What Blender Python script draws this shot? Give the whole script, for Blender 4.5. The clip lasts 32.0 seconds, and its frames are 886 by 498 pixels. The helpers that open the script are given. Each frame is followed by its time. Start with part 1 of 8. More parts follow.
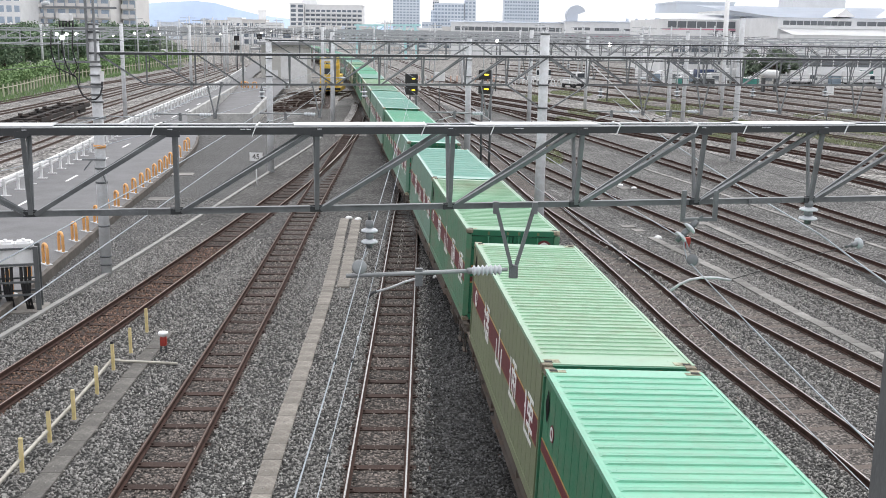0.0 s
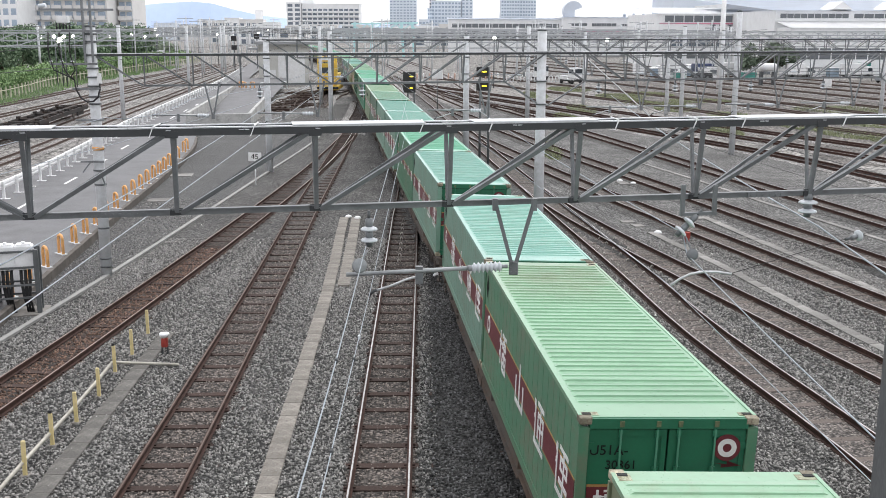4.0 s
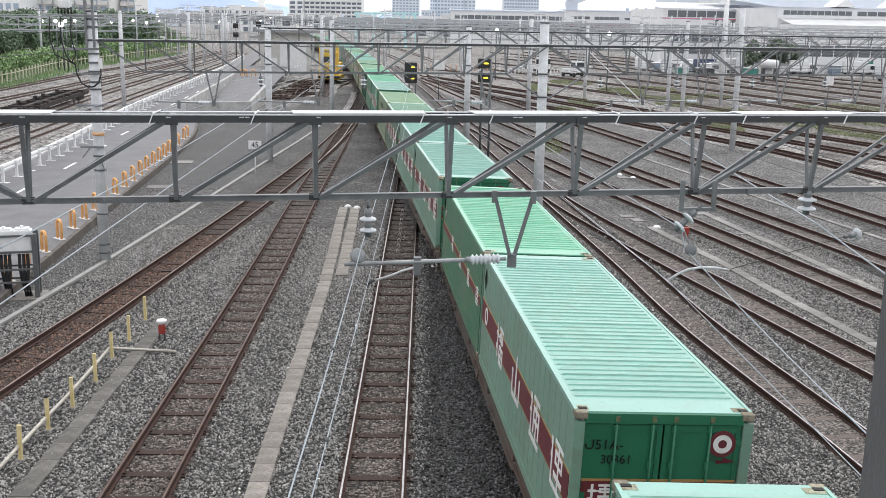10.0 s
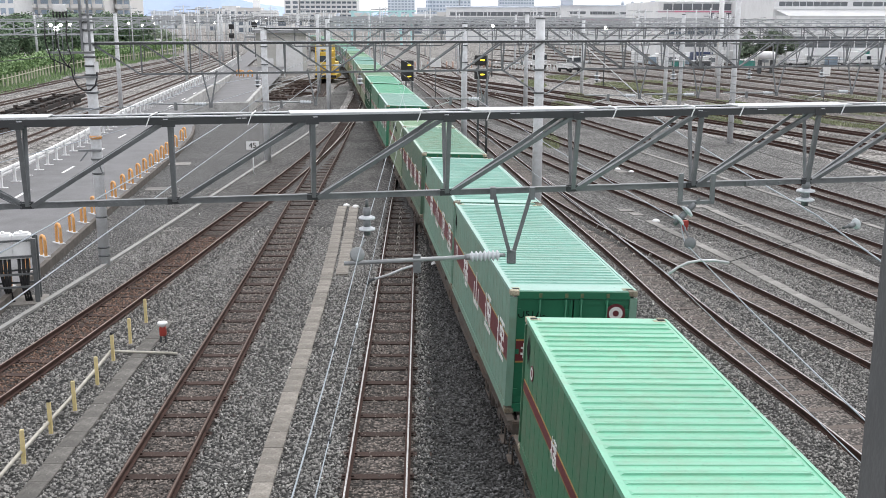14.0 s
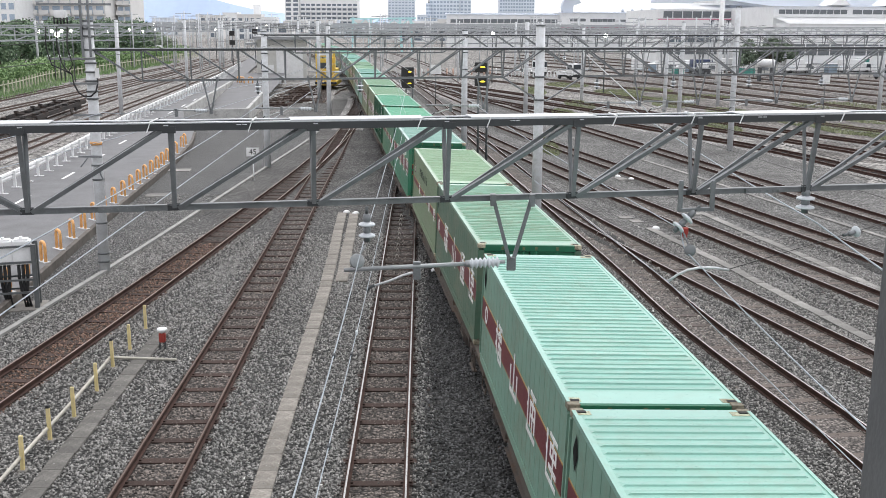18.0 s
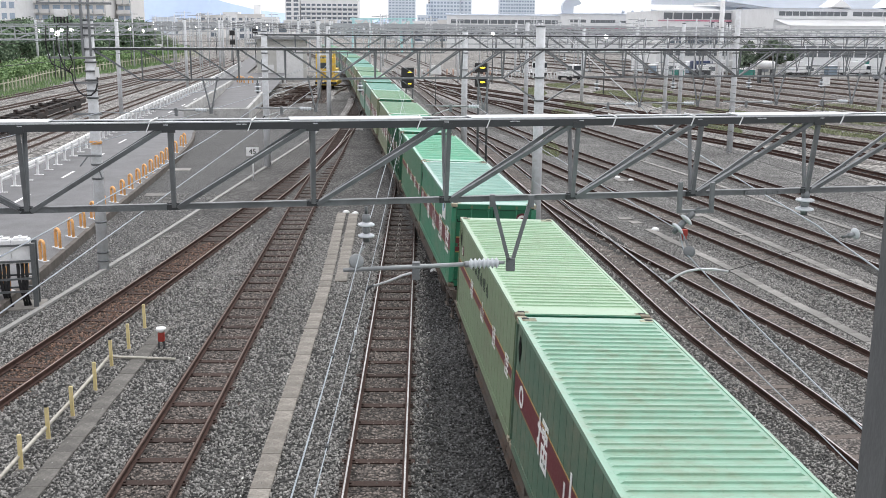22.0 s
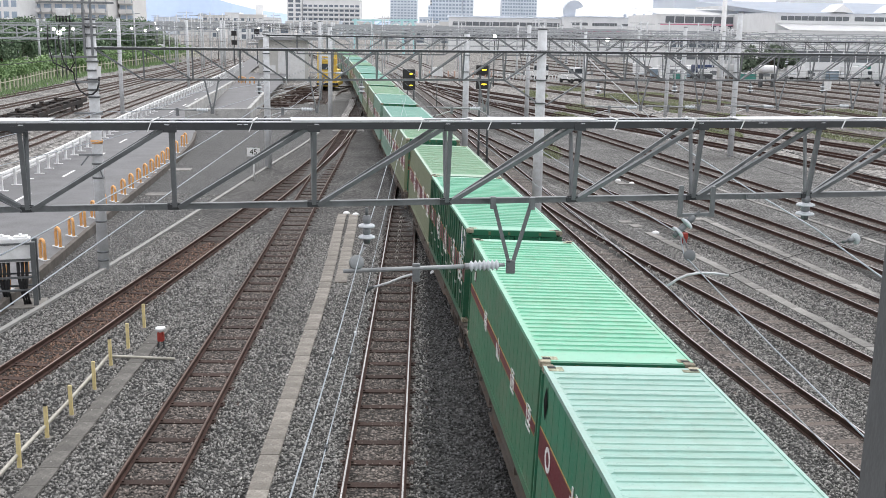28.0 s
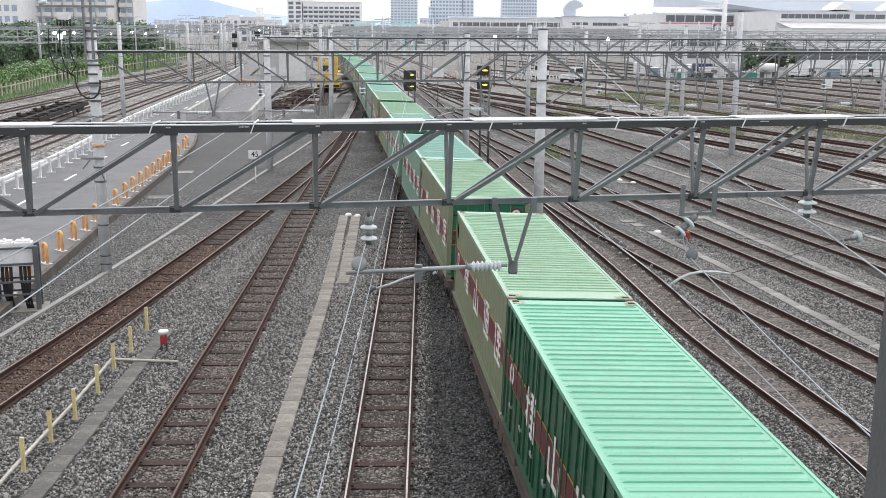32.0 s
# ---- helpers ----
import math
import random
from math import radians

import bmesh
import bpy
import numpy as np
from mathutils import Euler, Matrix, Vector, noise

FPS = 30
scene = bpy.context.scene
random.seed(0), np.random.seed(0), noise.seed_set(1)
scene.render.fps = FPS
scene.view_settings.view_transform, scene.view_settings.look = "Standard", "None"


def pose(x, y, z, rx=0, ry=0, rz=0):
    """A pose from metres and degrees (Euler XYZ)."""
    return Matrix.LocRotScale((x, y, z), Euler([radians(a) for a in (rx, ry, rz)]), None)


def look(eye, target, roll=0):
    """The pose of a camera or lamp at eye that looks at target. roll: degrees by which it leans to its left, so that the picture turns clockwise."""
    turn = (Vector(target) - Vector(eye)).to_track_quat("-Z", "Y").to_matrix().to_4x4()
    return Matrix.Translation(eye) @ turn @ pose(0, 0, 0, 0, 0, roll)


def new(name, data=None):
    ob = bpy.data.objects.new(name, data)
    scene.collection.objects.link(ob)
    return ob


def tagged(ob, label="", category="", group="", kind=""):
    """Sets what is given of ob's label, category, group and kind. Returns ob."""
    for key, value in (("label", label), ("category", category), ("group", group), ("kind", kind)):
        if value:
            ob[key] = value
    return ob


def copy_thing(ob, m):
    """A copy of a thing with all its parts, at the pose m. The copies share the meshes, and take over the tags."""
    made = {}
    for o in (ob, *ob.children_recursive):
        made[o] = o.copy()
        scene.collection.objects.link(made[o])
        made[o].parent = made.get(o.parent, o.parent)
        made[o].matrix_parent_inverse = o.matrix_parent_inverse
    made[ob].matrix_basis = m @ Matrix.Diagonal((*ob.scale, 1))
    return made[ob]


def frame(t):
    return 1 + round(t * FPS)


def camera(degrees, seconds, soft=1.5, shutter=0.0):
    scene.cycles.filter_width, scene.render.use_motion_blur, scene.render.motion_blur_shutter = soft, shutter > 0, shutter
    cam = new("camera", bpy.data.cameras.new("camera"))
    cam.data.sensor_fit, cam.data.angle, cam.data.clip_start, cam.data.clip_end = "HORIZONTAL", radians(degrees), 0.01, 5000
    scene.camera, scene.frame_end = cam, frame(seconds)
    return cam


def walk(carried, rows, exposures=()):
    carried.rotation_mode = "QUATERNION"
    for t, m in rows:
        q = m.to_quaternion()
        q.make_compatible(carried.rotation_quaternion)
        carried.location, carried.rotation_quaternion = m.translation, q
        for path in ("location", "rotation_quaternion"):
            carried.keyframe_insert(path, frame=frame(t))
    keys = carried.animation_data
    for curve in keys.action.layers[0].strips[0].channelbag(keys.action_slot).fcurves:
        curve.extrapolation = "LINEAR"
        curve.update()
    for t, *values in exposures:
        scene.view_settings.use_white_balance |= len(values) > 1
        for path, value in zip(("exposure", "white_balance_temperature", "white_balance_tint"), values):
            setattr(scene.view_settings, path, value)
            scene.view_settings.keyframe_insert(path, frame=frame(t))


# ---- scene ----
from itertools import product

# ---- camera and its path: seconds, pitch down, roll, turn to the left (degrees) ----
EYE_HEIGHT = 8.535
CAM = camera(46.84, 32.0, soft=0.6)
PATH = (
    (0, 12.144, 0.905, -0.000), (0.5, 12.148, 0.918, 0.011), (1, 12.156, 0.963, 0.015), (1.5, 12.162, 0.978, 0.004),
    (2, 12.172, 0.965, -0.003), (2.5, 12.191, 0.884, -0.001), (3, 12.216, 0.585, -0.000), (3.5, 12.249, 0.087, -0.004),
    (5.5, 12.358, 0.640, 0.001), (6, 12.389, 0.567, -0.010), (6.5, 12.422, 0.489, -0.024), (7, 12.452, 0.422, -0.031),
    (7.5, 12.485, 0.537, -0.038), (8, 12.520, 0.790, -0.051), (8.5, 12.565, 0.945, -0.061), (9, 12.625, 1.035, -0.066),
    (9.5, 12.695, 1.124, -0.072), (10, 12.764, 1.142, -0.080), (10.5, 12.823, 1.086, -0.085), (11, 12.877, 1.016, -0.086),
    (11.5, 12.927, 1.038, -0.092), (12, 12.968, 1.112, -0.103), (12.5, 13.005, 1.118, -0.114), (13, 13.028, 0.982, -0.117),
    (13.5, 12.998, 0.607, -0.110), (14, 12.908, 0.153, -0.103), (14.5, 12.803, -0.122, -0.102), (16.5, 12.592, 0.111, -0.083),
    (17, 12.570, 0.194, -0.080), (17.5, 12.548, 0.246, -0.091), (18, 12.531, 0.276, -0.111), (18.5, 12.518, 0.298, -0.123),
    (19, 12.514, 0.325, -0.128), (19.5, 12.512, 0.332, -0.133), (20, 12.503, 0.317, -0.139), (20.5, 12.499, 0.361, -0.148),
    (21, 12.502, 0.434, -0.153), (21.5, 12.505, 0.471, -0.149), (22, 12.506, 0.499, -0.144), (22.5, 12.505, 0.549, -0.139),
    (23, 12.500, 0.607, -0.139), (23.5, 12.499, 0.650, -0.142), (24, 12.497, 0.664, -0.144), (24.5, 12.491, 0.669, -0.143),
    (25, 12.484, 0.724, -0.147), (25.5, 12.476, 0.800, -0.157), (27.5, 12.416, 0.857, -0.150), (28, 12.403, 0.935, -0.138),
    (28.5, 12.394, 1.036, -0.120), (29, 12.385, 1.051, -0.110), (29.5, 12.374, 0.899, -0.105), (30, 12.360, 0.695, -0.093),
    (30.5, 12.353, 0.524, -0.077), (31, 12.357, 0.382, -0.056), (31.5, 12.358, 0.354, -0.034), (32, 12.359, 0.467, -0.019),
)


SWAY = ((0, 0.0), (3, 0.0), (6, 0.002), (9, 0.003), (13, 0.008), (19, 0.006), (23, 0.010), (28, 0.006), (32, 0.004))


def sway(t):
    """Sideways drift of the hand-held camera in metres."""
    for (a, p), (b, q) in zip(SWAY, SWAY[1:]):
        if t <= b:
            return p + (q - p) * (t - a) / (b - a)
    return SWAY[-1][1]


def gaze(pitch, roll, turn, aside=0.0):
    p, w = radians(pitch), radians(turn)
    eye = Vector((aside, 0, EYE_HEIGHT))
    way = Vector((-math.sin(w) * math.cos(p), math.cos(w) * math.cos(p), -math.sin(p)))
    return look(eye, eye + way, roll)


walk(CAM, [(t, gaze(p, r, w, sway(t))) for t, p, r, w in PATH], exposures=((0.0, 0.45), (32.0, 0.45)))

# ---- light: a bright overcast sky with a weak wide sun ----
world = bpy.data.worlds.new("overcast_sky")
scene.world = world
world.use_nodes = True
wn, wl = world.node_tree.nodes, world.node_tree.links
wn.clear()
w_out, w_bg = wn.new("ShaderNodeOutputWorld"), wn.new("ShaderNodeBackground")
w_sky, w_grey = wn.new("ShaderNodeTexSky"), wn.new("ShaderNodeHueSaturation")
w_sky.sky_type, w_sky.sun_disc = "NISHITA", False
w_sky.sun_elevation, w_sky.sun_rotation = radians(66), radians(32)
w_sky.air_density, w_sky.dust_density, w_sky.ozone_density = 1.0, 1.5, 1.0
w_grey.inputs["Saturation"].default_value = 0.12
w_bg.inputs["Strength"].default_value = 0.15
wl.new(w_sky.outputs["Color"], w_grey.inputs["Color"])
w_cloud = wn.new("ShaderNodeMix")
w_cloud.data_type = "RGBA"
w_cloud.inputs["Factor"].default_value = 0.8
w_cloud.inputs["B"].default_value = (6.5, 6.5, 6.8, 1)
wl.new(w_grey.outputs["Color"], w_cloud.inputs["A"])
wl.new(w_cloud.outputs["Result"], w_bg.inputs["Color"])
wl.new(w_bg.outputs["Background"], w_out.inputs["Surface"])
sun = new("sun", bpy.data.lights.new("sun", "SUN"))
sun.data.energy, sun.data.angle, sun.data.color = 1.5, radians(50), (1.0, 0.985, 0.97)
sun.matrix_world = look((14, 22, 60), (0, 0, 0))


# ---- materials ----
def material(name, base, rough=0.6, metal=0.0, vary=0.25, scale=3.0, fine=40.0, bump=0.15, dirt=None, dirt_amount=0.0,
             dirt_scale=0.7, island=0.0, thing=0.0, glow=0.0, depth=0.02, spot=None):
    """A node material: base colour with a coarse and a fine variation, stains of a second colour, bump."""
    m = bpy.data.materials.new(name)
    m.use_nodes = True
    n, l = m.node_tree.nodes, m.node_tree.links
    bsdf = n["Principled BSDF"]
    bsdf.inputs["Metallic"].default_value = metal
    where = n.new("ShaderNodeTexCoord").outputs["Object"]

    def noise_of(sc, detail=4.0, roughness=0.6):
        t = n.new("ShaderNodeTexNoise")
        t.inputs["Scale"].default_value, t.inputs["Detail"].default_value = sc, detail
        t.inputs["Roughness"].default_value = roughness
        l.new(where, t.inputs["Vector"])
        return t.outputs["Fac"]

    def mapped(value, a, b, lo, hi):
        r = n.new("ShaderNodeMapRange")
        r.inputs["From Min"].default_value, r.inputs["From Max"].default_value = a, b
        r.inputs["To Min"].default_value, r.inputs["To Max"].default_value = lo, hi
        l.new(value, r.inputs["Value"])
        return r.outputs["Result"]

    def times(a, b):
        k = n.new("ShaderNodeMath")
        k.operation = "MULTIPLY"
        l.new(a, k.inputs[0]), l.new(b, k.inputs[1])
        return k.outputs["Value"]

    coarse, grain = noise_of(scale), noise_of(fine, 3.0, 0.7)
    bright = times(mapped(coarse, 0.3, 0.7, 1 - vary, 1 + vary), mapped(grain, 0.25, 0.75, 1 - vary * 0.8, 1 + vary * 0.8))
    if island:
        bright = times(bright, mapped(n.new("ShaderNodeNewGeometry").outputs["Random Per Island"], 0, 1, 1 - island, 1 + island))
    if thing:
        bright = times(bright, mapped(n.new("ShaderNodeObjectInfo").outputs["Random"], 0, 1, 1 - thing, 1 + thing))
    tint = n.new("ShaderNodeVectorMath")
    tint.operation = "SCALE"
    tint.inputs[0].default_value = base
    l.new(bright, tint.inputs["Scale"])
    colour = tint.outputs["Vector"]
    if dirt:
        mix = n.new("ShaderNodeMix")
        mix.data_type = "RGBA"
        mix.inputs["B"].default_value = (*dirt, 1)
        l.new(colour, mix.inputs["A"])
        stain = mapped(times(noise_of(dirt_scale, 6.0, 0.65), noise_of(dirt_scale * 7, 4.0)), 0.2, 0.38, 0.0, dirt_amount)
        if spot:
            away = n.new("ShaderNodeVectorMath")
            away.operation = "DISTANCE"
            away.inputs[1].default_value = spot[:3]
            l.new(where, away.inputs[0])
            stain = times(mapped(noise_of(1.6, 5.0, 0.7), 0.25, 0.6, 0.3, 1.0), mapped(away.outputs["Value"], spot[3] * 0.15, spot[3], dirt_amount, 0.03))
        l.new(stain, mix.inputs["Factor"])
        colour = mix.outputs["Result"]
    l.new(colour, bsdf.inputs["Base Color"])
    l.new(mapped(grain, 0.2, 0.8, max(rough - 0.12, 0.03), min(rough + 0.12, 1)), bsdf.inputs["Roughness"])
    if bump:
        b = n.new("ShaderNodeBump")
        b.inputs["Strength"].default_value, b.inputs["Distance"].default_value = bump, depth
        l.new(grain, b.inputs["Height"])
        l.new(b.outputs["Normal"], bsdf.inputs["Normal"])
    if glow:
        l.new(colour, bsdf.inputs["Emission Color"])
        bsdf.inputs["Emission Strength"].default_value = glow
    return m


def stone_bed(name, light, dark, size, tint=(1, 1, 1), patch=0.3):
    """Crushed stone: cells of a Voronoi texture, each with its own grey, hollow joints, broad stains."""
    m = bpy.data.materials.new(name)
    m.use_nodes = True
    n, l = m.node_tree.nodes, m.node_tree.links
    bsdf = n["Principled BSDF"]
    bsdf.inputs["Roughness"].default_value = 0.9
    where = n.new("ShaderNodeTexCoord").outputs["Object"]
    cell = n.new("ShaderNodeTexVoronoi")
    cell.inputs["Scale"].default_value = 1 / size
    l.new(where, cell.inputs["Vector"])
    sep = n.new("ShaderNodeSeparateColor")
    l.new(cell.outputs["Color"], sep.inputs["Color"])
    ramp = n.new("ShaderNodeValToRGB")
    ramp.color_ramp.elements[0].color = (*[dark * c for c in tint], 1)
    ramp.color_ramp.elements[1].color = (*[light * c for c in tint], 1)
    ramp.color_ramp.elements.new(0.55).color = (*[(dark * 0.55 + light * 0.45) * c for c in tint], 1)
    l.new(sep.outputs["Red"], ramp.inputs["Fac"])
    gap = n.new("ShaderNodeMapRange")
    gap.inputs["From Min"].default_value, gap.inputs["From Max"].default_value = 0.25, 0.75
    gap.inputs["To Min"].default_value, gap.inputs["To Max"].default_value = 1.0, 0.18
    l.new(cell.outputs["Distance"], gap.inputs["Value"])
    stain = n.new("ShaderNodeTexNoise")
    stain.inputs["Scale"].default_value, stain.inputs["Detail"].default_value = 0.35, 6
    l.new(where, stain.inputs["Vector"])
    broad = n.new("ShaderNodeMapRange")
    broad.inputs["From Min"].default_value, broad.inputs["From Max"].default_value = 0.3, 0.7
    broad.inputs["To Min"].default_value, broad.inputs["To Max"].default_value = 1 - patch, 1 + patch
    l.new(stain.outputs["Fac"], broad.inputs["Value"])
    k = n.new("ShaderNodeMath")
    k.operation = "MULTIPLY"
    l.new(gap.outputs["Result"], k.inputs[0]), l.new(broad.outputs["Result"], k.inputs[1])
    sc = n.new("ShaderNodeVectorMath")
    sc.operation = "SCALE"
    l.new(ramp.outputs["Color"], sc.inputs[0]), l.new(k.outputs["Value"], sc.inputs["Scale"])
    l.new(sc.outputs["Vector"], bsdf.inputs["Base Color"])
    b = n.new("ShaderNodeBump")
    b.invert = True
    b.inputs["Strength"].default_value, b.inputs["Distance"].default_value = 0.9, size * 0.6
    l.new(cell.outputs["Distance"], b.inputs["Height"])
    l.new(b.outputs["Normal"], bsdf.inputs["Normal"])
    return m


M_BALLAST = stone_bed("ballast", 0.36, 0.06, 0.075, (1, 0.985, 0.96))
M_SHOULDER = stone_bed("trodden_shoulder_ballast", 0.25, 0.03, 0.075, (1, 0.97, 0.94))
M_RUSTBED_BROWN = stone_bed("brown_stained_ballast", 0.16, 0.015, 0.07, (1.0, 0.76, 0.64))
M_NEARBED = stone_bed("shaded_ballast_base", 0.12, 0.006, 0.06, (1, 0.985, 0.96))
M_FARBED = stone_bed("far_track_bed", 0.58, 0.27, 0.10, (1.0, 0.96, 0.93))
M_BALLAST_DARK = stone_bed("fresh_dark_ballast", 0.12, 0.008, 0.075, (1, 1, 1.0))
M_RUSTBED = stone_bed("rust_stained_ballast", 0.25, 0.02, 0.07, (1.0, 0.86, 0.78))
M_GRAVEL = stone_bed("fine_grey_gravel", 0.22, 0.09, 0.045, (1, 1, 1.0), 0.15)
M_YARDBED = stone_bed("brown_yard_bed", 0.31, 0.08, 0.07, (1.0, 0.89, 0.82))
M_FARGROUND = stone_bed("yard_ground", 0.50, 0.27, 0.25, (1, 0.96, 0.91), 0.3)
M_ASPHALT = material("damp_asphalt", (0.115, 0.115, 0.121), 0.56, 0, 0.2, 0.8, 60, 0.2)
M_CONCRETE = material("concrete", (0.24, 0.228, 0.21), 0.9, 0, 0.22, 1.5, 30, 0.2, (0.12, 0.11, 0.10), 0.5)
M_POLE = material("pole_concrete", (0.60, 0.62, 0.645), 0.85, 0, 0.12, 1.2, 25, 0.15, (0.32, 0.31, 0.30), 0.4)
M_RAIL_TOP = material("polished_rail_head", (0.50, 0.49, 0.48), 0.3, 0.9, 0.2, 2, 30, 0.05)
M_RAIL_WORN = material("brown_worn_rail_head", (0.30, 0.22, 0.19), 0.4, 0.5, 0.3, 2, 30, 0.05)
M_RAIL_DULL = material("dull_rail_head", (0.11, 0.075, 0.06), 0.55, 0.3, 0.25, 2, 30, 0.05)
M_RAIL_WEB = material("rusty_rail_web", (0.052, 0.026, 0.020), 0.9, 0, 0.3, 4, 40, 0.2)
M_SLEEPER = material("weathered_sleeper", (0.046, 0.027, 0.022), 0.95, 0, 0.35, 3, 30, 0.4, (0.03, 0.02, 0.016), 0.6, thing=0.25)
# paler sleepers, close to the bed's tone, for yard and far tracks
M_SLEEPER_PALE = material("pale_sleeper", (0.115, 0.097, 0.088), 0.95, 0, 0.35, 3, 30, 0.4, (0.10, 0.08, 0.07), 0.6, thing=0.25)
# paler copy of the rail web, with haze put into the colour of far rails
M_RAIL_FAR = material("hazed_rail_web", (0.095, 0.068, 0.058), 0.9, 0, 0.3, 4, 40, 0.1)
M_STEEL = material("galvanised_steel", (0.135, 0.145, 0.15), 0.45, 0.4, 0.15, 3, 40, 0.08, (0.08, 0.085, 0.09), 0.5)
# upright chord faces: their shade is put into this dark tone
M_CHORD = material("shaded_chord_steel", (0.052, 0.056, 0.06), 0.5, 0.3, 0.15, 3, 40, 0.08, (0.05, 0.052, 0.055), 0.5)
M_STEEL_PALE = material("pale_galvanised_tube", (0.36, 0.38, 0.39), 0.45, 0.4, 0.12, 4, 40, 0.05, (0.22, 0.23, 0.24), 0.5)
M_STEEL_BAR = material("weathered_galvanised_bar", (0.21, 0.223, 0.233), 0.4, 0.4, 0.15, 3, 40, 0.08, (0.13, 0.138, 0.145), 0.5)
# far trusses and mast arms: galvanised steel paled in place of haze
M_STEEL_FAR = material("hazed_far_steel", (0.40, 0.42, 0.44), 0.5, 0.3, 0.12, 1, 20, 0.0)
# bright for the sky mirrored on top flanges; the steady arms share it
M_STEEL_BRIGHT = material("bright_galvanised_steel", (0.62, 0.64, 0.66), 0.35, 0.5, 0.12, 2, 30, 0.05, (0.5, 0.51, 0.52), 0.4)
M_STEEL_DARK = material("dark_painted_steel", (0.07, 0.075, 0.08), 0.6, 0.2, 0.2, 3, 40, 0.08)
M_WHITE = material("white_paint", (0.78, 0.79, 0.80), 0.5, 0, 0.06, 2, 30, 0.05, (0.5, 0.48, 0.45), 0.3)
M_PORCELAIN = material("white_porcelain", (0.60, 0.635, 0.67), 0.25, 0, 0.05, 4, 20, 0.0)
M_ORANGE = material("orange_paint", (0.80, 0.42, 0.16), 0.5, 0, 0.1, 3, 30, 0.05, (0.4, 0.22, 0.1), 0.3)
M_YELLOW = material("faded_yellow_paint", (0.68, 0.56, 0.27), 0.7, 0, 0.15, 4, 30, 0.05, (0.5, 0.48, 0.4), 0.4)
M_BLACK = material("black_rubber", (0.02, 0.02, 0.022), 0.6, 0, 0.2, 4, 30, 0.05)
M_WIRE = material("overhead_wire", (0.05, 0.05, 0.05), 0.6, 0.4, 0.1, 3, 30, 0.0)
M_WIRE_PALE = material("pale_feeder_wire", (0.34, 0.38, 0.42), 0.5, 0.3, 0.1, 3, 30, 0.0)


# ---- mesh helpers ----
def box(bm, x0, y0, z0, x1, y1, z1, m=None):
    vs = [bm.verts.new((x, y, z)) for x, y, z in product((x0, x1), (y0, y1), (z0, z1))]
    for f in ((0, 1, 3, 2), (4, 6, 7, 5), (0, 4, 5, 1), (2, 3, 7, 6), (0, 2, 6, 4), (1, 5, 7, 3)):
        bm.faces.new([vs[i] for i in f])
    if m is not None:
        for v in vs:
            v.co = m @ v.co
    return vs


def frame_of(p, q, up=Vector((0, 0, 1))):
    d = (q - p).normalized()
    if abs(d.dot(up)) > 0.98:
        up = Vector((0, 1, 0))
    s = d.cross(up).normalized()
    return d, s, s.cross(d)


def bar(bm, p, q, w, h=None):
    """A bar of rectangular section from p to q: w across, h upright."""
    p, q, h = Vector(p), Vector(q), h or w
    d, s, u = frame_of(p, q)
    vs = []
    for e in (p, q):
        vs += [bm.verts.new(e + s * a * w / 2 + u * b * h / 2) for a, b in ((-1, -1), (1, -1), (1, 1), (-1, 1))]
    bm.faces.new(vs[3::-1]), bm.faces.new(vs[4:])
    for i in range(4):
        j = (i + 1) % 4
        bm.faces.new((vs[i], vs[j], vs[4 + j], vs[4 + i]))


def angle_bar(bm, p, q, w, t, flip=1, up=Vector((0, 0, 1))):
    """An L-section bar from p to q with legs of width w and thickness t."""
    p, q = Vector(p), Vector(q)
    d, s, u = frame_of(p, q, up)
    prof = [(0, 0), (w, 0), (w, t), (t, t), (t, w), (0, w)]
    rings = [[bm.verts.new(e + s * (a - w / 3) * flip + u * (b - w / 3)) for a, b in prof] for e in (p, q)]
    for i in range(6):
        j = (i + 1) % 6
        bm.faces.new((rings[0][i], rings[0][j], rings[1][j], rings[1][i]))
    bm.faces.new(rings[0][::-1]), bm.faces.new(rings[1])


def tube(bm, pts, r, n=8, r_end=None, close=True):
    """A round tube along pts, its radius running from r to r_end."""
    pts = [Vector(p) for p in pts]
    rings, r_end = [], r if r_end is None else r_end
    for i, p in enumerate(pts):
        a, b = pts[max(i - 1, 0)], pts[min(i + 1, len(pts) - 1)]
        d, s, u = frame_of(a, b)
        k = r + (r_end - r) * i / (len(pts) - 1)
        rings.append([bm.verts.new(p + (s * math.cos(2 * math.pi * j / n) + u * math.sin(2 * math.pi * j / n)) * k) for j in range(n)])
    for a, b in zip(rings, rings[1:]):
        for j in range(n):
            f = bm.faces.new((a[j], a[(j + 1) % n], b[(j + 1) % n], b[j]))
            f.smooth = n > 5
    if close:
        bm.faces.new(rings[0][::-1]), bm.faces.new(rings[-1])


def lathe(bm, prof, m=Matrix(), n=16):
    """Turn a profile of (radius, height) about z."""
    rings = [[bm.verts.new(m @ Vector((r * math.cos(2 * math.pi * j / n), r * math.sin(2 * math.pi * j / n), z))) for j in range(n)] for r, z in prof]
    for a, b in zip(rings, rings[1:]):
        for j in range(n):
            f = bm.faces.new((a[j], a[(j + 1) % n], b[(j + 1) % n], b[j]))
            f.smooth = True
    bm.faces.new(rings[0][::-1]), bm.faces.new(rings[-1])


def finish(bm, name, mats):
    bmesh.ops.recalc_face_normals(bm, faces=bm.faces)
    me = bpy.data.meshes.new(name)
    bm.to_mesh(me)
    bm.free()
    for m in mats if isinstance(mats, (list, tuple)) else (mats,):
        me.materials.append(m)
    return me


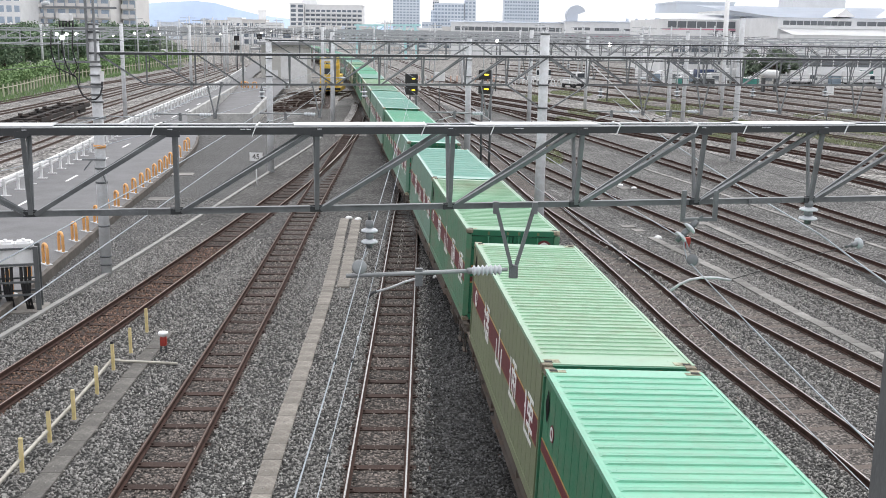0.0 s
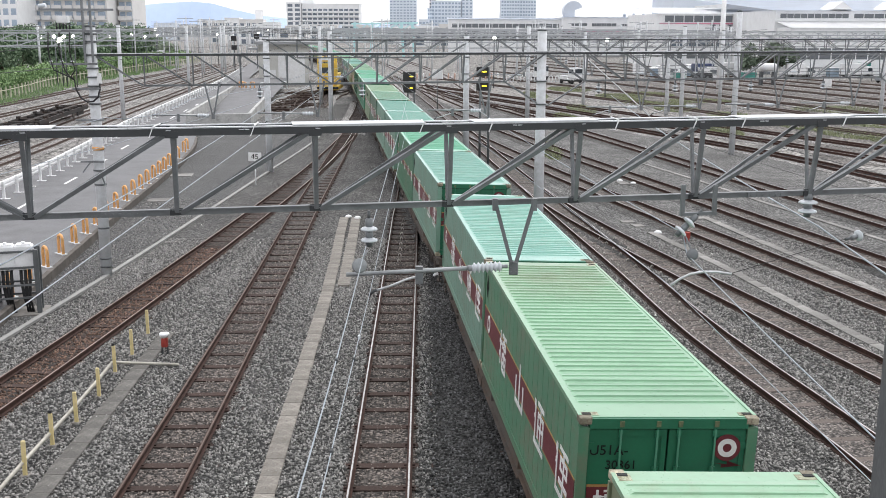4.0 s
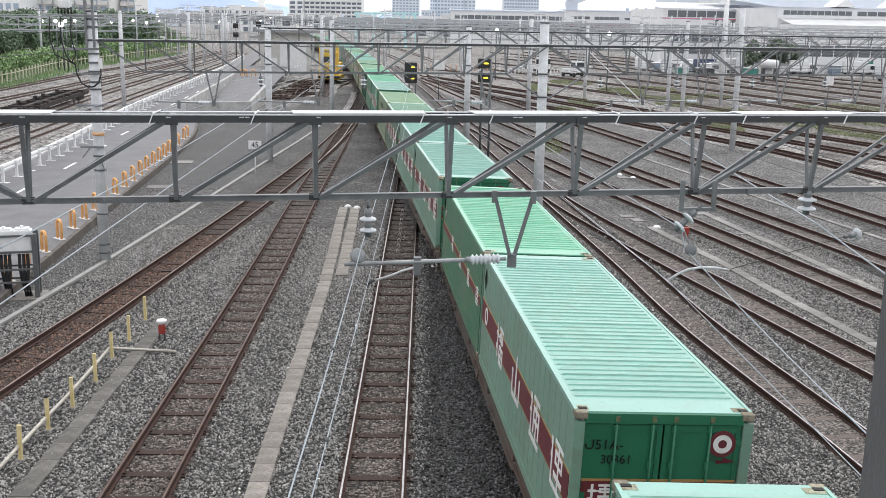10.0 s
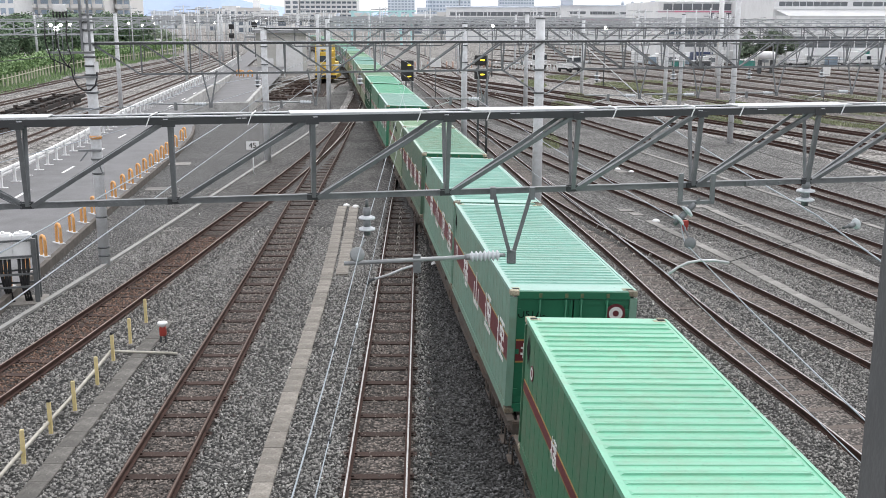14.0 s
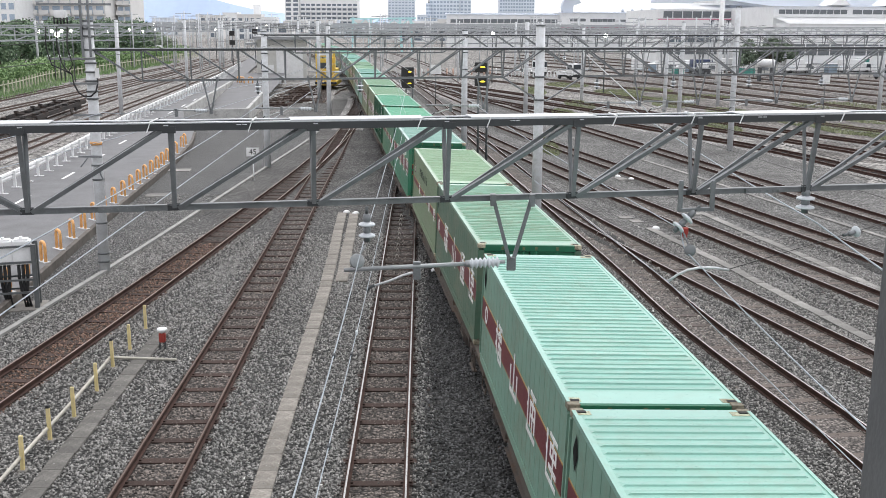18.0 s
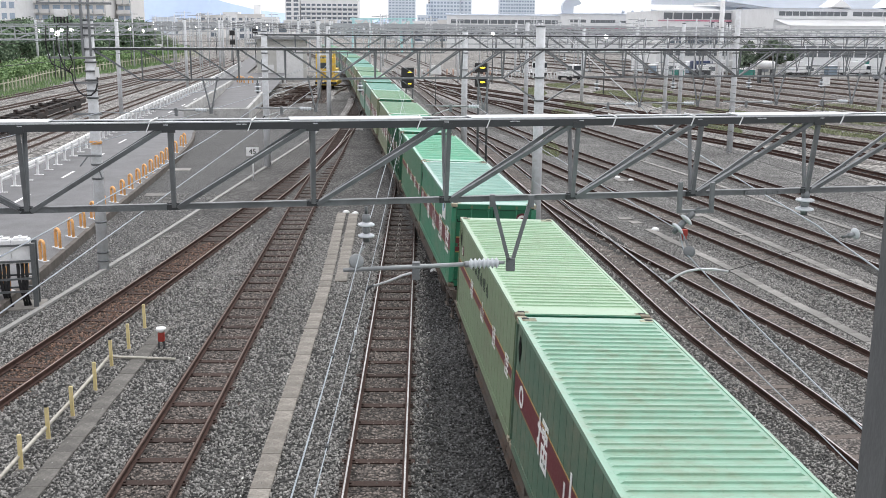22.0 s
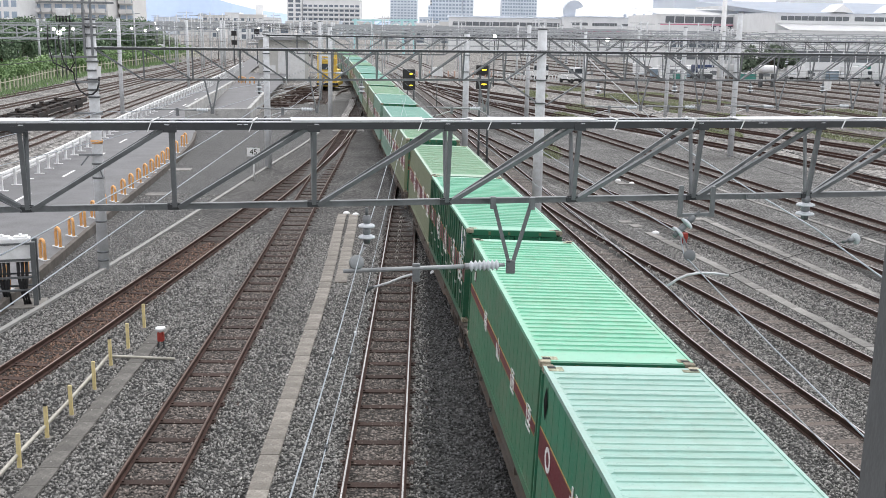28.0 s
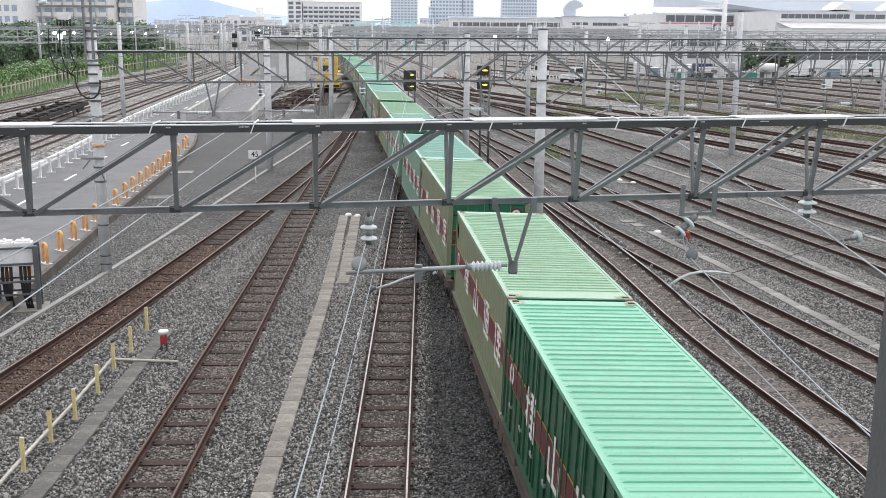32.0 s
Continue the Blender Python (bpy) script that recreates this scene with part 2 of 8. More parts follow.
def part(name, bm, mat, parent=None, label=""):
    ob = new(name, finish(bm, name, mat) if isinstance(bm, bmesh.types.BMesh) else bm)
    if parent is not None:
        ob.parent = parent
    return tagged(ob, label)


def thing(name, label, category, group="", kind="", m=Matrix()):
    ob = new(name)
    ob.empty_display_size = 0.2
    ob.matrix_world = m
    return tagged(ob, label, category, group, kind)


def ribbon(bm, left, right, slot=0):
    """A strip of quads between two lines of points."""
    a, b = [bm.verts.new(p) for p in left], [bm.verts.new(p) for p in right]
    for i in range(len(a) - 1):
        f = bm.faces.new((a[i], b[i], b[i + 1], a[i + 1]))
        f.material_index = slot


def swept(bm, pts, prof, slot_of=None):
    """Sweep a closed profile (across, up) along pts lying nearly level."""
    rings = []
    for i, p in enumerate(pts):
        a, b = Vector(pts[max(i - 1, 0)]), Vector(pts[min(i + 1, len(pts) - 1)])
        d = (b - a).normalized()
        s = Vector((d.y, -d.x, 0)).normalized()
        rings.append([bm.verts.new(Vector(p) + s * x + Vector((0, 0, z))) for x, z in prof])
    n = len(prof)
    for a, b in zip(rings, rings[1:]):
        for j in range(n):
            f = bm.faces.new((a[j], a[(j + 1) % n], b[(j + 1) % n], b[j]))
            if slot_of:
                f.material_index = slot_of[j]
    bm.faces.new(rings[0][::-1]), bm.faces.new(rings[-1])


# ---- lines of the plan: x as a function of y ----
def train_x(y):
    if y < 0:
        return 3.8685 - 0.068 * y
    if y < 40:
        return 3.8685 - 0.068 * y - 0.0006 * y * y
    x = 0.1885 - 0.116 * (y - 40)
    return x if y < 125 else x - 0.00035 * (y - 125) ** 2


def through_points(pts):
    """A smooth line through (y, x) points, straight beyond both ends."""
    ys, xs = [p[0] for p in pts], [p[1] for p in pts]
    s = [(xs[min(i + 1, len(xs) - 1)] - xs[max(i - 1, 0)]) / (ys[min(i + 1, len(xs) - 1)] - ys[max(i - 1, 0)]) for i in range(len(xs))]

    def at(y):
        if y <= ys[0]:
            return xs[0] + s[0] * (y - ys[0])
        if y >= ys[-1]:
            return xs[-1] + s[-1] * (y - ys[-1])
        i = max(k for k in range(len(ys)) if ys[k] <= y)
        h = ys[i + 1] - ys[i]
        t = (y - ys[i]) / h
        a, b = t * t * (3 - 2 * t), 1 - t * t * (3 - 2 * t)
        return xs[i] * b + xs[i + 1] * a + h * (s[i] * t * (1 - t) ** 2 - s[i + 1] * t * t * (1 - t))
    return at


# ---- ground ----
GROUND_Z = -0.20
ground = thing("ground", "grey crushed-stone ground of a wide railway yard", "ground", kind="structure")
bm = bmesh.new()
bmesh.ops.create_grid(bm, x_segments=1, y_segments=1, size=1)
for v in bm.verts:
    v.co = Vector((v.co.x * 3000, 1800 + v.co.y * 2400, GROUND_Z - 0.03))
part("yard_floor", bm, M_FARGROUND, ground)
bm = bmesh.new()
ribbon(bm, [(-16, y, GROUND_Z) for y in (-120, 60)] + [(-19, 130, GROUND_Z)], [(24, y, GROUND_Z) for y in (-120, 60)] + [(12, 130, GROUND_Z)])
part("ballast_bed", bm, M_BALLAST, ground)

# dark sheet under the loose stones: shade of the gaps put into colour
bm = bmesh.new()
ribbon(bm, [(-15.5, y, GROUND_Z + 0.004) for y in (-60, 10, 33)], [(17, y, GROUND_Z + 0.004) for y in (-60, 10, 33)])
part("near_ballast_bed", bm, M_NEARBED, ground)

bm = bmesh.new()
ribbon(bm, [(-15.5, 38, GROUND_Z + 0.005), (-15.8, 60, GROUND_Z + 0.005), (-14.0, 90, GROUND_Z + 0.005), (-14.5, 118, GROUND_Z + 0.005)], [(-2.6, 38, GROUND_Z + 0.005), (-3.2, 60, GROUND_Z + 0.005), (-5.0, 90, GROUND_Z + 0.005), (-8.0, 118, GROUND_Z + 0.005)])
part("trodden_bed", bm, M_SHOULDER, ground)

M_YARDBROWN = stone_bed("brown_yard_ground", 0.34, 0.13, 0.2, (1.0, 0.92, 0.86), 0.4)
bm = bmesh.new()
ribbon(bm, [(26, 66, GROUND_Z - 0.015), (26, 92, GROUND_Z - 0.015), (24, 125, GROUND_Z - 0.015), (26, 176, GROUND_Z - 0.015)], [(70, 60, GROUND_Z - 0.015), (84, 92, GROUND_Z - 0.015), (100, 125, GROUND_Z - 0.015), (120, 176, GROUND_Z - 0.015)])
part("brown_yard", bm, M_YARDBROWN, ground)

# ---- tracks ----
RAIL_PROFILE = [(-0.017, 0.0), (0.017, 0.0), (0.032, -0.007), (0.032, -0.035), (0.009, -0.05), (0.009, -0.125), (0.062, -0.14), (0.062, -0.153), (-0.062, -0.153), (-0.062, -0.14), (-0.009, -0.125), (-0.009, -0.05), (-0.032, -0.035), (-0.032, -0.007)]
RAIL_SLOTS = [0] + [1] * 13


def track_points(line, y0, y1, step=2.0, off=0.0, z=0.0):
    pts, y = [], y0
    while y < y1 + 1e-6:
        slope = (line(y + 0.5) - line(y - 0.5))
        k = math.hypot(1, slope)
        pts.append((line(y) + off / k, y - off * slope / k, z))
        y += step if y < 120 else step * 3
    return pts


def sleeper_mesh(mat):
    bm = bmesh.new()
    vs = box(bm, -1.05, -0.105, -0.30, 1.05, 0.105, -0.151)
    for s in (-1, 1):
        box(bm, s * 0.5665 - 0.14, -0.09, -0.155, s * 0.5665 + 0.14, 0.09, -0.146)
        for o in (-0.085, 0.085):
            box(bm, s * 0.5665 + o - 0.025, -0.035, -0.146, s * 0.5665 + o + 0.025, 0.035, -0.118)
    return finish(bm, "sleeper", mat)


SLEEPER, SLEEPER_PALE = sleeper_mesh(M_SLEEPER), sleeper_mesh(M_SLEEPER_PALE)


def railway(line, y0, y1, head, label, near=(0, 0), bed=M_RUSTBED, pitch=1.03, far=True):
    dz = random.uniform(-0.006, 0.002)
    track = thing("track", label, "railway track", "tracks of the yard", "structure")
    for s in (-1, 1):
        bm = bmesh.new()
        swept(bm, track_points(line, y0, y1, off=s * 0.5665), RAIL_PROFILE, RAIL_SLOTS)
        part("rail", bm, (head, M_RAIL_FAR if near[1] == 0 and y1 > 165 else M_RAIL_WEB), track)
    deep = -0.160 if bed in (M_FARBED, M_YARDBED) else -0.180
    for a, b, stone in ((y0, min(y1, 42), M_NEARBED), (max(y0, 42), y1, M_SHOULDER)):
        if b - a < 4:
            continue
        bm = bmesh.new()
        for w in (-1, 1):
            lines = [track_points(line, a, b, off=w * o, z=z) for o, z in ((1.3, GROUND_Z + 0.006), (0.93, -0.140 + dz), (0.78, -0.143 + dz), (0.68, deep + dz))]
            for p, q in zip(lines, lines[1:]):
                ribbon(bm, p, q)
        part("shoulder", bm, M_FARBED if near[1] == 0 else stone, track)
    bm = bmesh.new()
    ribbon(bm, track_points(line, y0, y1, off=-0.69, z=deep + dz), track_points(line, y0, y1, off=0.69, z=deep + dz))
    part("bed", bm, bed, track)
    verts, faces, y, proto = [], [], y0, [tuple(v.co) for v in SLEEPER.vertices]
    pf = [tuple(p.vertices) for p in SLEEPER.polygons]
    while y < min(y1, 150):
        turn = -math.atan(line(y + 0.5) - line(y - 0.5))
        m = Matrix.Translation((line(y), y, random.uniform(-0.012, 0.004))) @ Matrix.Rotation(turn + random.uniform(-0.012, 0.012), 4, "Z")
        if near[0] <= y <= near[1]:
            s = part("sleeper", SLEEPER if bed not in (M_FARBED, M_YARDBED) else SLEEPER_PALE, None, track)
            s.matrix_local = m
        else:
            k = len(verts)
            simple = y > 70
            verts += [tuple(m @ Vector(p)) for p in (proto[:8] if simple else proto)]
            faces += [tuple(i + k for i in f) for f in (pf[:6] if simple else pf)]
        y += pitch / math.hypot(1, math.tan(turn))
    if verts:
        me = bpy.data.meshes.new("sleepers")
        me.from_pydata(verts, [], faces)
        me.materials.append(M_SLEEPER if bed not in (M_FARBED, M_YARDBED) else M_SLEEPER_PALE)
        tagged(part("sleepers", me, None, track), kind="stuff")
    return track


LINE_C = through_points([(10, -1.055), (30, -1.43), (45, -1.72), (58, -2.0), (70, -3.28)])
LINE_B = through_points([(10, -5.28), (17.4, -5.51), (33.7, -6.0), (49, -6.62), (68.7, -7.22), (83, -7.72), (95, -8.2)])
LINE_A = through_points([(10, -12.0), (22, -10.62), (32.3, -9.7), (46.7, -8.72), (59.7, -8.06), (69.5, -7.78), (83, -7.68), (95, -8.1)])
LINE_R1 = through_points([(10, 10.1), (20, 8.85), (28.4, 7.55), (36, 6.85), (44, 6.0), (60, 4.35), (80, 2.4), (130, -2.5), (190, -10)])
LINE_R2 = through_points([(15, 13.8), (32, 9.55), (40, 7.6), (47, 6.1), (53, 5.15), (60, 4.38)])
LINE_R3 = through_points([(20, 16.9), (44, 10.9), (60, 7.0), (90, 0.9)])
LINE_R4 = through_points([(20, 20.6), (55, 12.3), (72, 8.3), (110, 0.5)])
LINE_R5 = through_points([(20, 25.2), (46, 19.75), (58, 17.3), (72, 14.5), (110, 6.5), (150, -3)])
LINE_R6 = through_points([(20, 36), (58.5, 26), (71, 23), (90, 15.6), (130, 0)])
LINE_R7 = through_points([(40, 46), (74.4, 32.2), (92.6, 24), (130, 8), (160, -5)])
LINE_R8 = through_points([(60, 53), (94, 40.5), (116, 34), (144, 23), (190, 3)])
LINE_R9 = through_points([(70, 62), (112.7, 48.5), (174, 33), (230, 12)])
LINE_R10 = through_points([(90, 76), (137, 58.6), (212, 36), (270, 12)])
LINE_R11 = through_points([(110, 86), (158, 67), (252, 40), (300, 24)])


def between(a, b):
    return lambda y: (a(y) + b(y)) / 2


LINE_L1 = through_points([(40, -27.5), (70, -28.8), (95, -31.3), (134, -34.6), (170, -37.8), (240, -44)])
LINE_L2 = through_points([(40, -31.8), (75, -32.9), (100, -35.6), (135, -38.6), (180, -41.8), (240, -47)])
LINE_L3 = through_points([(50, -37.2), (88, -38.6), (110, -40.2), (180, -45), (240, -50)])
LINE_L4 = through_points([(50, -42), (105, -43.2), (138, -44.6), (181, -46.8), (240, -52)])
LINE_L5 = through_points([(50, -46.5), (111, -48.4), (144, -50.2), (186, -51), (240, -55)])
tracks = [
    (train_x, -130, 330, M_RAIL_TOP, "polished main running track under a freight train", (15, 40)),
    (LINE_C, -60, 62, M_RAIL_TOP, "polished narrow-gauge track on rusty sleepers", (15, 58)),
    (LINE_B, -60, 84, M_RAIL_DULL, "rusty siding track on dark sleepers", (15, 70)),
    (LINE_A, -60, 84, M_RAIL_WORN, "curving rusty track joining a siding", (18, 60), M_RUSTBED_BROWN),
    (LINE_R1, -60, 190, M_RAIL_TOP, "rusty yard track with a turnout", (17, 60), M_YARDBED),
    (LINE_R2, -30, 57, M_RAIL_TOP, "rusty yard track branching at a turnout", (20, 56), M_YARDBED),
    (LINE_R3, -30, 90, M_RAIL_TOP, "rusty yard track on brown ballast", (28, 60), M_YARDBED),
    (LINE_R4, -20, 110, M_RAIL_TOP, "rusty yard track on brown ballast", (32, 62), M_YARDBED),
    (LINE_R5, -10, 150, M_RAIL_TOP, "rusty yard track on brown ballast", (40, 64), M_YARDBED),
    (LINE_R6, 0, 130, M_RAIL_DULL, "dark yard track on dark stained ballast", (0, 0), M_BALLAST_DARK),
    (LINE_R7, 30, 160, M_RAIL_DULL, "dark rusty far yard track on brown ballast", (0, 0)),
    (LINE_R8, 50, 190, M_RAIL_DULL, "dark rusty far yard track on brown ballast", (0, 0)),
    (LINE_R9, 60, 230, M_RAIL_DULL, "dark rusty far yard track on brown ballast", (0, 0)),
    (LINE_R10, 80, 270, M_RAIL_DULL, "dark rusty far yard track on brown ballast", (0, 0)),
    (LINE_R11, 100, 300, M_RAIL_DULL, "dark rusty far yard track on brown ballast", (0, 0)),
    (between(LINE_R6, LINE_R7), 35, 150, M_RAIL_DULL, "dark rusty far yard track on brown ballast", (0, 0)),
    (between(LINE_R7, LINE_R8), 60, 180, M_RAIL_DULL, "dark rusty far yard track on brown ballast", (0, 0)),
    (between(LINE_R8, LINE_R9), 70, 210, M_RAIL_DULL, "dark rusty far yard track on brown ballast", (0, 0)),
    (between(LINE_R9, LINE_R10), 80, 240, M_RAIL_DULL, "dark rusty far yard track on brown ballast", (0, 0)),
    (between(LINE_R10, LINE_R11), 100, 280, M_RAIL_DULL, "dark rusty far yard track on brown ballast", (0, 0)),
    (between(train_x, LINE_R1), 104, 200, M_RAIL_DULL, "dark rusty far yard track on brown ballast", (0, 0)),
    (between(LINE_R1, LINE_R5), 112, 150, M_RAIL_DULL, "dark rusty far yard track on brown ballast", (0, 0)),
    (lambda y: train_x(y) + 5.0 + (y - 130) * 0.02, 128, 320, M_RAIL_DULL, "dusty far track running beside the main track", (0, 0)),
    (lambda y: train_x(y) + 9.6 + (y - 130) * 0.04, 128, 320, M_RAIL_DULL, "dusty far track running beside the main track", (0, 0)),
    (lambda y: train_x(y) + 14.6 + (y - 130) * 0.06, 128, 320, M_RAIL_DULL, "dusty far track running beside the main track", (0, 0)),
    (LINE_L1, 20, 240, M_RAIL_DULL, "rusty track beyond the service road", (0, 0)),
    (LINE_L2, 20, 240, M_RAIL_DULL, "rusty track beyond the service road", (0, 0)),
    (LINE_L3, 20, 240, M_RAIL_DULL, "rusty track beyond the service road", (0, 0)),
    (LINE_L4, 20, 240, M_RAIL_DULL, "rusty track beyond the service road", (0, 0)),
    (LINE_L5, 20, 240, M_RAIL_DULL, "rusty track beyond the service road", (0, 0)),
]
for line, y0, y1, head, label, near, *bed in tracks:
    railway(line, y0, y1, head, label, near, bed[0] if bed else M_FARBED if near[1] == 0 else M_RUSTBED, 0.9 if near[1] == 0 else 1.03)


# ---- the freight train ----
START, WAGON, PITCH = -30.096, 20.46, 9.40
SLACK = {-1: 0.62, 0: 0.41, 1: 0.61, 2: 0.44, 3: -0.44, 4: -0.24, 5: -0.97}


def gone(t):
    """How far the train has come, from its place at 16 seconds: it gathers speed slowly."""
    u = (t - 16) / 16
    return 59.468 * u + 2.774 * u ** 2 - 1.5395 * u ** 3 + 0.196 * u ** 4 + 0.7965 * u ** 5


def wagon_pose(n, t):
    """Pose of a wagon at rail level under its first container's front: local +y runs back along the train."""
    y = START + WAGON * n + SLACK.get(n, -0.75) - gone(t)
    a, b = Vector((train_x(y + 3), y + 3, 0)), Vector((train_x(y + 16), y + 16, 0))
    d = (b - a).normalized()
    o = a - d * 3
    return Matrix.Translation(o) @ Matrix.Rotation(-math.atan2(d.x, d.y), 4, "Z") @ Matrix.Rotation(radians(2.0), 4, "Y")


BOX_L, BOX_W, BOX_H, DECK = 9.27, 2.46, 2.47, 0.985
M_MAROON = material("maroon_band_paint", (0.12, 0.016, 0.024), 0.5, 0, 0.15, 2, 30, 0.05, (0.12, 0.05, 0.04), 0.3)
M_GOLD = material("ochre_line_paint", (0.34, 0.20, 0.07), 0.6, 0, 0.1, 2, 30, 0.0)
M_MARK = material("white_marking_paint", (0.72, 0.73, 0.72), 0.6, 0, 0.08, 2, 30, 0.0, (0.45, 0.42, 0.38), 0.4)
M_BLACK_MARK = material("black_marking_paint", (0.004, 0.005, 0.005), 0.95, 0, 0.1, 2, 30, 0.0)
M_CASTING = material("rusty_corner_casting", (0.30, 0.275, 0.205), 0.75, 0.0, 0.35, 6, 40, 0.2, (0.10, 0.06, 0.035), 0.9, 4.0, thing=0.45)
M_FADED_MARK = material("faded_dark_marking_paint", (0.05, 0.07, 0.055), 0.7, 0, 0.15, 2, 30, 0.0)
M_RUST_STAIN = material("rusty_worn_paint", (0.34, 0.37, 0.27), 0.8, 0, 0.4, 9, 40, 0.1, (0.15, 0.09, 0.05), 0.9, 6.0, thing=0.3)
M_PLACARD = material("faded_blue_print", (0.25, 0.38, 0.52), 0.7, 0, 0.2, 5, 30, 0.0)
# black for the shade under door headers and inside casting holes
M_DARK_GAP = material("black_shadowed_steel", (0.015, 0.017, 0.016), 0.8, 0, 0.1, 3, 30, 0.0)
M_KEEPER = material("brassy_worn_keeper", (0.16, 0.17, 0.09), 0.6, 0.2, 0.3, 9, 40, 0.1, (0.05, 0.10, 0.06), 0.6, 4.0)
M_GALV = material("bright_galvanised_fitting", (0.42, 0.44, 0.42), 0.45, 0.5, 0.15, 5, 40, 0.05)
PAINTS = {}
# sides: each its own green, darkened further to hold the walls' shade
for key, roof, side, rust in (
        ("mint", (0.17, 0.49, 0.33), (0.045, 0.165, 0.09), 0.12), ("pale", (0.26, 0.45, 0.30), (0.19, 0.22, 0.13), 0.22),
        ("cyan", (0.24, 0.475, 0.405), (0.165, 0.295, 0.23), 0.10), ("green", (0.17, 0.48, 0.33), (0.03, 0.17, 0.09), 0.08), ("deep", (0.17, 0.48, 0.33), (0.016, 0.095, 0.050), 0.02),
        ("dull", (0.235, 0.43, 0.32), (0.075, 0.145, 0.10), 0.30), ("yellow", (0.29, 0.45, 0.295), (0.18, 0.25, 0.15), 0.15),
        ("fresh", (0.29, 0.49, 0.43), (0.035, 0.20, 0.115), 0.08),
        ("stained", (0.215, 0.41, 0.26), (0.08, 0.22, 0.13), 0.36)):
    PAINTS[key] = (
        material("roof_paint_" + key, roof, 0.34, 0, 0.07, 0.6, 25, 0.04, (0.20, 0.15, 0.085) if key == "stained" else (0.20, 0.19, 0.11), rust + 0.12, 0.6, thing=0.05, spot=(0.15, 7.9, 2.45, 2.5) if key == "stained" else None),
        material("shaded_side_paint_" + key, side, 0.5, 0, 0.08, 0.9, 25, 0.05, (0.16, 0.17, 0.12), rust + 0.35, 0.8, thing=0.05))
for key in PAINTS:
    gloss = PAINTS[key][0].node_tree.nodes["Principled BSDF"]
    gloss.inputs["Coat Weight"].default_value, gloss.inputs["Coat Roughness"].default_value = 0.6, 0.2
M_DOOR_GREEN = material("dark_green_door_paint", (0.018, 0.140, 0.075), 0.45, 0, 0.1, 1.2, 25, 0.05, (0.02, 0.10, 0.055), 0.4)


def strokes(bm, cells, y0, z0, size, x, face):
    """One flat painted mark made of overlapping bars, on a wall at x (face 'x') or y (face 'y')."""
    us, vs = sorted({k for c in cells for k in (c[0], c[2])}), sorted({k for c in cells for k in (c[1], c[3])})
    filled = {(i, j) for i, j in product(range(len(us) - 1), range(len(vs) - 1))
              if any(a <= us[i] and us[i + 1] <= c and b <= vs[j] and vs[j + 1] <= d for a, b, c, d in cells)}
    made = {}

    def corner(i, j, k):
        if (i, j, k) not in made:
            u, v, w = y0 + us[i] * size, z0 + vs[j] * size, x + k * 0.004
            made[i, j, k] = bm.verts.new((w, u, v) if face == "x" else (u, w, v))
        return made[i, j, k]

    for i, j in filled:
        ring_of = ((i, j), (i + 1, j), (i + 1, j + 1), (i, j + 1))
        for k in (-1, 1):
            bm.faces.new([corner(*p, k) for p in ring_of])
        for e, (di, dj) in enumerate(((0, -1), (1, 0), (0, 1), (-1, 0))):
            if (i + di, j + dj) not in filled:
                p, q = ring_of[e], ring_of[(e + 1) % 4]
                bm.faces.new((corner(*p, -1), corner(*q, -1), corner(*q, 1), corner(*p, 1)))


BLOCKS = [
    [(0.0, 0.62, 0.34, 0.72), (0.12, 0.1, 0.22, 0.95), (0.0, 0.28, 0.14, 0.4), (0.2, 0.64, 0.5, 0.69), (0.42, 0.86, 1, 0.95), (0.46, 0.58, 0.96, 0.66), (0.46, 0.58, 0.56, 0.78), (0.86, 0.58, 0.96, 0.78), (0.46, 0.70, 0.96, 0.78), (0.42, 0.0, 0.52, 0.46), (0.9, 0.0, 1, 0.46), (0.42, 0.38, 1, 0.47), (0.5, 0.19, 0.92, 0.27), (0.42, 0.0, 1, 0.09), (0.67, 0.05, 0.75, 0.9)],
    [(0.0, 0.0, 0.11, 0.62), (0.44, 0.0, 0.56, 1.0), (0.89, 0.0, 1, 0.62), (0.0, 0.0, 1, 0.11)],
    [(0.0, 0.78, 0.16, 0.92), (0.08, 0.05, 0.17, 0.8), (0.0, 0.52, 0.17, 0.6), (0.34, 0.88, 0.95, 0.97), (0.36, 0.2, 0.45, 0.76), (0.86, 0.2, 0.95, 0.76), (0.36, 0.67, 0.95, 0.76), (0.36, 0.43, 0.95, 0.51), (0.61, 0.05, 0.69, 0.9), (0.02, 0.0, 1, 0.1)],
    [(0.0, 0.74, 0.14, 0.9), (0.05, 0.05, 0.14, 0.8), (0.0, 0.5, 0.14, 0.6), (0.05, 0.0, 1.0, 0.09), (0.32, 0.88, 1, 0.96), (0.36, 0.5, 0.45, 0.78), (0.87, 0.5, 0.96, 0.78), (0.36, 0.7, 0.96, 0.78), (0.36, 0.5, 0.96, 0.57), (0.3, 0.24, 1, 0.34), (0.61, 0.0, 0.7, 0.96)],
]


def disc(bm, y, z, r, x, face, depth):
    m = Matrix.Translation((x, y, z)) @ Matrix.Rotation(radians(90), 4, "Y") if face == "x" else Matrix.Translation((y, x, z)) @ Matrix.Rotation(radians(90), 4, "X")
    lathe(bm, [(r, -depth), (r, depth)], m, 24)


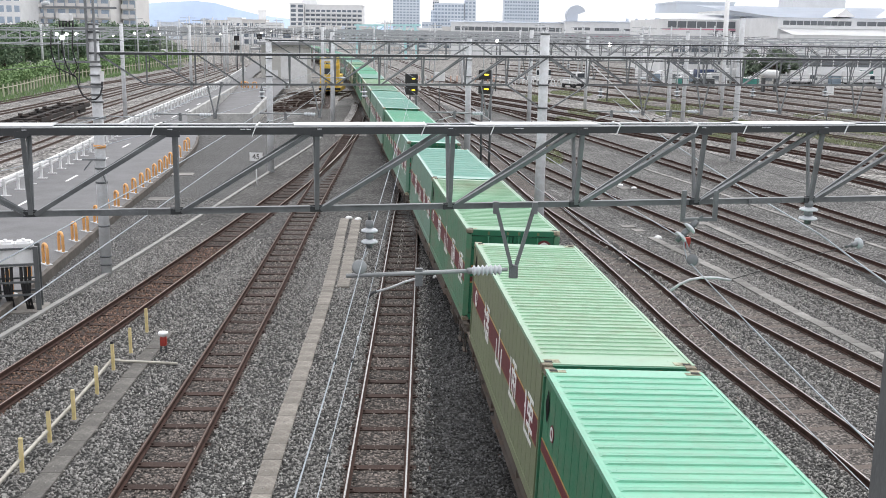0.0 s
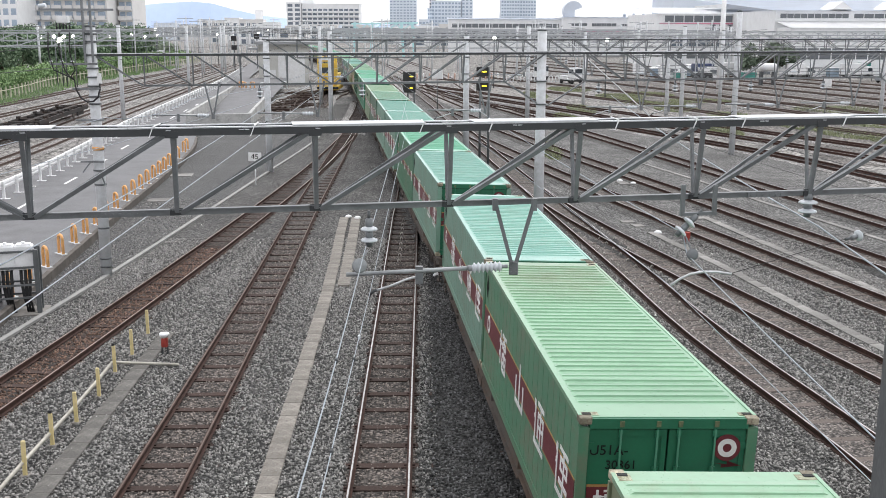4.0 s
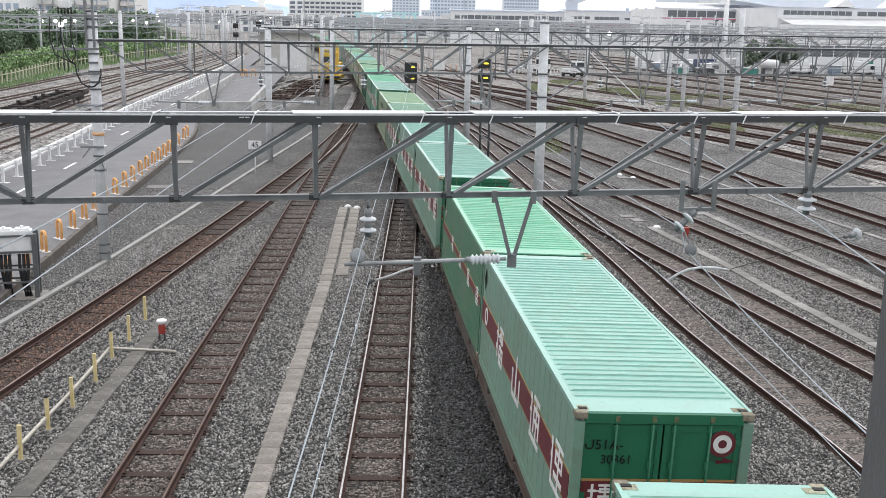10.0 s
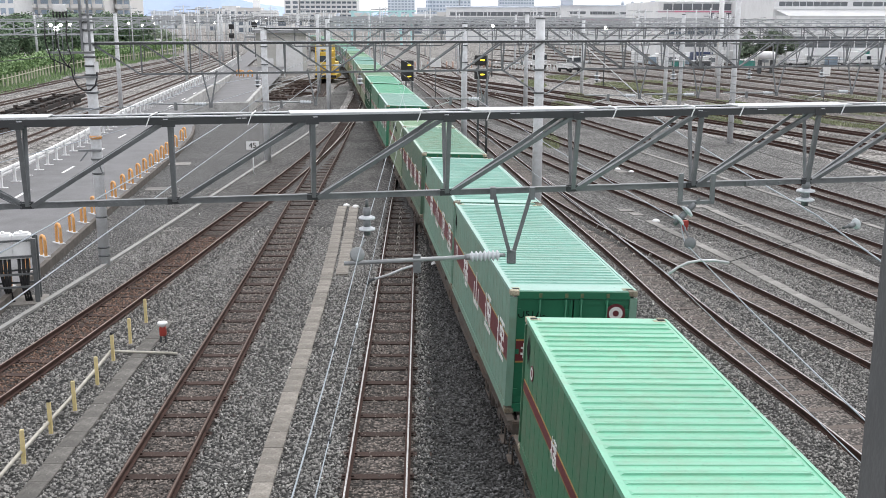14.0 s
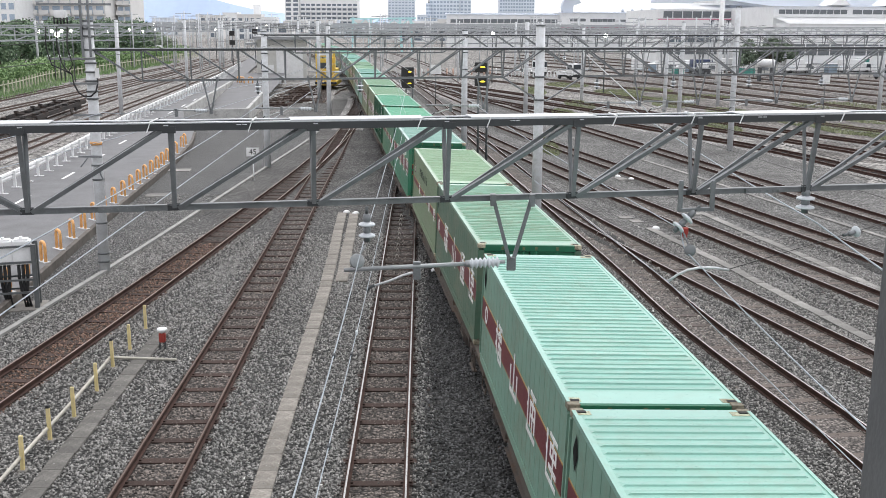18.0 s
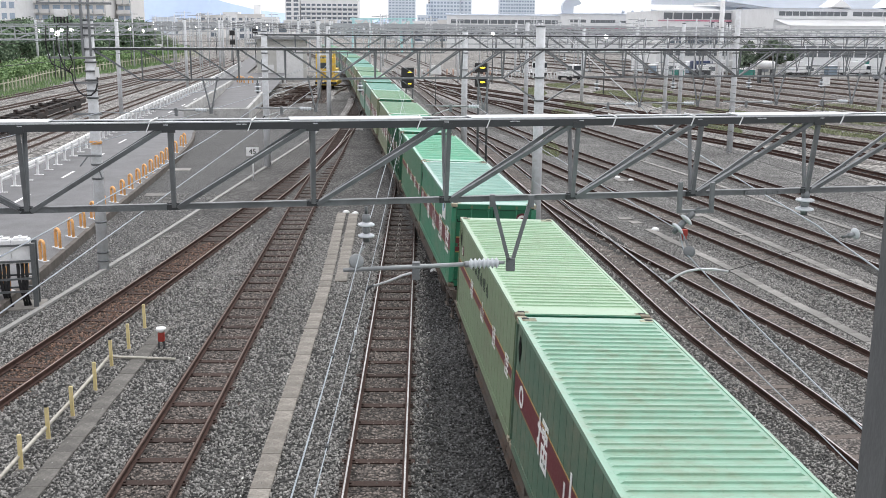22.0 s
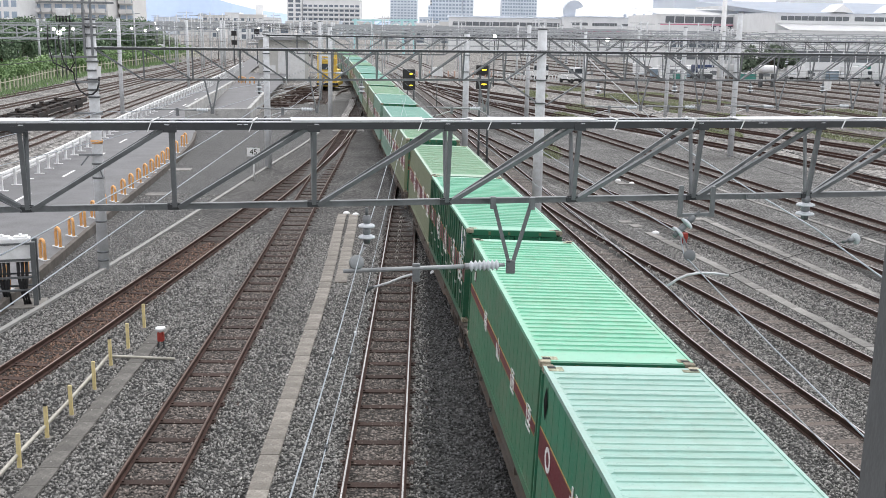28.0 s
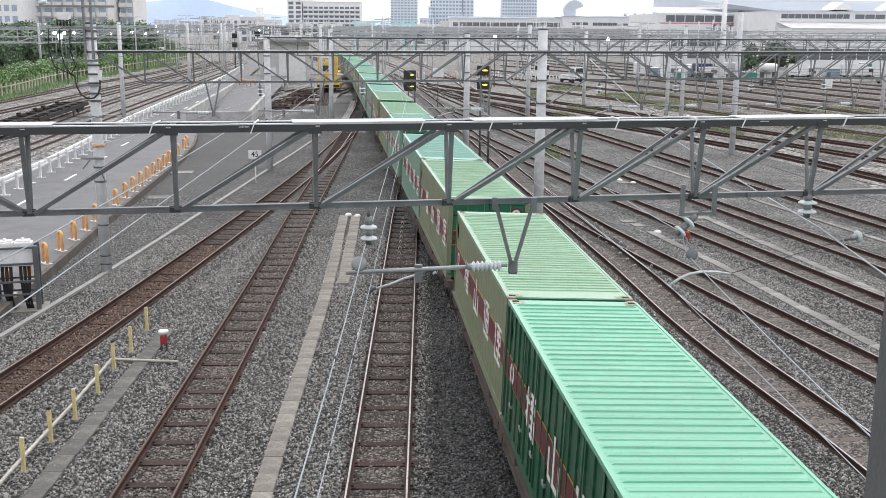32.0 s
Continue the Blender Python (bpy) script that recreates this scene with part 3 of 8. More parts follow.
def ring(bm, y, z, r0, r1, x, face, depth):
    m = Matrix.Translation((x, y, z)) @ Matrix.Rotation(radians(90), 4, "Y") if face == "x" else Matrix.Translation((y, x, z)) @ Matrix.Rotation(radians(90), 4, "X")
    n = 24
    vs = [[bm.verts.new(m @ Vector((r * math.cos(2 * math.pi * j / n), r * math.sin(2 * math.pi * j / n), h))) for j in range(n)] for r, h in ((r0, -depth), (r1, -depth), (r1, depth), (r0, depth))]
    for a, b in zip(vs, vs[1:] + vs[:1]):
        for j in range(n):
            bm.faces.new((a[j], a[(j + 1) % n], b[(j + 1) % n], b[j]))


def words(name, body, size, mat, parent, m):
    cu = bpy.data.curves.new(name, "FONT")
    cu.body, cu.size, cu.extrude = body, size, 0.003
    cu.align_x, cu.align_y = "CENTER", "CENTER"
    tmp = bpy.data.objects.new(name, cu)
    me = bpy.data.meshes.new_from_object(tmp)
    bpy.data.objects.remove(tmp), bpy.data.curves.remove(cu)
    me.materials.append(mat)
    ob = part(name, me, None, parent)
    ob.matrix_local = m
    return ob


def container(key, ribbed_side=False, serial="U51A-", number="30361", thin=False):
    """A 31-foot container: base centre of its front edge at the origin, +y to its rear."""
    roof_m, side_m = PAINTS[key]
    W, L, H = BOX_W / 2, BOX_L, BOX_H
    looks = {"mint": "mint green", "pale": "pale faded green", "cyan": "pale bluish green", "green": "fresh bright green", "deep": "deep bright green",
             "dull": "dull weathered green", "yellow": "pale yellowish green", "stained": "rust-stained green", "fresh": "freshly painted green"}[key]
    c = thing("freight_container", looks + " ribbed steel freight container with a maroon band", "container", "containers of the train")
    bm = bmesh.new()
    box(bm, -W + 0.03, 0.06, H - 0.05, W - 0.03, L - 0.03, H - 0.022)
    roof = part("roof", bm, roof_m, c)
    bm = bmesh.new()
    n_ribs = 35 if key in ("mint", "green", "deep") else 39
    for i in range(n_ribs):
        y = 0.645 + i * 8.25 / (n_ribs - 1)
        # each rib rises gently from the rear and drops steeply towards the front
        tall = (0.027 if key == "dull" else 0.021) + 0.004 * math.sin(i * 2.1) + random.uniform(-0.003, 0.003)
        prof = ((-0.046, 0.0), (-0.037, tall), (-0.012, tall), (0.085, 0.0))
        rows = [[bm.verts.new((side * (W - 0.09 - k * 2.2), y + dy, H - 0.022 + k)) for dy, k in prof] for side in (-1, 1)]
        for k in range(3):
            bm.faces.new((rows[0][k], rows[1][k], rows[1][k + 1], rows[0][k + 1]))
        for r in rows:
            bm.faces.new(r)
    part("roof_ribs", bm, roof_m, roof)
    for s in (-1, 1):
        bm = bmesh.new()
        bar(bm, (s * (W - 0.024), 0.1, H - 0.042), (s * (W - 0.024), L - 0.1, H - 0.042), 0.048, 0.07)
        part("top_rail", bm, roof_m, c)
        bm = bmesh.new()
        bar(bm, (s * (W - 0.05), 0.1, 0.09), (s * (W - 0.05), L - 0.1, 0.09), 0.08, 0.16)
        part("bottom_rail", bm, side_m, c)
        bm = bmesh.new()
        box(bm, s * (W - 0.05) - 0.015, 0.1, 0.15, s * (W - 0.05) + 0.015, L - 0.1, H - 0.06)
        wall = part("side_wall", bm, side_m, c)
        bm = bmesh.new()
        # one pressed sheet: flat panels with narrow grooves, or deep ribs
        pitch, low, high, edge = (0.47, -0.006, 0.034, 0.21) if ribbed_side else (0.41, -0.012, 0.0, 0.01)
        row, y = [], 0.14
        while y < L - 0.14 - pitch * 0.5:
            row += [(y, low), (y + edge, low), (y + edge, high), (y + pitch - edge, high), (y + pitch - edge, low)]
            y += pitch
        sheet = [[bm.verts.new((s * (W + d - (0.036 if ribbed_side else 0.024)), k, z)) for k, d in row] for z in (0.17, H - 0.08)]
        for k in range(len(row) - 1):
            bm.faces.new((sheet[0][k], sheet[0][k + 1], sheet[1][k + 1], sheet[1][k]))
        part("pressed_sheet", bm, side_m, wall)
        x = s * (W - 0.018)
        bm = bmesh.new()
        half = 0.085 if thin else 0.225
        box(bm, x - 0.006, 0.14, 1.265 - half, x + 0.006, L - 0.14, 1.265 + half)
        band = part("band", bm, M_MAROON, c, "maroon painted band")
        bm = bmesh.new()
        for z in (1.255 - half, 1.275 + half):
            box(bm, x - 0.006, 0.14, z - 0.01, x + 0.006, L - 0.14, z + 0.01)
        part("band_line", bm, M_GOLD, band, "thin ochre line")
        for i, cells in enumerate(BLOCKS):
            bm = bmesh.new()
            y = 0.5 + (1.86 - 0.06 * i) * (3 - i)
            flip = [(1 - q, w, 1 - p, h) for p, w, q, h in cells] if s < 0 else cells
            size = 0.42 if thin else 0.80
            strokes(bm, flip, y, 1.27 - size / 2, size, x + s * 0.008, "x")
            part("painted_mark", bm, M_MARK, c, "large white painted mark")
        if key == "yellow":
            for k in range(6):
                bm = bmesh.new()
                cells = BLOCKS[(k * 2 + 1) % 4]
                strokes(bm, [(1 - q, w, 1 - p, h) for p, w, q, h in cells] if s < 0 else cells, 3.6 + k * 0.5, 1.76, 0.28, x + s * 0.006, "x")
                part("painted_mark", bm, M_FADED_MARK, c, "faded dark painted mark")
        bm = bmesh.new()
        z, r = (1.72, 0.13) if thin else (1.27, 0.24)
        disc(bm, 8.4, z, r, x + s * 0.005, "x", 0.006)
        badge = part("round_badge", bm, M_MAROON, c, "round maroon badge with a white ring")
        bm = bmesh.new()
        ring(bm, 8.4, z, r * 0.5, r * 0.8, x + s * 0.012, "x", 0.004)
        part("ring", bm, M_MARK, badge)
        bm = bmesh.new()
        v = [bm.verts.new((x + s * 0.006, 8.85 + a, 1.98 + b)) for a, b in ((0, 0.27), (0.15, 0), (0, -0.27), (-0.15, 0))]
        bm.faces.new(v)
        bmesh.ops.solidify(bm, geom=bm.faces[:], thickness=0.006)
        part("diamond_mark", bm, M_BLACK_MARK, c, "black diamond mark")
        if key == "fresh" or ribbed_side:
            bm = bmesh.new()
            a = 1.55 if key == "fresh" else 0.35
            box(bm, x - 0.008, a, 1.68, x + 0.008, a + 0.75, 2.32)
            sheet = part("placard", bm, M_MARK, c, "white placard with a faint blue design")
            for p, q, r, t, mt in ((0.1, 0.34, 0.3, 0.5, M_FADED_MARK), (0.36, 0.2, 0.62, 0.42, M_PLACARD)):
                bm = bmesh.new()
                box(bm, x - 0.011, a + p, 1.68 + q, x + 0.011, a + r, 1.68 + t)
                part("printed_patch", bm, mt, sheet)
        if ribbed_side:
            for i in range(8):
                bm = bmesh.new()
                y = 0.65 + i * 1.1
                tube(bm, [(s * (W - 0.008), y, 0.2), (s * (W - 0.008), y, H - 0.12)], 0.016, 6)
                rod = part("side_locking_rod", bm, side_m, wall)
                bm = bmesh.new()
                box(bm, s * (W - 0.012) - 0.02, y - 0.03, 0.62, s * (W - 0.012) + 0.02, y + 0.16, 0.68)
                part("latch", bm, M_GALV, rod, "bright latch handle")
    for x, y in product((-1, 1), (0, 1)):
        bm = bmesh.new()
        box(bm, x * W - 0.07 - x * 0.07, y * L - (0.06 if y else 0) - 0.0, 0.16, x * W + 0.07 - x * 0.07, y * L + (0 if y else 0.06), H - 0.15)
        part("corner_post", bm, side_m, c)
        for z in (0, 1):
            bm = bmesh.new()
            cx, cy, cz = x * (W - 0.086), (L - 0.088 if y else 0.088), (H - 0.062 if z else 0.06)
            box(bm, cx - 0.088, cy - 0.092, cz - 0.05, cx + 0.088, cy + 0.092, cz + 0.05)
            bmesh.ops.bevel(bm, geom=bm.edges[:], offset=0.01, segments=1, affect="EDGES")
            cast = part("corner_casting", bm, M_CASTING, c, "rusty corner casting")
            if z:
                bm = bmesh.new()
                inward = -1 if y else 1
                w0, w1 = sorted((cx + x * 0.04, cx - x * random.uniform(0.12, 0.24)))
                d0, d1 = sorted((cy + inward * 0.02, cy + inward * random.uniform(0.12, 0.22)))
                box(bm, w0, d0, H - 0.024, w1, d1, H - 0.016)
                part("rust_stain", bm, M_RUST_STAIN, cast, "patch of rust and worn paint")
                bm = bmesh.new()
                box(bm, cx - x * 0.035 - 0.06, cy + inward * 0.06 - 0.036, H - 0.022, cx - x * 0.035 + 0.06, cy + inward * 0.06 + 0.036, H - 0.006)
                part("lock_hole", bm, M_DARK_GAP, cast)
    bm = bmesh.new()
    box(bm, -W + 0.14, L - 0.06, 0.15, W - 0.14, L - 0.03, H - 0.06)
    for i in range(5):
        box(bm, -W + 0.3 + i * 0.46, L - 0.03, 0.2, -W + 0.42 + i * 0.46, L - 0.012, H - 0.15)
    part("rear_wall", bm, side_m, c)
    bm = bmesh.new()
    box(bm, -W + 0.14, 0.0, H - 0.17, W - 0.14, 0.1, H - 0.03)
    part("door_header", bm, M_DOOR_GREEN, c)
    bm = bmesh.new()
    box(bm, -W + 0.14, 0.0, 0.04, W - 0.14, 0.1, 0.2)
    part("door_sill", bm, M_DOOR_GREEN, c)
    # the header's shadow on the doors, made as a thin black strip
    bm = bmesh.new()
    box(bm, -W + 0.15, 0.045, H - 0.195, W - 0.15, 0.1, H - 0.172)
    part("door_seal", bm, M_DARK_GAP, c, "black strip for the shadow under the door header")
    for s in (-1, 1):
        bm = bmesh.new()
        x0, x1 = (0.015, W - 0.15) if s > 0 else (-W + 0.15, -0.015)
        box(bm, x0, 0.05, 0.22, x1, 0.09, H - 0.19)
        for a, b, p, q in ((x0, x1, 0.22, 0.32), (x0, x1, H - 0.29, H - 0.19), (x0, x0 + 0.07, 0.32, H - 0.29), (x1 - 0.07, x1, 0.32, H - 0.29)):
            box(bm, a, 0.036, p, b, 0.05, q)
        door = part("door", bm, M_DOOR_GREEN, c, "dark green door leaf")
        for z in (0.45, 1.25, 2.05):
            bm = bmesh.new()
            box(bm, s * (W - 0.13) - 0.09, 0.018, z - 0.05, s * (W - 0.13) + 0.09, 0.05, z + 0.05)
            part("hinge", bm, M_DOOR_GREEN, door)
        for k in (0.15, 0.65):
            bm = bmesh.new()
            xx = s * k
            tube(bm, [(xx, 0.022, 0.12), (xx, 0.022, H - 0.06)], 0.017, 8)
            for z in (0.2, 0.9, 1.7, H - 0.24):
                box(bm, xx - 0.04, 0.01, z - 0.05, xx + 0.04, 0.038, z + 0.05)
            part("locking_rod", bm, M_DOOR_GREEN, door)
            bm = bmesh.new()
            box(bm, xx - 0.03, -0.012, H - 0.14, xx + 0.03, 0.02, H - 0.06)
            part("rod_keeper", bm, M_KEEPER, door)
    bm = bmesh.new()
    box(bm, -W + 0.16, 0.030, 1.06, W - 0.16, 0.036, 1.46)
    band = part("door_band", bm, M_MAROON, c, "maroon painted band")
    bm = bmesh.new()
    for z in (1.045, 1.475):
        box(bm, -W + 0.16, 0.030, z - 0.018, W - 0.16, 0.036, z + 0.018)
    part("band_line", bm, M_GOLD, band)
    for i, cells in enumerate(BLOCKS):
        bm = bmesh.new()
        strokes(bm, cells, -W + 0.26 + i * 0.5, 1.09, 0.34, 0.026, "y")
        part("painted_mark", bm, M_MARK, c)
    bm = bmesh.new()
    disc(bm, 0.83, 2.02, 0.19, 0.024, "y", 0.006)
    badge = part("round_badge", bm, M_MAROON, c, "round maroon badge with a white ring")
    bm = bmesh.new()
    ring(bm, 0.83, 2.02, 0.062, 0.132, 0.016, "y", 0.004)
    part("ring", bm, M_MARK, badge)
    bm = bmesh.new()
    v = [bm.verts.new((0.83 + p, 0.026, 1.78 + q)) for p, q in ((-0.24, 0.03), (0.02, 0.0), (0.02, 0.05), (0.22, -0.02), (-0.06, -0.05), (-0.06, 0.0))]
    bm.faces.new(v)
    bmesh.ops.solidify(bm, geom=bm.faces[:], thickness=0.006)
    part("badge_stroke", bm, M_MAROON, badge)
    flat = Matrix.Rotation(radians(90), 4, "X")
    words("type_lettering", serial, 0.20, M_BLACK_MARK, c, Matrix.Translation((-0.80, 0.028, 1.98)) @ flat)
    words("number_lettering", number, 0.175, M_BLACK_MARK, c, Matrix.Translation((-0.62, 0.028, 1.77)) @ flat)
    bm = bmesh.new()
    tube(bm, [(-W + 0.35, 0.03, 0.95), (-W + 0.35, -0.03, 0.95), (-W + 0.62, -0.03, 0.95), (-W + 0.62, 0.03, 0.95)], 0.014, 6)
    part("hand_grip", bm, M_GALV, c)
    bm = bmesh.new()
    tube(bm, [(-W + 0.35, 0.03, 0.55), (-W + 0.35, -0.03, 0.55), (-W + 0.62, -0.03, 0.55), (-W + 0.62, 0.03, 0.55)], 0.014, 6)
    part("hand_grip", bm, M_GALV, c)
    return c


M_FRAME = material("brown_grey_wagon_steel", (0.085, 0.072, 0.063), 0.8, 0.1, 0.25, 1.5, 30, 0.1, (0.11, 0.065, 0.04), 0.6)
M_BOGIE = material("dusty_black_bogie_steel", (0.06, 0.052, 0.047), 0.85, 0.1, 0.3, 3, 30, 0.15, (0.11, 0.07, 0.05), 0.5)
M_WHEEL = material("worn_wheel_steel", (0.20, 0.18, 0.17), 0.4, 0.8, 0.2, 3, 30, 0.05, (0.08, 0.05, 0.04), 0.6)


def flat_wagon():
    """A flat wagon: origin at rail level below its load's front edge, +y to its rear."""
    w = thing("flat_wagon", "brown-grey steel flat wagon carrying two containers", "flat wagon", "wagons of the train")
    a, b = -0.35, 19.3
    for s in (-1, 1):
        bm = bmesh.new()
        for p, q, h in ((a, 2.8, 0.20), (2.8, 4.4, 0.30), (4.4, 14.6, 0.42), (14.6, 16.2, 0.30), (16.2, b, 0.20)):
            box(bm, s * 1.11 - 0.02, p, 0.98 - h, s * 1.11 + 0.02, q, 0.98)
            box(bm, s * 1.13 - 0.07, p, 0.96 - h, s * 1.13 + 0.07, q, 0.982 - h)
        box(bm, s * 1.15 - 0.07, a, 0.955, s * 1.15 + 0.07, b, 0.985)
        sill = part("side_sill", bm, M_FRAME, w)
        for i in range(6):
            bm = bmesh.new()
            y = 0.9 + i * 3.4
            box(bm, s * 1.13, y - 0.03, 0.78, s * 1.215, y + 0.03, 0.95)
            part("sill_bracket", bm, M_FRAME, sill)
        for y in (1.9, 9.2, 17.4):
            bm = bmesh.new()
            tube(bm, [(s * 1.24, y - 0.3, 0.9), (s * 1.26, y - 0.3, 0.68), (s * 1.26, y + 0.3, 0.68), (s * 1.24, y + 0.3, 0.9)], 0.014, 6)
            part("step_rung", bm, M_FRAME, w)
    bm = bmesh.new()
    box(bm, -0.22, a, 0.6, 0.22, b, 0.95)
    for i in range(9):
        y = a + (b - a) * i / 8
        box(bm, -1.13, y - 0.06, 0.78, 1.13, y + 0.06, 0.95)
    box(bm, -1.13, a - 0.04, 0.72, 1.13, a + 0.06, 0.97)
    box(bm, -1.13, b - 0.06, 0.72, 1.13, b + 0.04, 0.97)
    part("centre_frame", bm, M_FRAME, w)
    for e, d in ((a, -1), (b, 1)):
        bm = bmesh.new()
        box(bm, -0.09, min(e, e + d * 0.38), 0.74, 0.09, max(e, e + d * 0.38), 0.92)
        box(bm, -0.14, min(e + d * 0.3, e + d * 0.42), 0.68, 0.16, max(e + d * 0.3, e + d * 0.42), 0.98)
        part("coupler", bm, M_BOGIE, w)
        bm = bmesh.new()
        tube(bm, [(-0.9, e + d * 0.1, 0.98), (-0.9, e + d * 0.12, 1.5), (-0.35, e + d * 0.12, 1.5), (-0.35, e + d * 0.1, 0.98)], 0.016, 6)
        part("end_handrail", bm, M_GALV, w)
        for s in (-1, 1):
            bm = bmesh.new()
            y = e - d * 0.12
            tube(bm, [(s * 1.2, y - 0.2, 0.95), (s * 1.27, y - 0.2, 0.9), (s * 1.27, y - 0.2, 0.55), (s * 1.27, y + 0.2, 0.55), (s * 1.27, y + 0.2, 0.9), (s * 1.2, y + 0.2, 0.95)], 0.016, 6)
            box(bm, s * 1.27 - 0.05, y - 0.2, 0.54, s * 1.27 + 0.05, y + 0.2, 0.565)
            part("corner_step", bm, M_FRAME, w)
    for c in (2.4, 16.6):
        bm = bmesh.new()
        for s in (-1, 1):
            box(bm, s * 0.98 - 0.06, c - 1.25, 0.42, s * 0.98 + 0.06, c + 1.25, 0.56)
            box(bm, s * 0.98 - 0.07, c - 0.35, 0.28, s * 0.98 + 0.07, c + 0.35, 0.62)
            for k in (-0.9, 0.9):
                box(bm, s * 0.98 - 0.09, c + k - 0.17, 0.30, s * 0.98 + 0.11, c + k + 0.17, 0.60)
            for k in (-0.16, 0.16):
                lathe(bm, [(0.08, 0.28), (0.08, 0.62)], Matrix.Translation((s * 1.05, c + k, 0)), 10)
        box(bm, -1.0, c - 0.16, 0.40, 1.0, c + 0.16, 0.62)
        bogie = part("bogie", bm, M_BOGIE, w)
        for k in (-0.9, 0.9):
            bm = bmesh.new()
            turn = Matrix.Rotation(radians(90), 4, "Y")
            for s in (-1, 1):
                prof = [(0.10, -0.07), (0.40, -0.065), (0.455, -0.065), (0.455, -0.04), (0.43, -0.035), (0.425, 0.06), (0.38, 0.06), (0.36, 0.02), (0.12, 0.02), (0.10, 0.08)]
                lathe(bm, [(r, s * 0.56 + s * z) for r, z in prof], turn, 20)
            lathe(bm, [(0.075, -0.7), (0.075, 0.7)], turn, 10)
            axle = part("wheelset", bm, M_WHEEL, bogie)
            axle.location = (0, c + k, 0.425)
            axles.append((axle, w))
    return w


axles, rolling = [], []
LOADS = ["green pale", "stained cyan", "cyan mint", "cyan cyan", "dull yellow", "fresh mint", "deep pale", "pale cyan", "cyan pale",
         "pale cyan", "cyan cyan", "pale cyan", "cyan pale", "cyan pale", "pale cyan"]
made_box, made_wagon = {}, None
for n, load in zip(range(-1, 14), LOADS):
    if n < 7 or made_wagon is None:
        made_wagon = wagon = flat_wagon()
    else:
        wagon = copy_thing(made_wagon, Matrix())
    rolling.append((wagon, n, Matrix()))
    for slot, key in enumerate(load.split()):
        kind = (key, key == "deep")
        if kind in made_box:
            c = copy_thing(made_box[kind], Matrix())
        else:
            c = made_box[kind] = container(key, kind[1], "U49A-" if kind[1] else "U51A-", thin=key in ("mint", "yellow", "green") and not kind[1])
        rolling.append((c, n, Matrix.Translation((0, slot * PITCH, DECK))))


# ---- portal trusses over the tracks ----
UP = Vector((0, 0, 1))


def truss(p, q, z_low, high, wide, panels, turn_at, label, chord=0.085, plates=False, mat=None, ends=False, knee=(0.0, 0.0)):
    """A three-chord truss from p to q (plan points): two chords above, one below, uprights and diagonals in a V between
    them; the diagonals fall towards the panel point turn_at. With ends, the lower chord stops one panel short of the poles."""
    bars, mat = mat or M_STEEL_BAR, mat or M_CHORD
    t = thing("portal_truss", label, "catenary truss", "overhead line trusses")
    p, q = Vector((*p, 0)), Vector((*q, 0))
    d = (q - p).normalized()
    s = Vector((d.y, -d.x, 0))
    L = (q - p).length / panels
    cut = d * L if ends else Vector((0, 0, 0))
    bm = bmesh.new()
    low = chord * 0.85
    bar(bm, p + cut + UP * z_low, q - cut + UP * z_low, 0.012, low)
    bar(bm, p + cut + UP * (z_low + low / 2), q - cut + UP * (z_low + low / 2), low * 1.1, 0.012)
    part("bottom_chord", bm, bars, t)
    for side in (-1, 1):
        # dark face, bright top: the fall of light is coloured in
        o = s * side * wide / 2 + UP * (z_low + high)
        a, b = p + o, q + o
        bm = bmesh.new()
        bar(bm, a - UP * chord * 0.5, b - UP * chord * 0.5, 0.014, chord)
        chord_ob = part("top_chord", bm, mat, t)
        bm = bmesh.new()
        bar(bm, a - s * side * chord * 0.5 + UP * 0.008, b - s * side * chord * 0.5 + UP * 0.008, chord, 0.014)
        part("top_flange", bm, M_STEEL_BRIGHT, chord_ob, "top flange brightened for sky reflection")
    flat = Matrix.Rotation(math.atan2(d.y, d.x), 4, "Z")
    for i in range(panels + 1):
        foot = p + d * L * i + UP * z_low
        for side in (-1, 1):
            lean = s * side * (wide / 2 - 0.02) + UP * (high - 0.05)
            near_foot = s * side * 0.03
            if not (ends and i in (0, panels)):
                bm = bmesh.new()
                angle_bar(bm, foot + near_foot, foot + lean, chord * 0.62, 0.01, side, d)
                part("upright", bm, bars, t)
            if i < panels:
                bm = bmesh.new()
                a, b = (lean, near_foot) if i < turn_at else (near_foot, lean)
                if ends and i == 0:
                    a, b = lean, near_foot
                if ends and i == panels - 1:
                    a, b = near_foot, lean
                angle_bar(bm, foot + d * 0.05 + a, foot + d * (L - 0.05) + b, chord * 0.6, 0.01, side, d)
                part("diagonal", bm, bars, t)
            if plates:
                bm = bmesh.new()
                c = foot + lean + s * side * 0.03 - UP * 0.02
                box(bm, -0.08, -0.005, -0.045, 0.08, 0.005, 0.035, Matrix.Translation(c) @ flat)
                part("gusset_plate", bm, mat, t)
        if plates:
            bm = bmesh.new()
            box(bm, -0.08, -0.012, -0.036, 0.08, 0.012, 0.055, Matrix.Translation(foot - s * -0.02) @ flat)
            for k in (-0.06, 0.0, 0.06):
                lathe(bm, [(0.012, -0.025), (0.012, 0.025)], Matrix.Translation(foot + s * 0.02 + d * k + UP * 0.03) @ flat @ Matrix.Rotation(radians(90), 4, "X"), 6)
            part("joint_plate", bm, mat, t)
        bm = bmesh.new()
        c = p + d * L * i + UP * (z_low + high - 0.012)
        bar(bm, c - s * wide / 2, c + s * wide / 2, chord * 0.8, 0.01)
        part("cross_tie", bm, M_STEEL_BRIGHT, t)
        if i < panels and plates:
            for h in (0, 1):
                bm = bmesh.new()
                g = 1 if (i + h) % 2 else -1
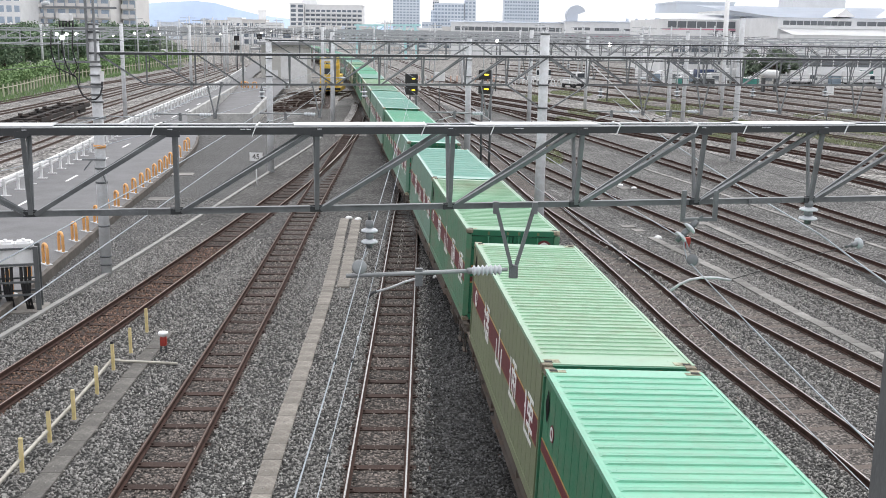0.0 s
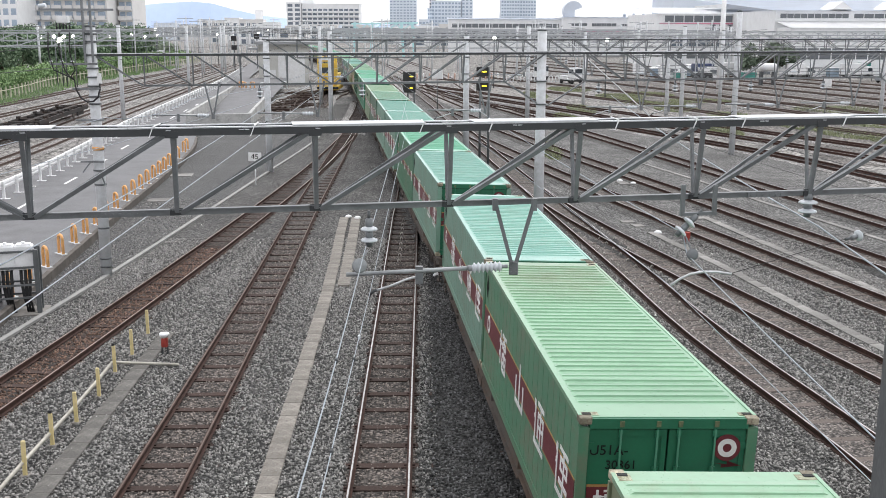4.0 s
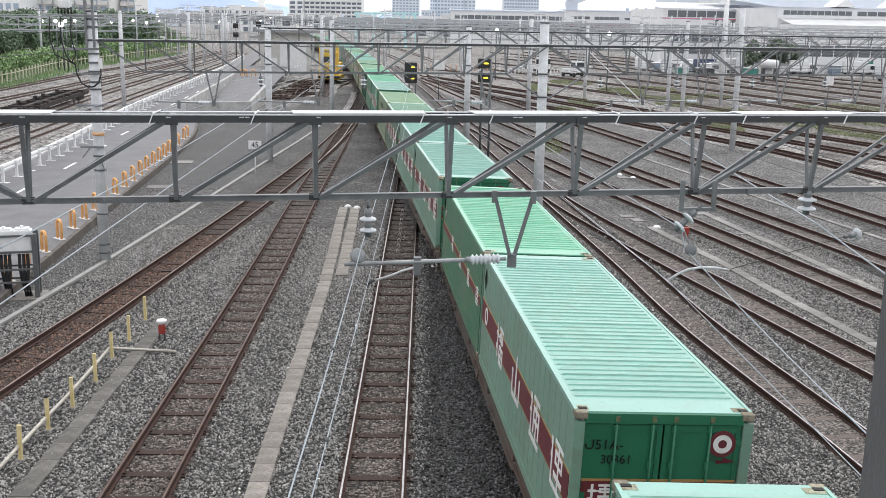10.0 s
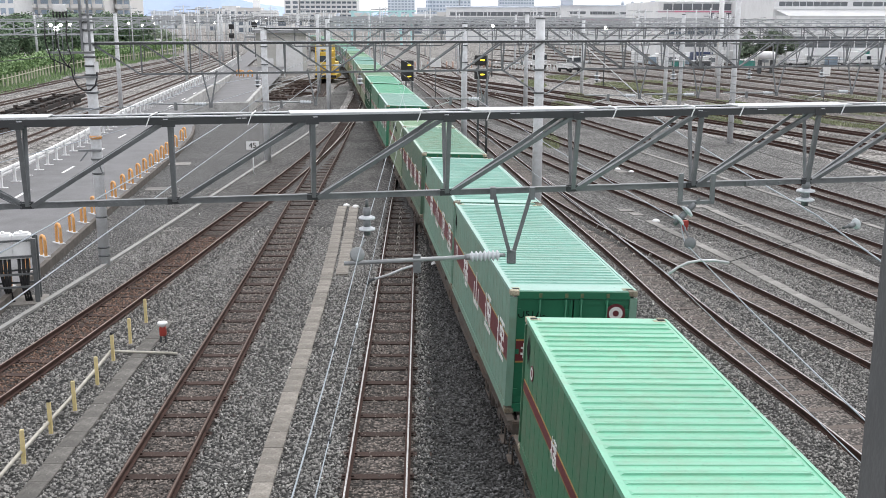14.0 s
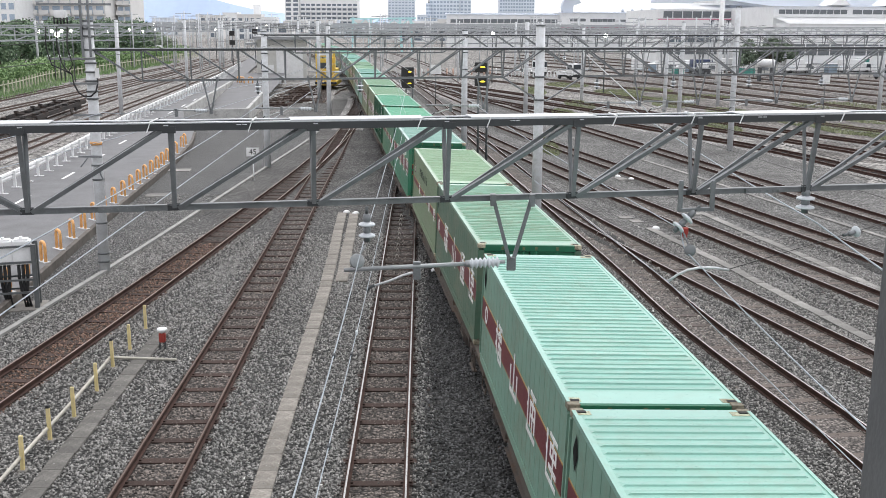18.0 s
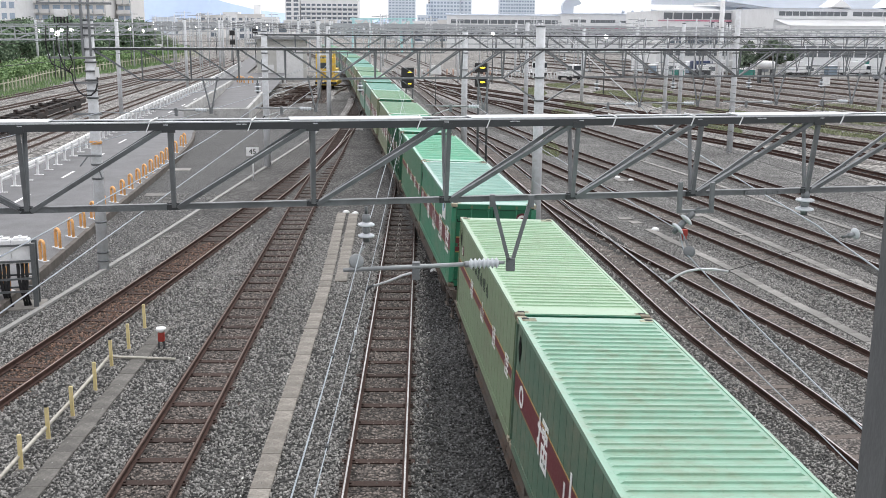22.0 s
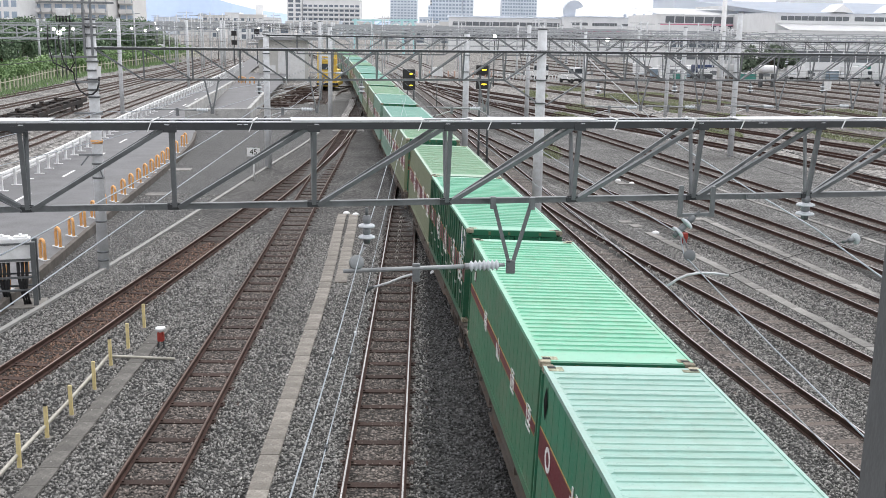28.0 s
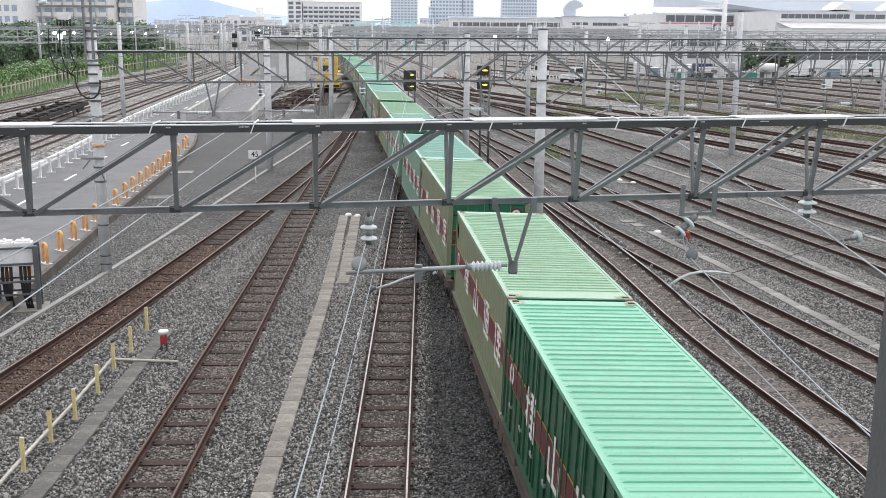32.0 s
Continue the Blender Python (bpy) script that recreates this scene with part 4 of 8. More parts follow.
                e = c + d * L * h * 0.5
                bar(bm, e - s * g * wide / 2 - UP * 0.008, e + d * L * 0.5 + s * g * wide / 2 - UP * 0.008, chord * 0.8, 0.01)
                part("lacing_bar", bm, M_STEEL_BRIGHT, t)
    for e, w, k in ((p, 1, knee[0]), (q, -1, knee[1])):
        if k:
            bm = bmesh.new()
            angle_bar(bm, e + d * w * L + UP * z_low, e + d * w * 0.12 + UP * (z_low - k), chord * 0.8, 0.01, 1, d)
            part("knee_brace", bm, bars, t)
    return t


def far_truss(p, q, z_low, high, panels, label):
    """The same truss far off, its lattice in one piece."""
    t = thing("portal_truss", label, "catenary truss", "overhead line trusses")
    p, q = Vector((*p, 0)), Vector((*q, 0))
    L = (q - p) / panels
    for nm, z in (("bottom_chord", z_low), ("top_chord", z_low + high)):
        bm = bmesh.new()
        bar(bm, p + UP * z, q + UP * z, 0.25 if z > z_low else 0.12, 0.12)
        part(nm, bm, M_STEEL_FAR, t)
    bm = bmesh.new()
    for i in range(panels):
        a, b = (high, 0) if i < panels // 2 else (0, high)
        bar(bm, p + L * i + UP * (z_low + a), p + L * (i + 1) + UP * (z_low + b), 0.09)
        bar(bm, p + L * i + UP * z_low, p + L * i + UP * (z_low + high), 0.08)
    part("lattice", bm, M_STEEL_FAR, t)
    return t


TRUSS = "long galvanised steel lattice truss spanning the tracks"
NEAR_P, NEAR_Q = Vector((-12.02, 11.08, 0)), Vector((6.97, 14.88, 0))
near_truss = truss(NEAR_P.xy, NEAR_Q.xy, 6.215, 1.08, 0.44, 11, 4, TRUSS + " close to a footbridge", 0.088, True)
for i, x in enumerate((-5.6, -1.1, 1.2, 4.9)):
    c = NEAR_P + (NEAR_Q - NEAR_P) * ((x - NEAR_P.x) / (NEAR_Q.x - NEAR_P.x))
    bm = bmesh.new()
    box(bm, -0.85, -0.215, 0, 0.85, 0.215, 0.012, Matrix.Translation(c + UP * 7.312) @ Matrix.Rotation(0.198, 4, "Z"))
    part("cover_plate", bm, M_STEEL_BRIGHT, near_truss, "cover plate brightened for sky reflection")
for x in (-8.3, -6.4, -3.6, -2.4, -0.3, 0.6, 2.3, 3.4, 4.1, 5.6):
    c = NEAR_P + (NEAR_Q - NEAR_P) * ((x - NEAR_P.x) / (NEAR_Q.x - NEAR_P.x))
    bm = bmesh.new()
    side = Vector((0.196, -0.98, 0)) * 0.236
    bar(bm, c + side + UP * 7.318, c + side + Vector((-0.05, -0.01, 7.19)), 0.016, 0.012)
    bar(bm, c + side + UP * 7.322, c - side + Vector((0.06, 0, 7.322)), 0.016, 0.012)
    part("strap", bm, M_WHITE, near_truss, "white tie strap")
for x in (-4.05, 4.55):
    s = NEAR_P + (NEAR_Q - NEAR_P) * ((x - NEAR_P.x) / (NEAR_Q.x - NEAR_P.x))
    bm = bmesh.new()
    m = Matrix.Translation(s + Vector((0.04, -0.02, 6.215))) @ Matrix.Rotation(0.198, 4, "Z")
    box(bm, -0.28, -0.012, -0.036, 0.28, 0.012, 0.036, m)
    for k in (-0.23, -0.14, -0.05, 0.06, 0.15, 0.23):
        lathe(bm, [(0.019, 0.0), (0.019, 0.03)], m @ Matrix.Translation((k, 0, 0)) @ Matrix.Rotation(radians(90), 4, "X"), 6)
    part("splice_plate", bm, M_STEEL_BAR, near_truss, "bolted splice plate")
for p, q, k in (((-12.0, 35.6), (3.9, 40.0), (0, 0.95)), ((3.9, 40.0), (20.2, 44.5), (0.95, 0.95))):
    truss(p, q, 6.48, 1.1, 0.42, 10, 5, TRUSS, 0.08, ends=True, knee=k)
for p, q, k in (((-10.6, 62.2), (1.75, 65.9), 7), ((1.75, 65.9), (20.2, 71.5), 11), ((20.2, 71.5), (37, 76.5), 10)):
    truss(p, q, 6.65, 1.1, 0.42, k, k // 2, TRUSS, 0.085, ends=True)
FAR = "far galvanised steel lattice truss spanning the yard"
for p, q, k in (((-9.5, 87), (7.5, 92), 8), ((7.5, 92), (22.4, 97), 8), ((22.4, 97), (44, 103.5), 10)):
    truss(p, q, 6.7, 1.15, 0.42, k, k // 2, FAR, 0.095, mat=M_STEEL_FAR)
FAR_ROWS = (((-14, 118), (12, 126), (38, 134), (66, 142)), ((-58, 88), (-30.2, 97)), ((-62, 126), (-33.2, 135)), ((-22, 160), (12, 170), (50, 182), (90, 194)), ((-66, 170), (-38, 178)),
            ((-26, 205), (20, 217), (75, 233)), ((-30, 250), (30, 266), (95, 284)), ((-80, 192), (-42, 200)), ((-84, 220), (-46, 228)), ((-88, 245), (-50, 254), (-30, 258)), ((-90, 280), (-52, 290), (-10, 298), (40, 308)),
            ((-92, 315), (-55, 325), (-15, 334), (30, 342)), ((-96, 350), (-58, 360), (-20, 368), (20, 375)), ((-20, 186), (16, 196), (56, 206)), ((-24, 228), (22, 240), (66, 250)))
for row in FAR_ROWS:
    for p, q in zip(row, row[1:]):
        far_truss(p, q, 6.7, 1.15, max(6, int((q[0] - p[0]) / 2.6)), FAR)


def pole(x, y, top, r=0.225, bands=(), lattice=False, sink=0.1):
    o = thing("overhead_line_pole", "grey tapered concrete overhead line pole standing on the ballast", "pole", "overhead line poles", m=Matrix.Translation((x, y, 0)))
    bm = bmesh.new()
    tube(bm, [(0, 0, GROUND_Z - sink), (0, 0, top)], r, 20, r * 0.86)
    part("shaft", bm, M_POLE, o)
    for z in bands:
        bm = bmesh.new()
        lathe(bm, [(r + 0.02, z - 0.03), (r + 0.02, z + 0.03)], n=20)
        part("clamp_band", bm, M_STEEL, o)
    bm = bmesh.new()
    lathe(bm, [(r * 0.86 + 0.015, top - 0.02), (r * 0.86 + 0.015, top + 0.03), (0.02, top + 0.06)], n=20)
    part("cap", bm, M_STEEL, o)
    return o


left_pole = pole(-12.0, 35.5, 8.5, 0.195, (0.15, 0.45, 1.55, 2.0, 3.1, 3.6, 5.0, 5.9, 6.15, 6.5, 6.8, 7.1, 7.55, 8.0, 8.25))
pole(3.78, 40.0, 8.4, 0.205, (5.6, 6.48, 7.58))
for x, y, h in ((-10.6, 62.2, 7.9), (1.45, 65.8, 8.0), (20.2, 71.5, 9.6), (20.2, 44.5, 8.4), (37, 76.5, 8.4)):
    pole(x, y, h, 0.205, (5.6, 6.65, 7.75))
for row in FAR_ROWS:
    for x, y in row:
        pole(x, y, 8.6, 0.2)
for x, y, h in ((7.5, 92, 8.6), (22.4, 97, 8.6), (22.4, 103.5, 7.4), (44, 103.5, 8.6), (-9.5, 87, 8.2), (30, 112, 8.2), (16, 118, 8.0), (28, 150, 8.2), (45, 160, 8.3), (58, 120, 8.2)):
    pole(x, y, h, 0.2)
pole(-12.02, 11.08, 8.2, 0.23)
pole(6.97, 14.88, 8.2, 0.23)


def insulator(bm, top, down, r=0.09, gap=0.15, n=2):
    """A string of flat porcelain discs hung from top along down."""
    top, down = Vector(top), Vector(down).normalized()
    m = Matrix.Translation(top) @ down.to_track_quat("Z", "Y").to_matrix().to_4x4()
    for i in range(n):
        z = 0.06 + i * gap
        lathe(bm, [(0.03, z - 0.012), (r * 0.55, z - 0.006), (r * 0.92, z + 0.012), (r, z + 0.026), (r * 0.96, z + 0.038), (r * 0.6, z + 0.036), (0.03, z + 0.042)], m, 22)
    return top + down * (0.06 + n * gap)


def hung_insulator(x, y, z, r=0.09, n=2, label="pair of white porcelain disc insulators hung below a truss", down=(0, 0, -1), gap=0.15):
    t = thing("suspension_insulator", label, "insulator", "disc insulators")
    d, top = Vector(down).normalized(), Vector((x, y, z))
    m = Matrix.Translation(top) @ d.to_track_quat("Z", "Y").to_matrix().to_4x4()
    for i in range(n):
        bm = bmesh.new()
        z0 = i * gap
        lathe(bm, [(r * 0.22, z0 - 0.06), (r * 0.42, z0 - 0.05), (r * 0.48, z0 + 0.02), (r * 0.40, z0 + 0.05)], m, 14)
        part("cap", bm, M_STEEL_BAR, t)
        bm = bmesh.new()
        insulator(bm, top + d * gap * i, d, r, gap, 1)
        part("disc", bm, M_PORCELAIN, t)
    bm = bmesh.new()
    lathe(bm, [(r * 0.36, (n - 1) * gap + 0.09), (r * 0.42, (n - 1) * gap + 0.11), (r * 0.36, (n - 1) * gap + 0.17)], m, 10)
    part("socket", bm, M_STEEL, t)
    bm = bmesh.new()
    tube(bm, [top - d * 0.16, top - d * 0.05], 0.022, 8)
    part("pin", bm, M_STEEL, t)
    return t


def rod_insulator(t, a, b, r=0.075, sheds=7):
    a, b = Vector(a), Vector(b)
    m = Matrix.Translation(a) @ (b - a).to_track_quat("Z", "Y").to_matrix().to_4x4()
    L, prof = (b - a).length, [(0.045, 0.0)]
    for i in range(sheds):
        z = L * (i + 0.5) / sheds
        h = L / sheds
        prof += [(0.045, z - h * 0.42), (r * 0.96, z - h * 0.12), (r, z + h * 0.0), (r * 0.96, z + h * 0.1), (0.045, z + h * 0.38)]
    bm = bmesh.new()
    lathe(bm, prof + [(0.045, L)], m, 18)
    part("rod_insulator", bm, M_PORCELAIN, t, "ribbed white rod insulator")


def line_arm(vx, vy, z_beam, tip, foot, reach, steady, wide=0.26, near=True):
    """A V bracket hung from a truss at (vx, vy), with an insulated arm reaching to the left and a curved steady arm."""
    t = thing("registration_arm", "steel contact wire arm with a ribbed white insulator", "catenary arm", "contact wire arms")
    for s in (-1, 1):
        bm = bmesh.new()
        bar(bm, (vx + s * wide, vy, z_beam + 0.06), (vx + s * 0.028, vy, foot + 0.13), 0.06 if s < 0 else 0.045, 0.05)
        box(bm, vx + s * wide - 0.035, vy - 0.05, z_beam - 0.06, vx + s * wide + 0.035, vy + 0.05, z_beam + 0.1)
        part("bracket_leg", bm, M_STEEL_BAR, t)
    bm = bmesh.new()
    box(bm, vx - 0.062, vy - 0.03, foot - 0.02, vx + 0.062, vy + 0.03, foot + 0.17)
    bmesh.ops.bevel(bm, geom=bm.edges[:], offset=0.012, segments=1, affect="EDGES")
    for a, b in product((-0.038, 0.038), (0.02, 0.08, 0.14)):
        box(bm, vx + a - 0.010, vy - 0.04, foot + b - 0.010, vx + a + 0.010, vy - 0.028, foot + b + 0.010)
    part("bracket_foot", bm, M_STEEL_BAR, t)
    tip = Vector(tip)
    root = Vector((vx - 0.06, vy, foot + 0.10))
    d = (tip - root).normalized()
    bm = bmesh.new()
    tube(bm, [root + d * 0.02, root + d * 0.16], 0.026, 10)
    part("clevis", bm, M_STEEL_PALE, t)
    rod_insulator(t, root + d * 0.10, root + d * 0.50)
    bm = bmesh.new()
    tube(bm, [root + d * 0.48, tip], 0.03, 12)
    lathe(bm, [(0.045, 0), (0.045, 0.1)], Matrix.Translation(root + d * 0.46) @ d.to_track_quat("Z", "Y").to_matrix().to_4x4(), 12)
    part("arm_tube", bm, M_STEEL_PALE, t, "galvanised arm tube")
    if steady:
        a, b = Vector(steady[0]), Vector(steady[1])
        bm = bmesh.new()
        c = (a + b) / 2 + Vector((0.1, 0, 0.07))
        tube(bm, [a + (b - a) * 0.0, a + (c - a) * 0.5 + Vector((0.02, 0, -0.005)), c, c + (b - c) * 0.5 + Vector((0, 0, 0.025)), b], 0.017, 8)
        part("steady_arm", bm, M_STEEL_BRIGHT, t, "curved steady arm")
        bm = bmesh.new()
        k = root + d * ((root.x - b.x + 0.05) / max(-d.x, 0.2))
        box(bm, k.x - 0.05, vy - 0.05, b.z - 0.07, k.x + 0.05, vy + 0.03, k.z + 0.06)
        part("arm_clamp", bm, M_STEEL_BAR, t)
        bm = bmesh.new()
        tube(bm, [a + Vector((0.05, 0, 0.02)), a, a + Vector((-0.06, 0, -0.06))], 0.02, 8)
        part("wire_clip", bm, M_STEEL_DARK, t)
    return t


line_arm(0.955, 13.45, 6.2, (-1.30, 13.4, 5.26), 5.275, 2.2, ((-0.94, 13.4, 5.03), (-0.27, 13.45, 5.20)))
hung_insulator(-0.98, 13.32, 5.99, 0.115, gap=0.15)
hung_insulator(5.26, 14.55, 6.16, 0.135, 2, gap=0.13)
bm = bmesh.new()
lathe(bm, [(0.02, -0.02), (0.085, -0.02), (0.10, -0.012), (0.085, 0.0), (0.10, 0.012), (0.085, 0.02), (0.02, 0.02)], Matrix.Translation((-1.11, 13.25, 5.42)) @ Matrix.Rotation(radians(15), 4, "Z") @ Matrix.Rotation(radians(80), 4, "X"), 24)
tube(bm, [(-1.0, 13.32, 5.62), (-1.1, 13.26, 5.46)], 0.012, 6)
tagged(part("wire_saddle", bm, M_STEEL_PALE), "grey round saddle clamp carrying a messenger wire", "wire clamp")
bm = bmesh.new()
lathe(bm, [(0.02, -0.02), (0.085, -0.02), (0.095, -0.012), (0.08, 0.0), (0.095, 0.012), (0.085, 0.02), (0.02, 0.02)], Matrix.Translation((3.40, 13.6, 5.51)) @ Matrix.Scale(0.85, 4) @ Matrix.Rotation(radians(-20), 4, "Z") @ Matrix.Rotation(radians(80), 4, "X"), 24)
tube(bm, [(3.40, 13.6, 5.51), (3.37, 13.72, 5.64), (3.33, 13.86, 5.76)], 0.012, 6)
tagged(part("wire_saddle", bm, M_STEEL_BAR), "grey round saddle clamp carrying a messenger wire", "wire clamp")
# hanger frame with two tilted tension discs
hanger = thing("hanger_frame", "grey U-shaped steel hanger frame below a truss with tilted insulators", "hanger frame")
for x in (3.30, 3.74):
    bm = bmesh.new()
    bar(bm, (x, 13.9, 6.42), (x, 13.9, 6.00), 0.06, 0.05)
    part("hanger_leg", bm, M_STEEL_BAR, hanger)
bm = bmesh.new()
bar(bm, (3.27, 13.9, 6.01), (3.77, 13.9, 6.03), 0.06, 0.045)
part("hanger_bar", bm, M_STEEL_BAR, hanger)
hung_insulator(3.46, 13.88, 5.96, 0.10, 2, "tilted pair of white disc insulators on a hanger frame", (-0.62, -0.1, -0.62), 0.17)
# the curved steady arm over the train's track
arm = thing("registration_arm", "curved pale steel steady arm holding a contact wire", "catenary arm", "contact wire arms")
bm = bmesh.new()
tube(bm, [(3.10, 13.5, 5.1), (3.22, 13.5, 5.19), (3.36, 13.5, 5.26), (3.52, 13.5, 5.29), (3.72, 13.5, 5.29), (3.92, 13.5, 5.26)], 0.018, 8)
part("steady_arm", bm, M_STEEL_BRIGHT, arm)
bm = bmesh.new()
tube(bm, [(3.9, 13.5, 5.265), (6.0, 14.5, 5.60), (6.95, 14.88, 5.76)], 0.005, 6)
part("pull_wire", bm, M_WIRE, arm)
hung_insulator(5.93, 14.46, 5.585, 0.085, 1, "white disc insulator on a tensioned pull wire", (0.9, 0.4, 0.15), 0.11)
# arms on the second and third trusses
for vx, k in ((-8.2, 0), (-4.6, 0), (1.6, 0), (7.9, 1), (10.4, 1), (13.9, 1), (17.4, 1)):
    vy = 35.6 + (vx + 12) * 0.277
    line_arm(vx, vy, 6.48, (vx - 2.2, vy, 5.42), 5.3, 2.2, ((vx - 1.9, vy, 5.1), (vx - 1.2, vy, 5.25)))
for vx in (-6.0, 5.2, 9.8, 13.6, 17.4, 25.0, 29.0):
    vy = 62.2 + (vx + 10.6) * 0.303
    line_arm(vx, vy, 6.65, (vx - 2.2, vy, 5.5), 5.4, 2.2, None)
for x, y in ((-6.6, 37.1), (6.1, 40.6), (9.3, 41.5), (12.6, 42.4), (15.9, 43.3), (-3.0, 38.1)):
    hung_insulator(x, y, 6.3, 0.125, 2, gap=0.15)
for x in (4.0, 8.0, 12.0, 16.0, 24.0):
    hung_insulator(x, 62.2 + (x + 10.6) * 0.303, 6.45, 0.125, 2, gap=0.15)


# ---- wires ----
def wire(pts, r, mat, label, sag=0.0):
    bm = bmesh.new()
    out = []
    for a, b in zip(pts, pts[1:]):
        a, b = Vector(a), Vector(b)
        for i in range(9):
            u = i / 9
            out.append(a + (b - a) * u - UP * sag * 4 * u * (1 - u))
    tube(bm, out + [Vector(pts[-1])], r, 5)
    return tagged(part("overhead_wire", bm, mat), label, "wire", "overhead wires")


def run_of(line, dx, z, spans):
    return [(line(y) + dx, y, z) for y in spans]


SPANS = (-12, 13.4, 38, 64, 89, 122)
CONTACT, MESSENGER = "taut contact wire above a track", "sagging messenger wire above a track"
wire([(-0.90, 6, 5.1), (-0.96, 12.9, 5.1), (-1.3, 38, 5.1), (-2.9, 64, 5.1), (-5.3, 89, 5.1)], 0.005, M_WIRE_PALE, CONTACT)
wire([(-0.93, 4, 5.52), (-1.06, 13.3, 5.55), (-1.35, 38, 5.9), (-2.9, 64, 5.9)], 0.0065, M_WIRE_PALE, MESSENGER, 0.08)
wire([(3.45, 4, 5.1), (3.09, 13.5, 5.1), (0.55, 36, 5.1), (-2.6, 64, 5.1), (-5.5, 89, 5.1)], 0.005, M_WIRE_PALE, CONTACT)
wire([(3.55, 2, 5.38), (3.38, 13.55, 5.46), (3.33, 13.9, 5.74), (0.6, 39, 5.95), (-2.6, 64, 5.95), (-5.5, 89, 5.95)], 0.008, M_WIRE_PALE, MESSENGER, 0.1)
wire([(4.6, 2, 5.9), (5.40, 14.4, 5.74), (6.6, 40.6, 5.9)], 0.012, M_WIRE_PALE, "pale feeder cable hung from insulators", 0.12)
for line, spans in ((LINE_A, (2, 30, 38, 64)), (LINE_B, (2, 38, 64, 89)), (LINE_R1, (2, 40, 66, 92)), (LINE_R3, (20, 42, 68, 90)), (LINE_R4, (20, 43, 69, 94)), (LINE_R5, (20, 45, 71, 97))):
    left = line in (LINE_A, LINE_B)
    wire(run_of(line, 0.1, 5.1, spans), 0.010 if left else 0.006, M_WIRE_PALE if left else M_WIRE, CONTACT)
    wire(run_of(line, 0.0, 5.9, spans), 0.011 if left else 0.007, M_WIRE_PALE if left else M_WIRE, MESSENGER, 0.25)
for x0, x1, z in ((-12.2, -10.6, 8.6), (-11.6, -10.2, 8.0), (-9, -9.3, 7.7)):
    wire([(x0 - 2, 2, z + 0.2), (x0, 36, z), (x1, 62, z - 0.3), (x1 + 0.5, 87, z - 0.4)], 0.008, M_WIRE, "thin dark feeder wire between poles", 0.3)
for x0, x1, z in ((9, 6, 7.4), (13, 10, 7.5), (17, 14, 7.4), (22, 18, 7.5), (27, 22, 7.6)):
    wire([(x0, 42, z), (x1, 66, z), (x1 - 4, 92, z), (x1 - 9, 124, z), (x1 - 16, 168, z)], 0.009, M_WIRE, "thin dark feeder wire between poles", 0.35)
for k in range(6):
    wire([(-31 - k * 5, 96 - k * 1.4, 6.75), (-35 - k * 5, 134 - k * 1.4, 6.75), (-40 - k * 5, 177 - k, 6.75), (-46 - k * 5, 226 - k, 6.75)], 0.014, M_WIRE_PALE, "pale overhead wire above the far tracks", 0.5)

ROADSIDE = through_points([(90, -20.5), (130, -27.5), (190, -35), (260, -42), (400, -60)])
for k in range(16):
    y = 128 + k * 11
    wire([(-20 - k * 3.5, y, 7.4 + 0.35 * (k % 4)), (14, y + 9, 7.0 + 0.4 * (k % 3)), (50 + k * 2, y + 20, 7.3 + 0.3 * (k % 4))], 0.02, M_WIRE, "thin dark cross-span wire far over the yard", 0.7)
for k in range(9):
    wire([(14 + k * 5.2, 92 + k * 2, 6.3 + 0.5 * (k % 3)), (4 + k * 5.5, 150, 6.5 + 0.4 * (k % 3)), (-14 + k * 6, 240, 6.8)], 0.013, M_WIRE, "thin dark contact wire over far yard tracks", 0.4)
# small clips on the near contact wires
for x, y, z, mt, label in ((-0.935, 10.3, 5.1, M_STEEL_DARK, "small dark wire clip on a contact wire"), (-0.945, 11.1, 5.1, M_PORCELAIN, "small white wire clip on a contact wire"),
                           (-1.0, 9.2, 5.455, M_STEEL_DARK, "small dark wire clip on a messenger wire"), (-0.915, 7.9, 5.1, M_STEEL_DARK, "small dark wire clip on a contact wire")):
    bm = bmesh.new()
    box(bm, -0.014, -0.03, -0.025, 0.014, 0.03, 0.02, Matrix.Translation((x, y, z)))
    bmesh.ops.bevel(bm, geom=bm.edges[:], offset=0.006, segments=1, affect="EDGES")
    tagged(part("wire_clip", bm, mt), label, "wire clip", "clips on wires")
# ---- slim masts that crowd the far yard ----
random.seed(21)
for i in range(190):
    y = random.uniform(150, 400) if i < 120 else random.uniform(190, 430)
    x = random.uniform(-0.27, 0.30) * y if i < 120 else random.uniform(-0.31, -0.13) * y
    if abs(x - train_x(y)) < 3 or (y < 200 and 8 < x < 28) or ROADSIDE(y) - 7 < x < ROADSIDE(y) + 1:
        continue
    top = random.uniform(7.0, 10.5)
    o = thing("slim_mast", "slim grey overhead line mast far across the yard", "mast", "slim far masts", m=Matrix.Translation((x, y, GROUND_Z)))
    bm = bmesh.new()
    tube(bm, [(0, 0, -0.1), (0, 0, top)], 0.13, 8, 0.11)
    part("shaft", bm, M_POLE, o)
    for z in (top - 0.4, top - 1.5):
        bm = bmesh.new()
        bar(bm, (-random.uniform(0.6, 2.2), 0, z), (random.uniform(0.4, 1.6), 0, z), 0.1)
        part("cross_arm", bm, M_STEEL_FAR, o)

# ---- fittings on the tall left pole ----
fit = left_pole
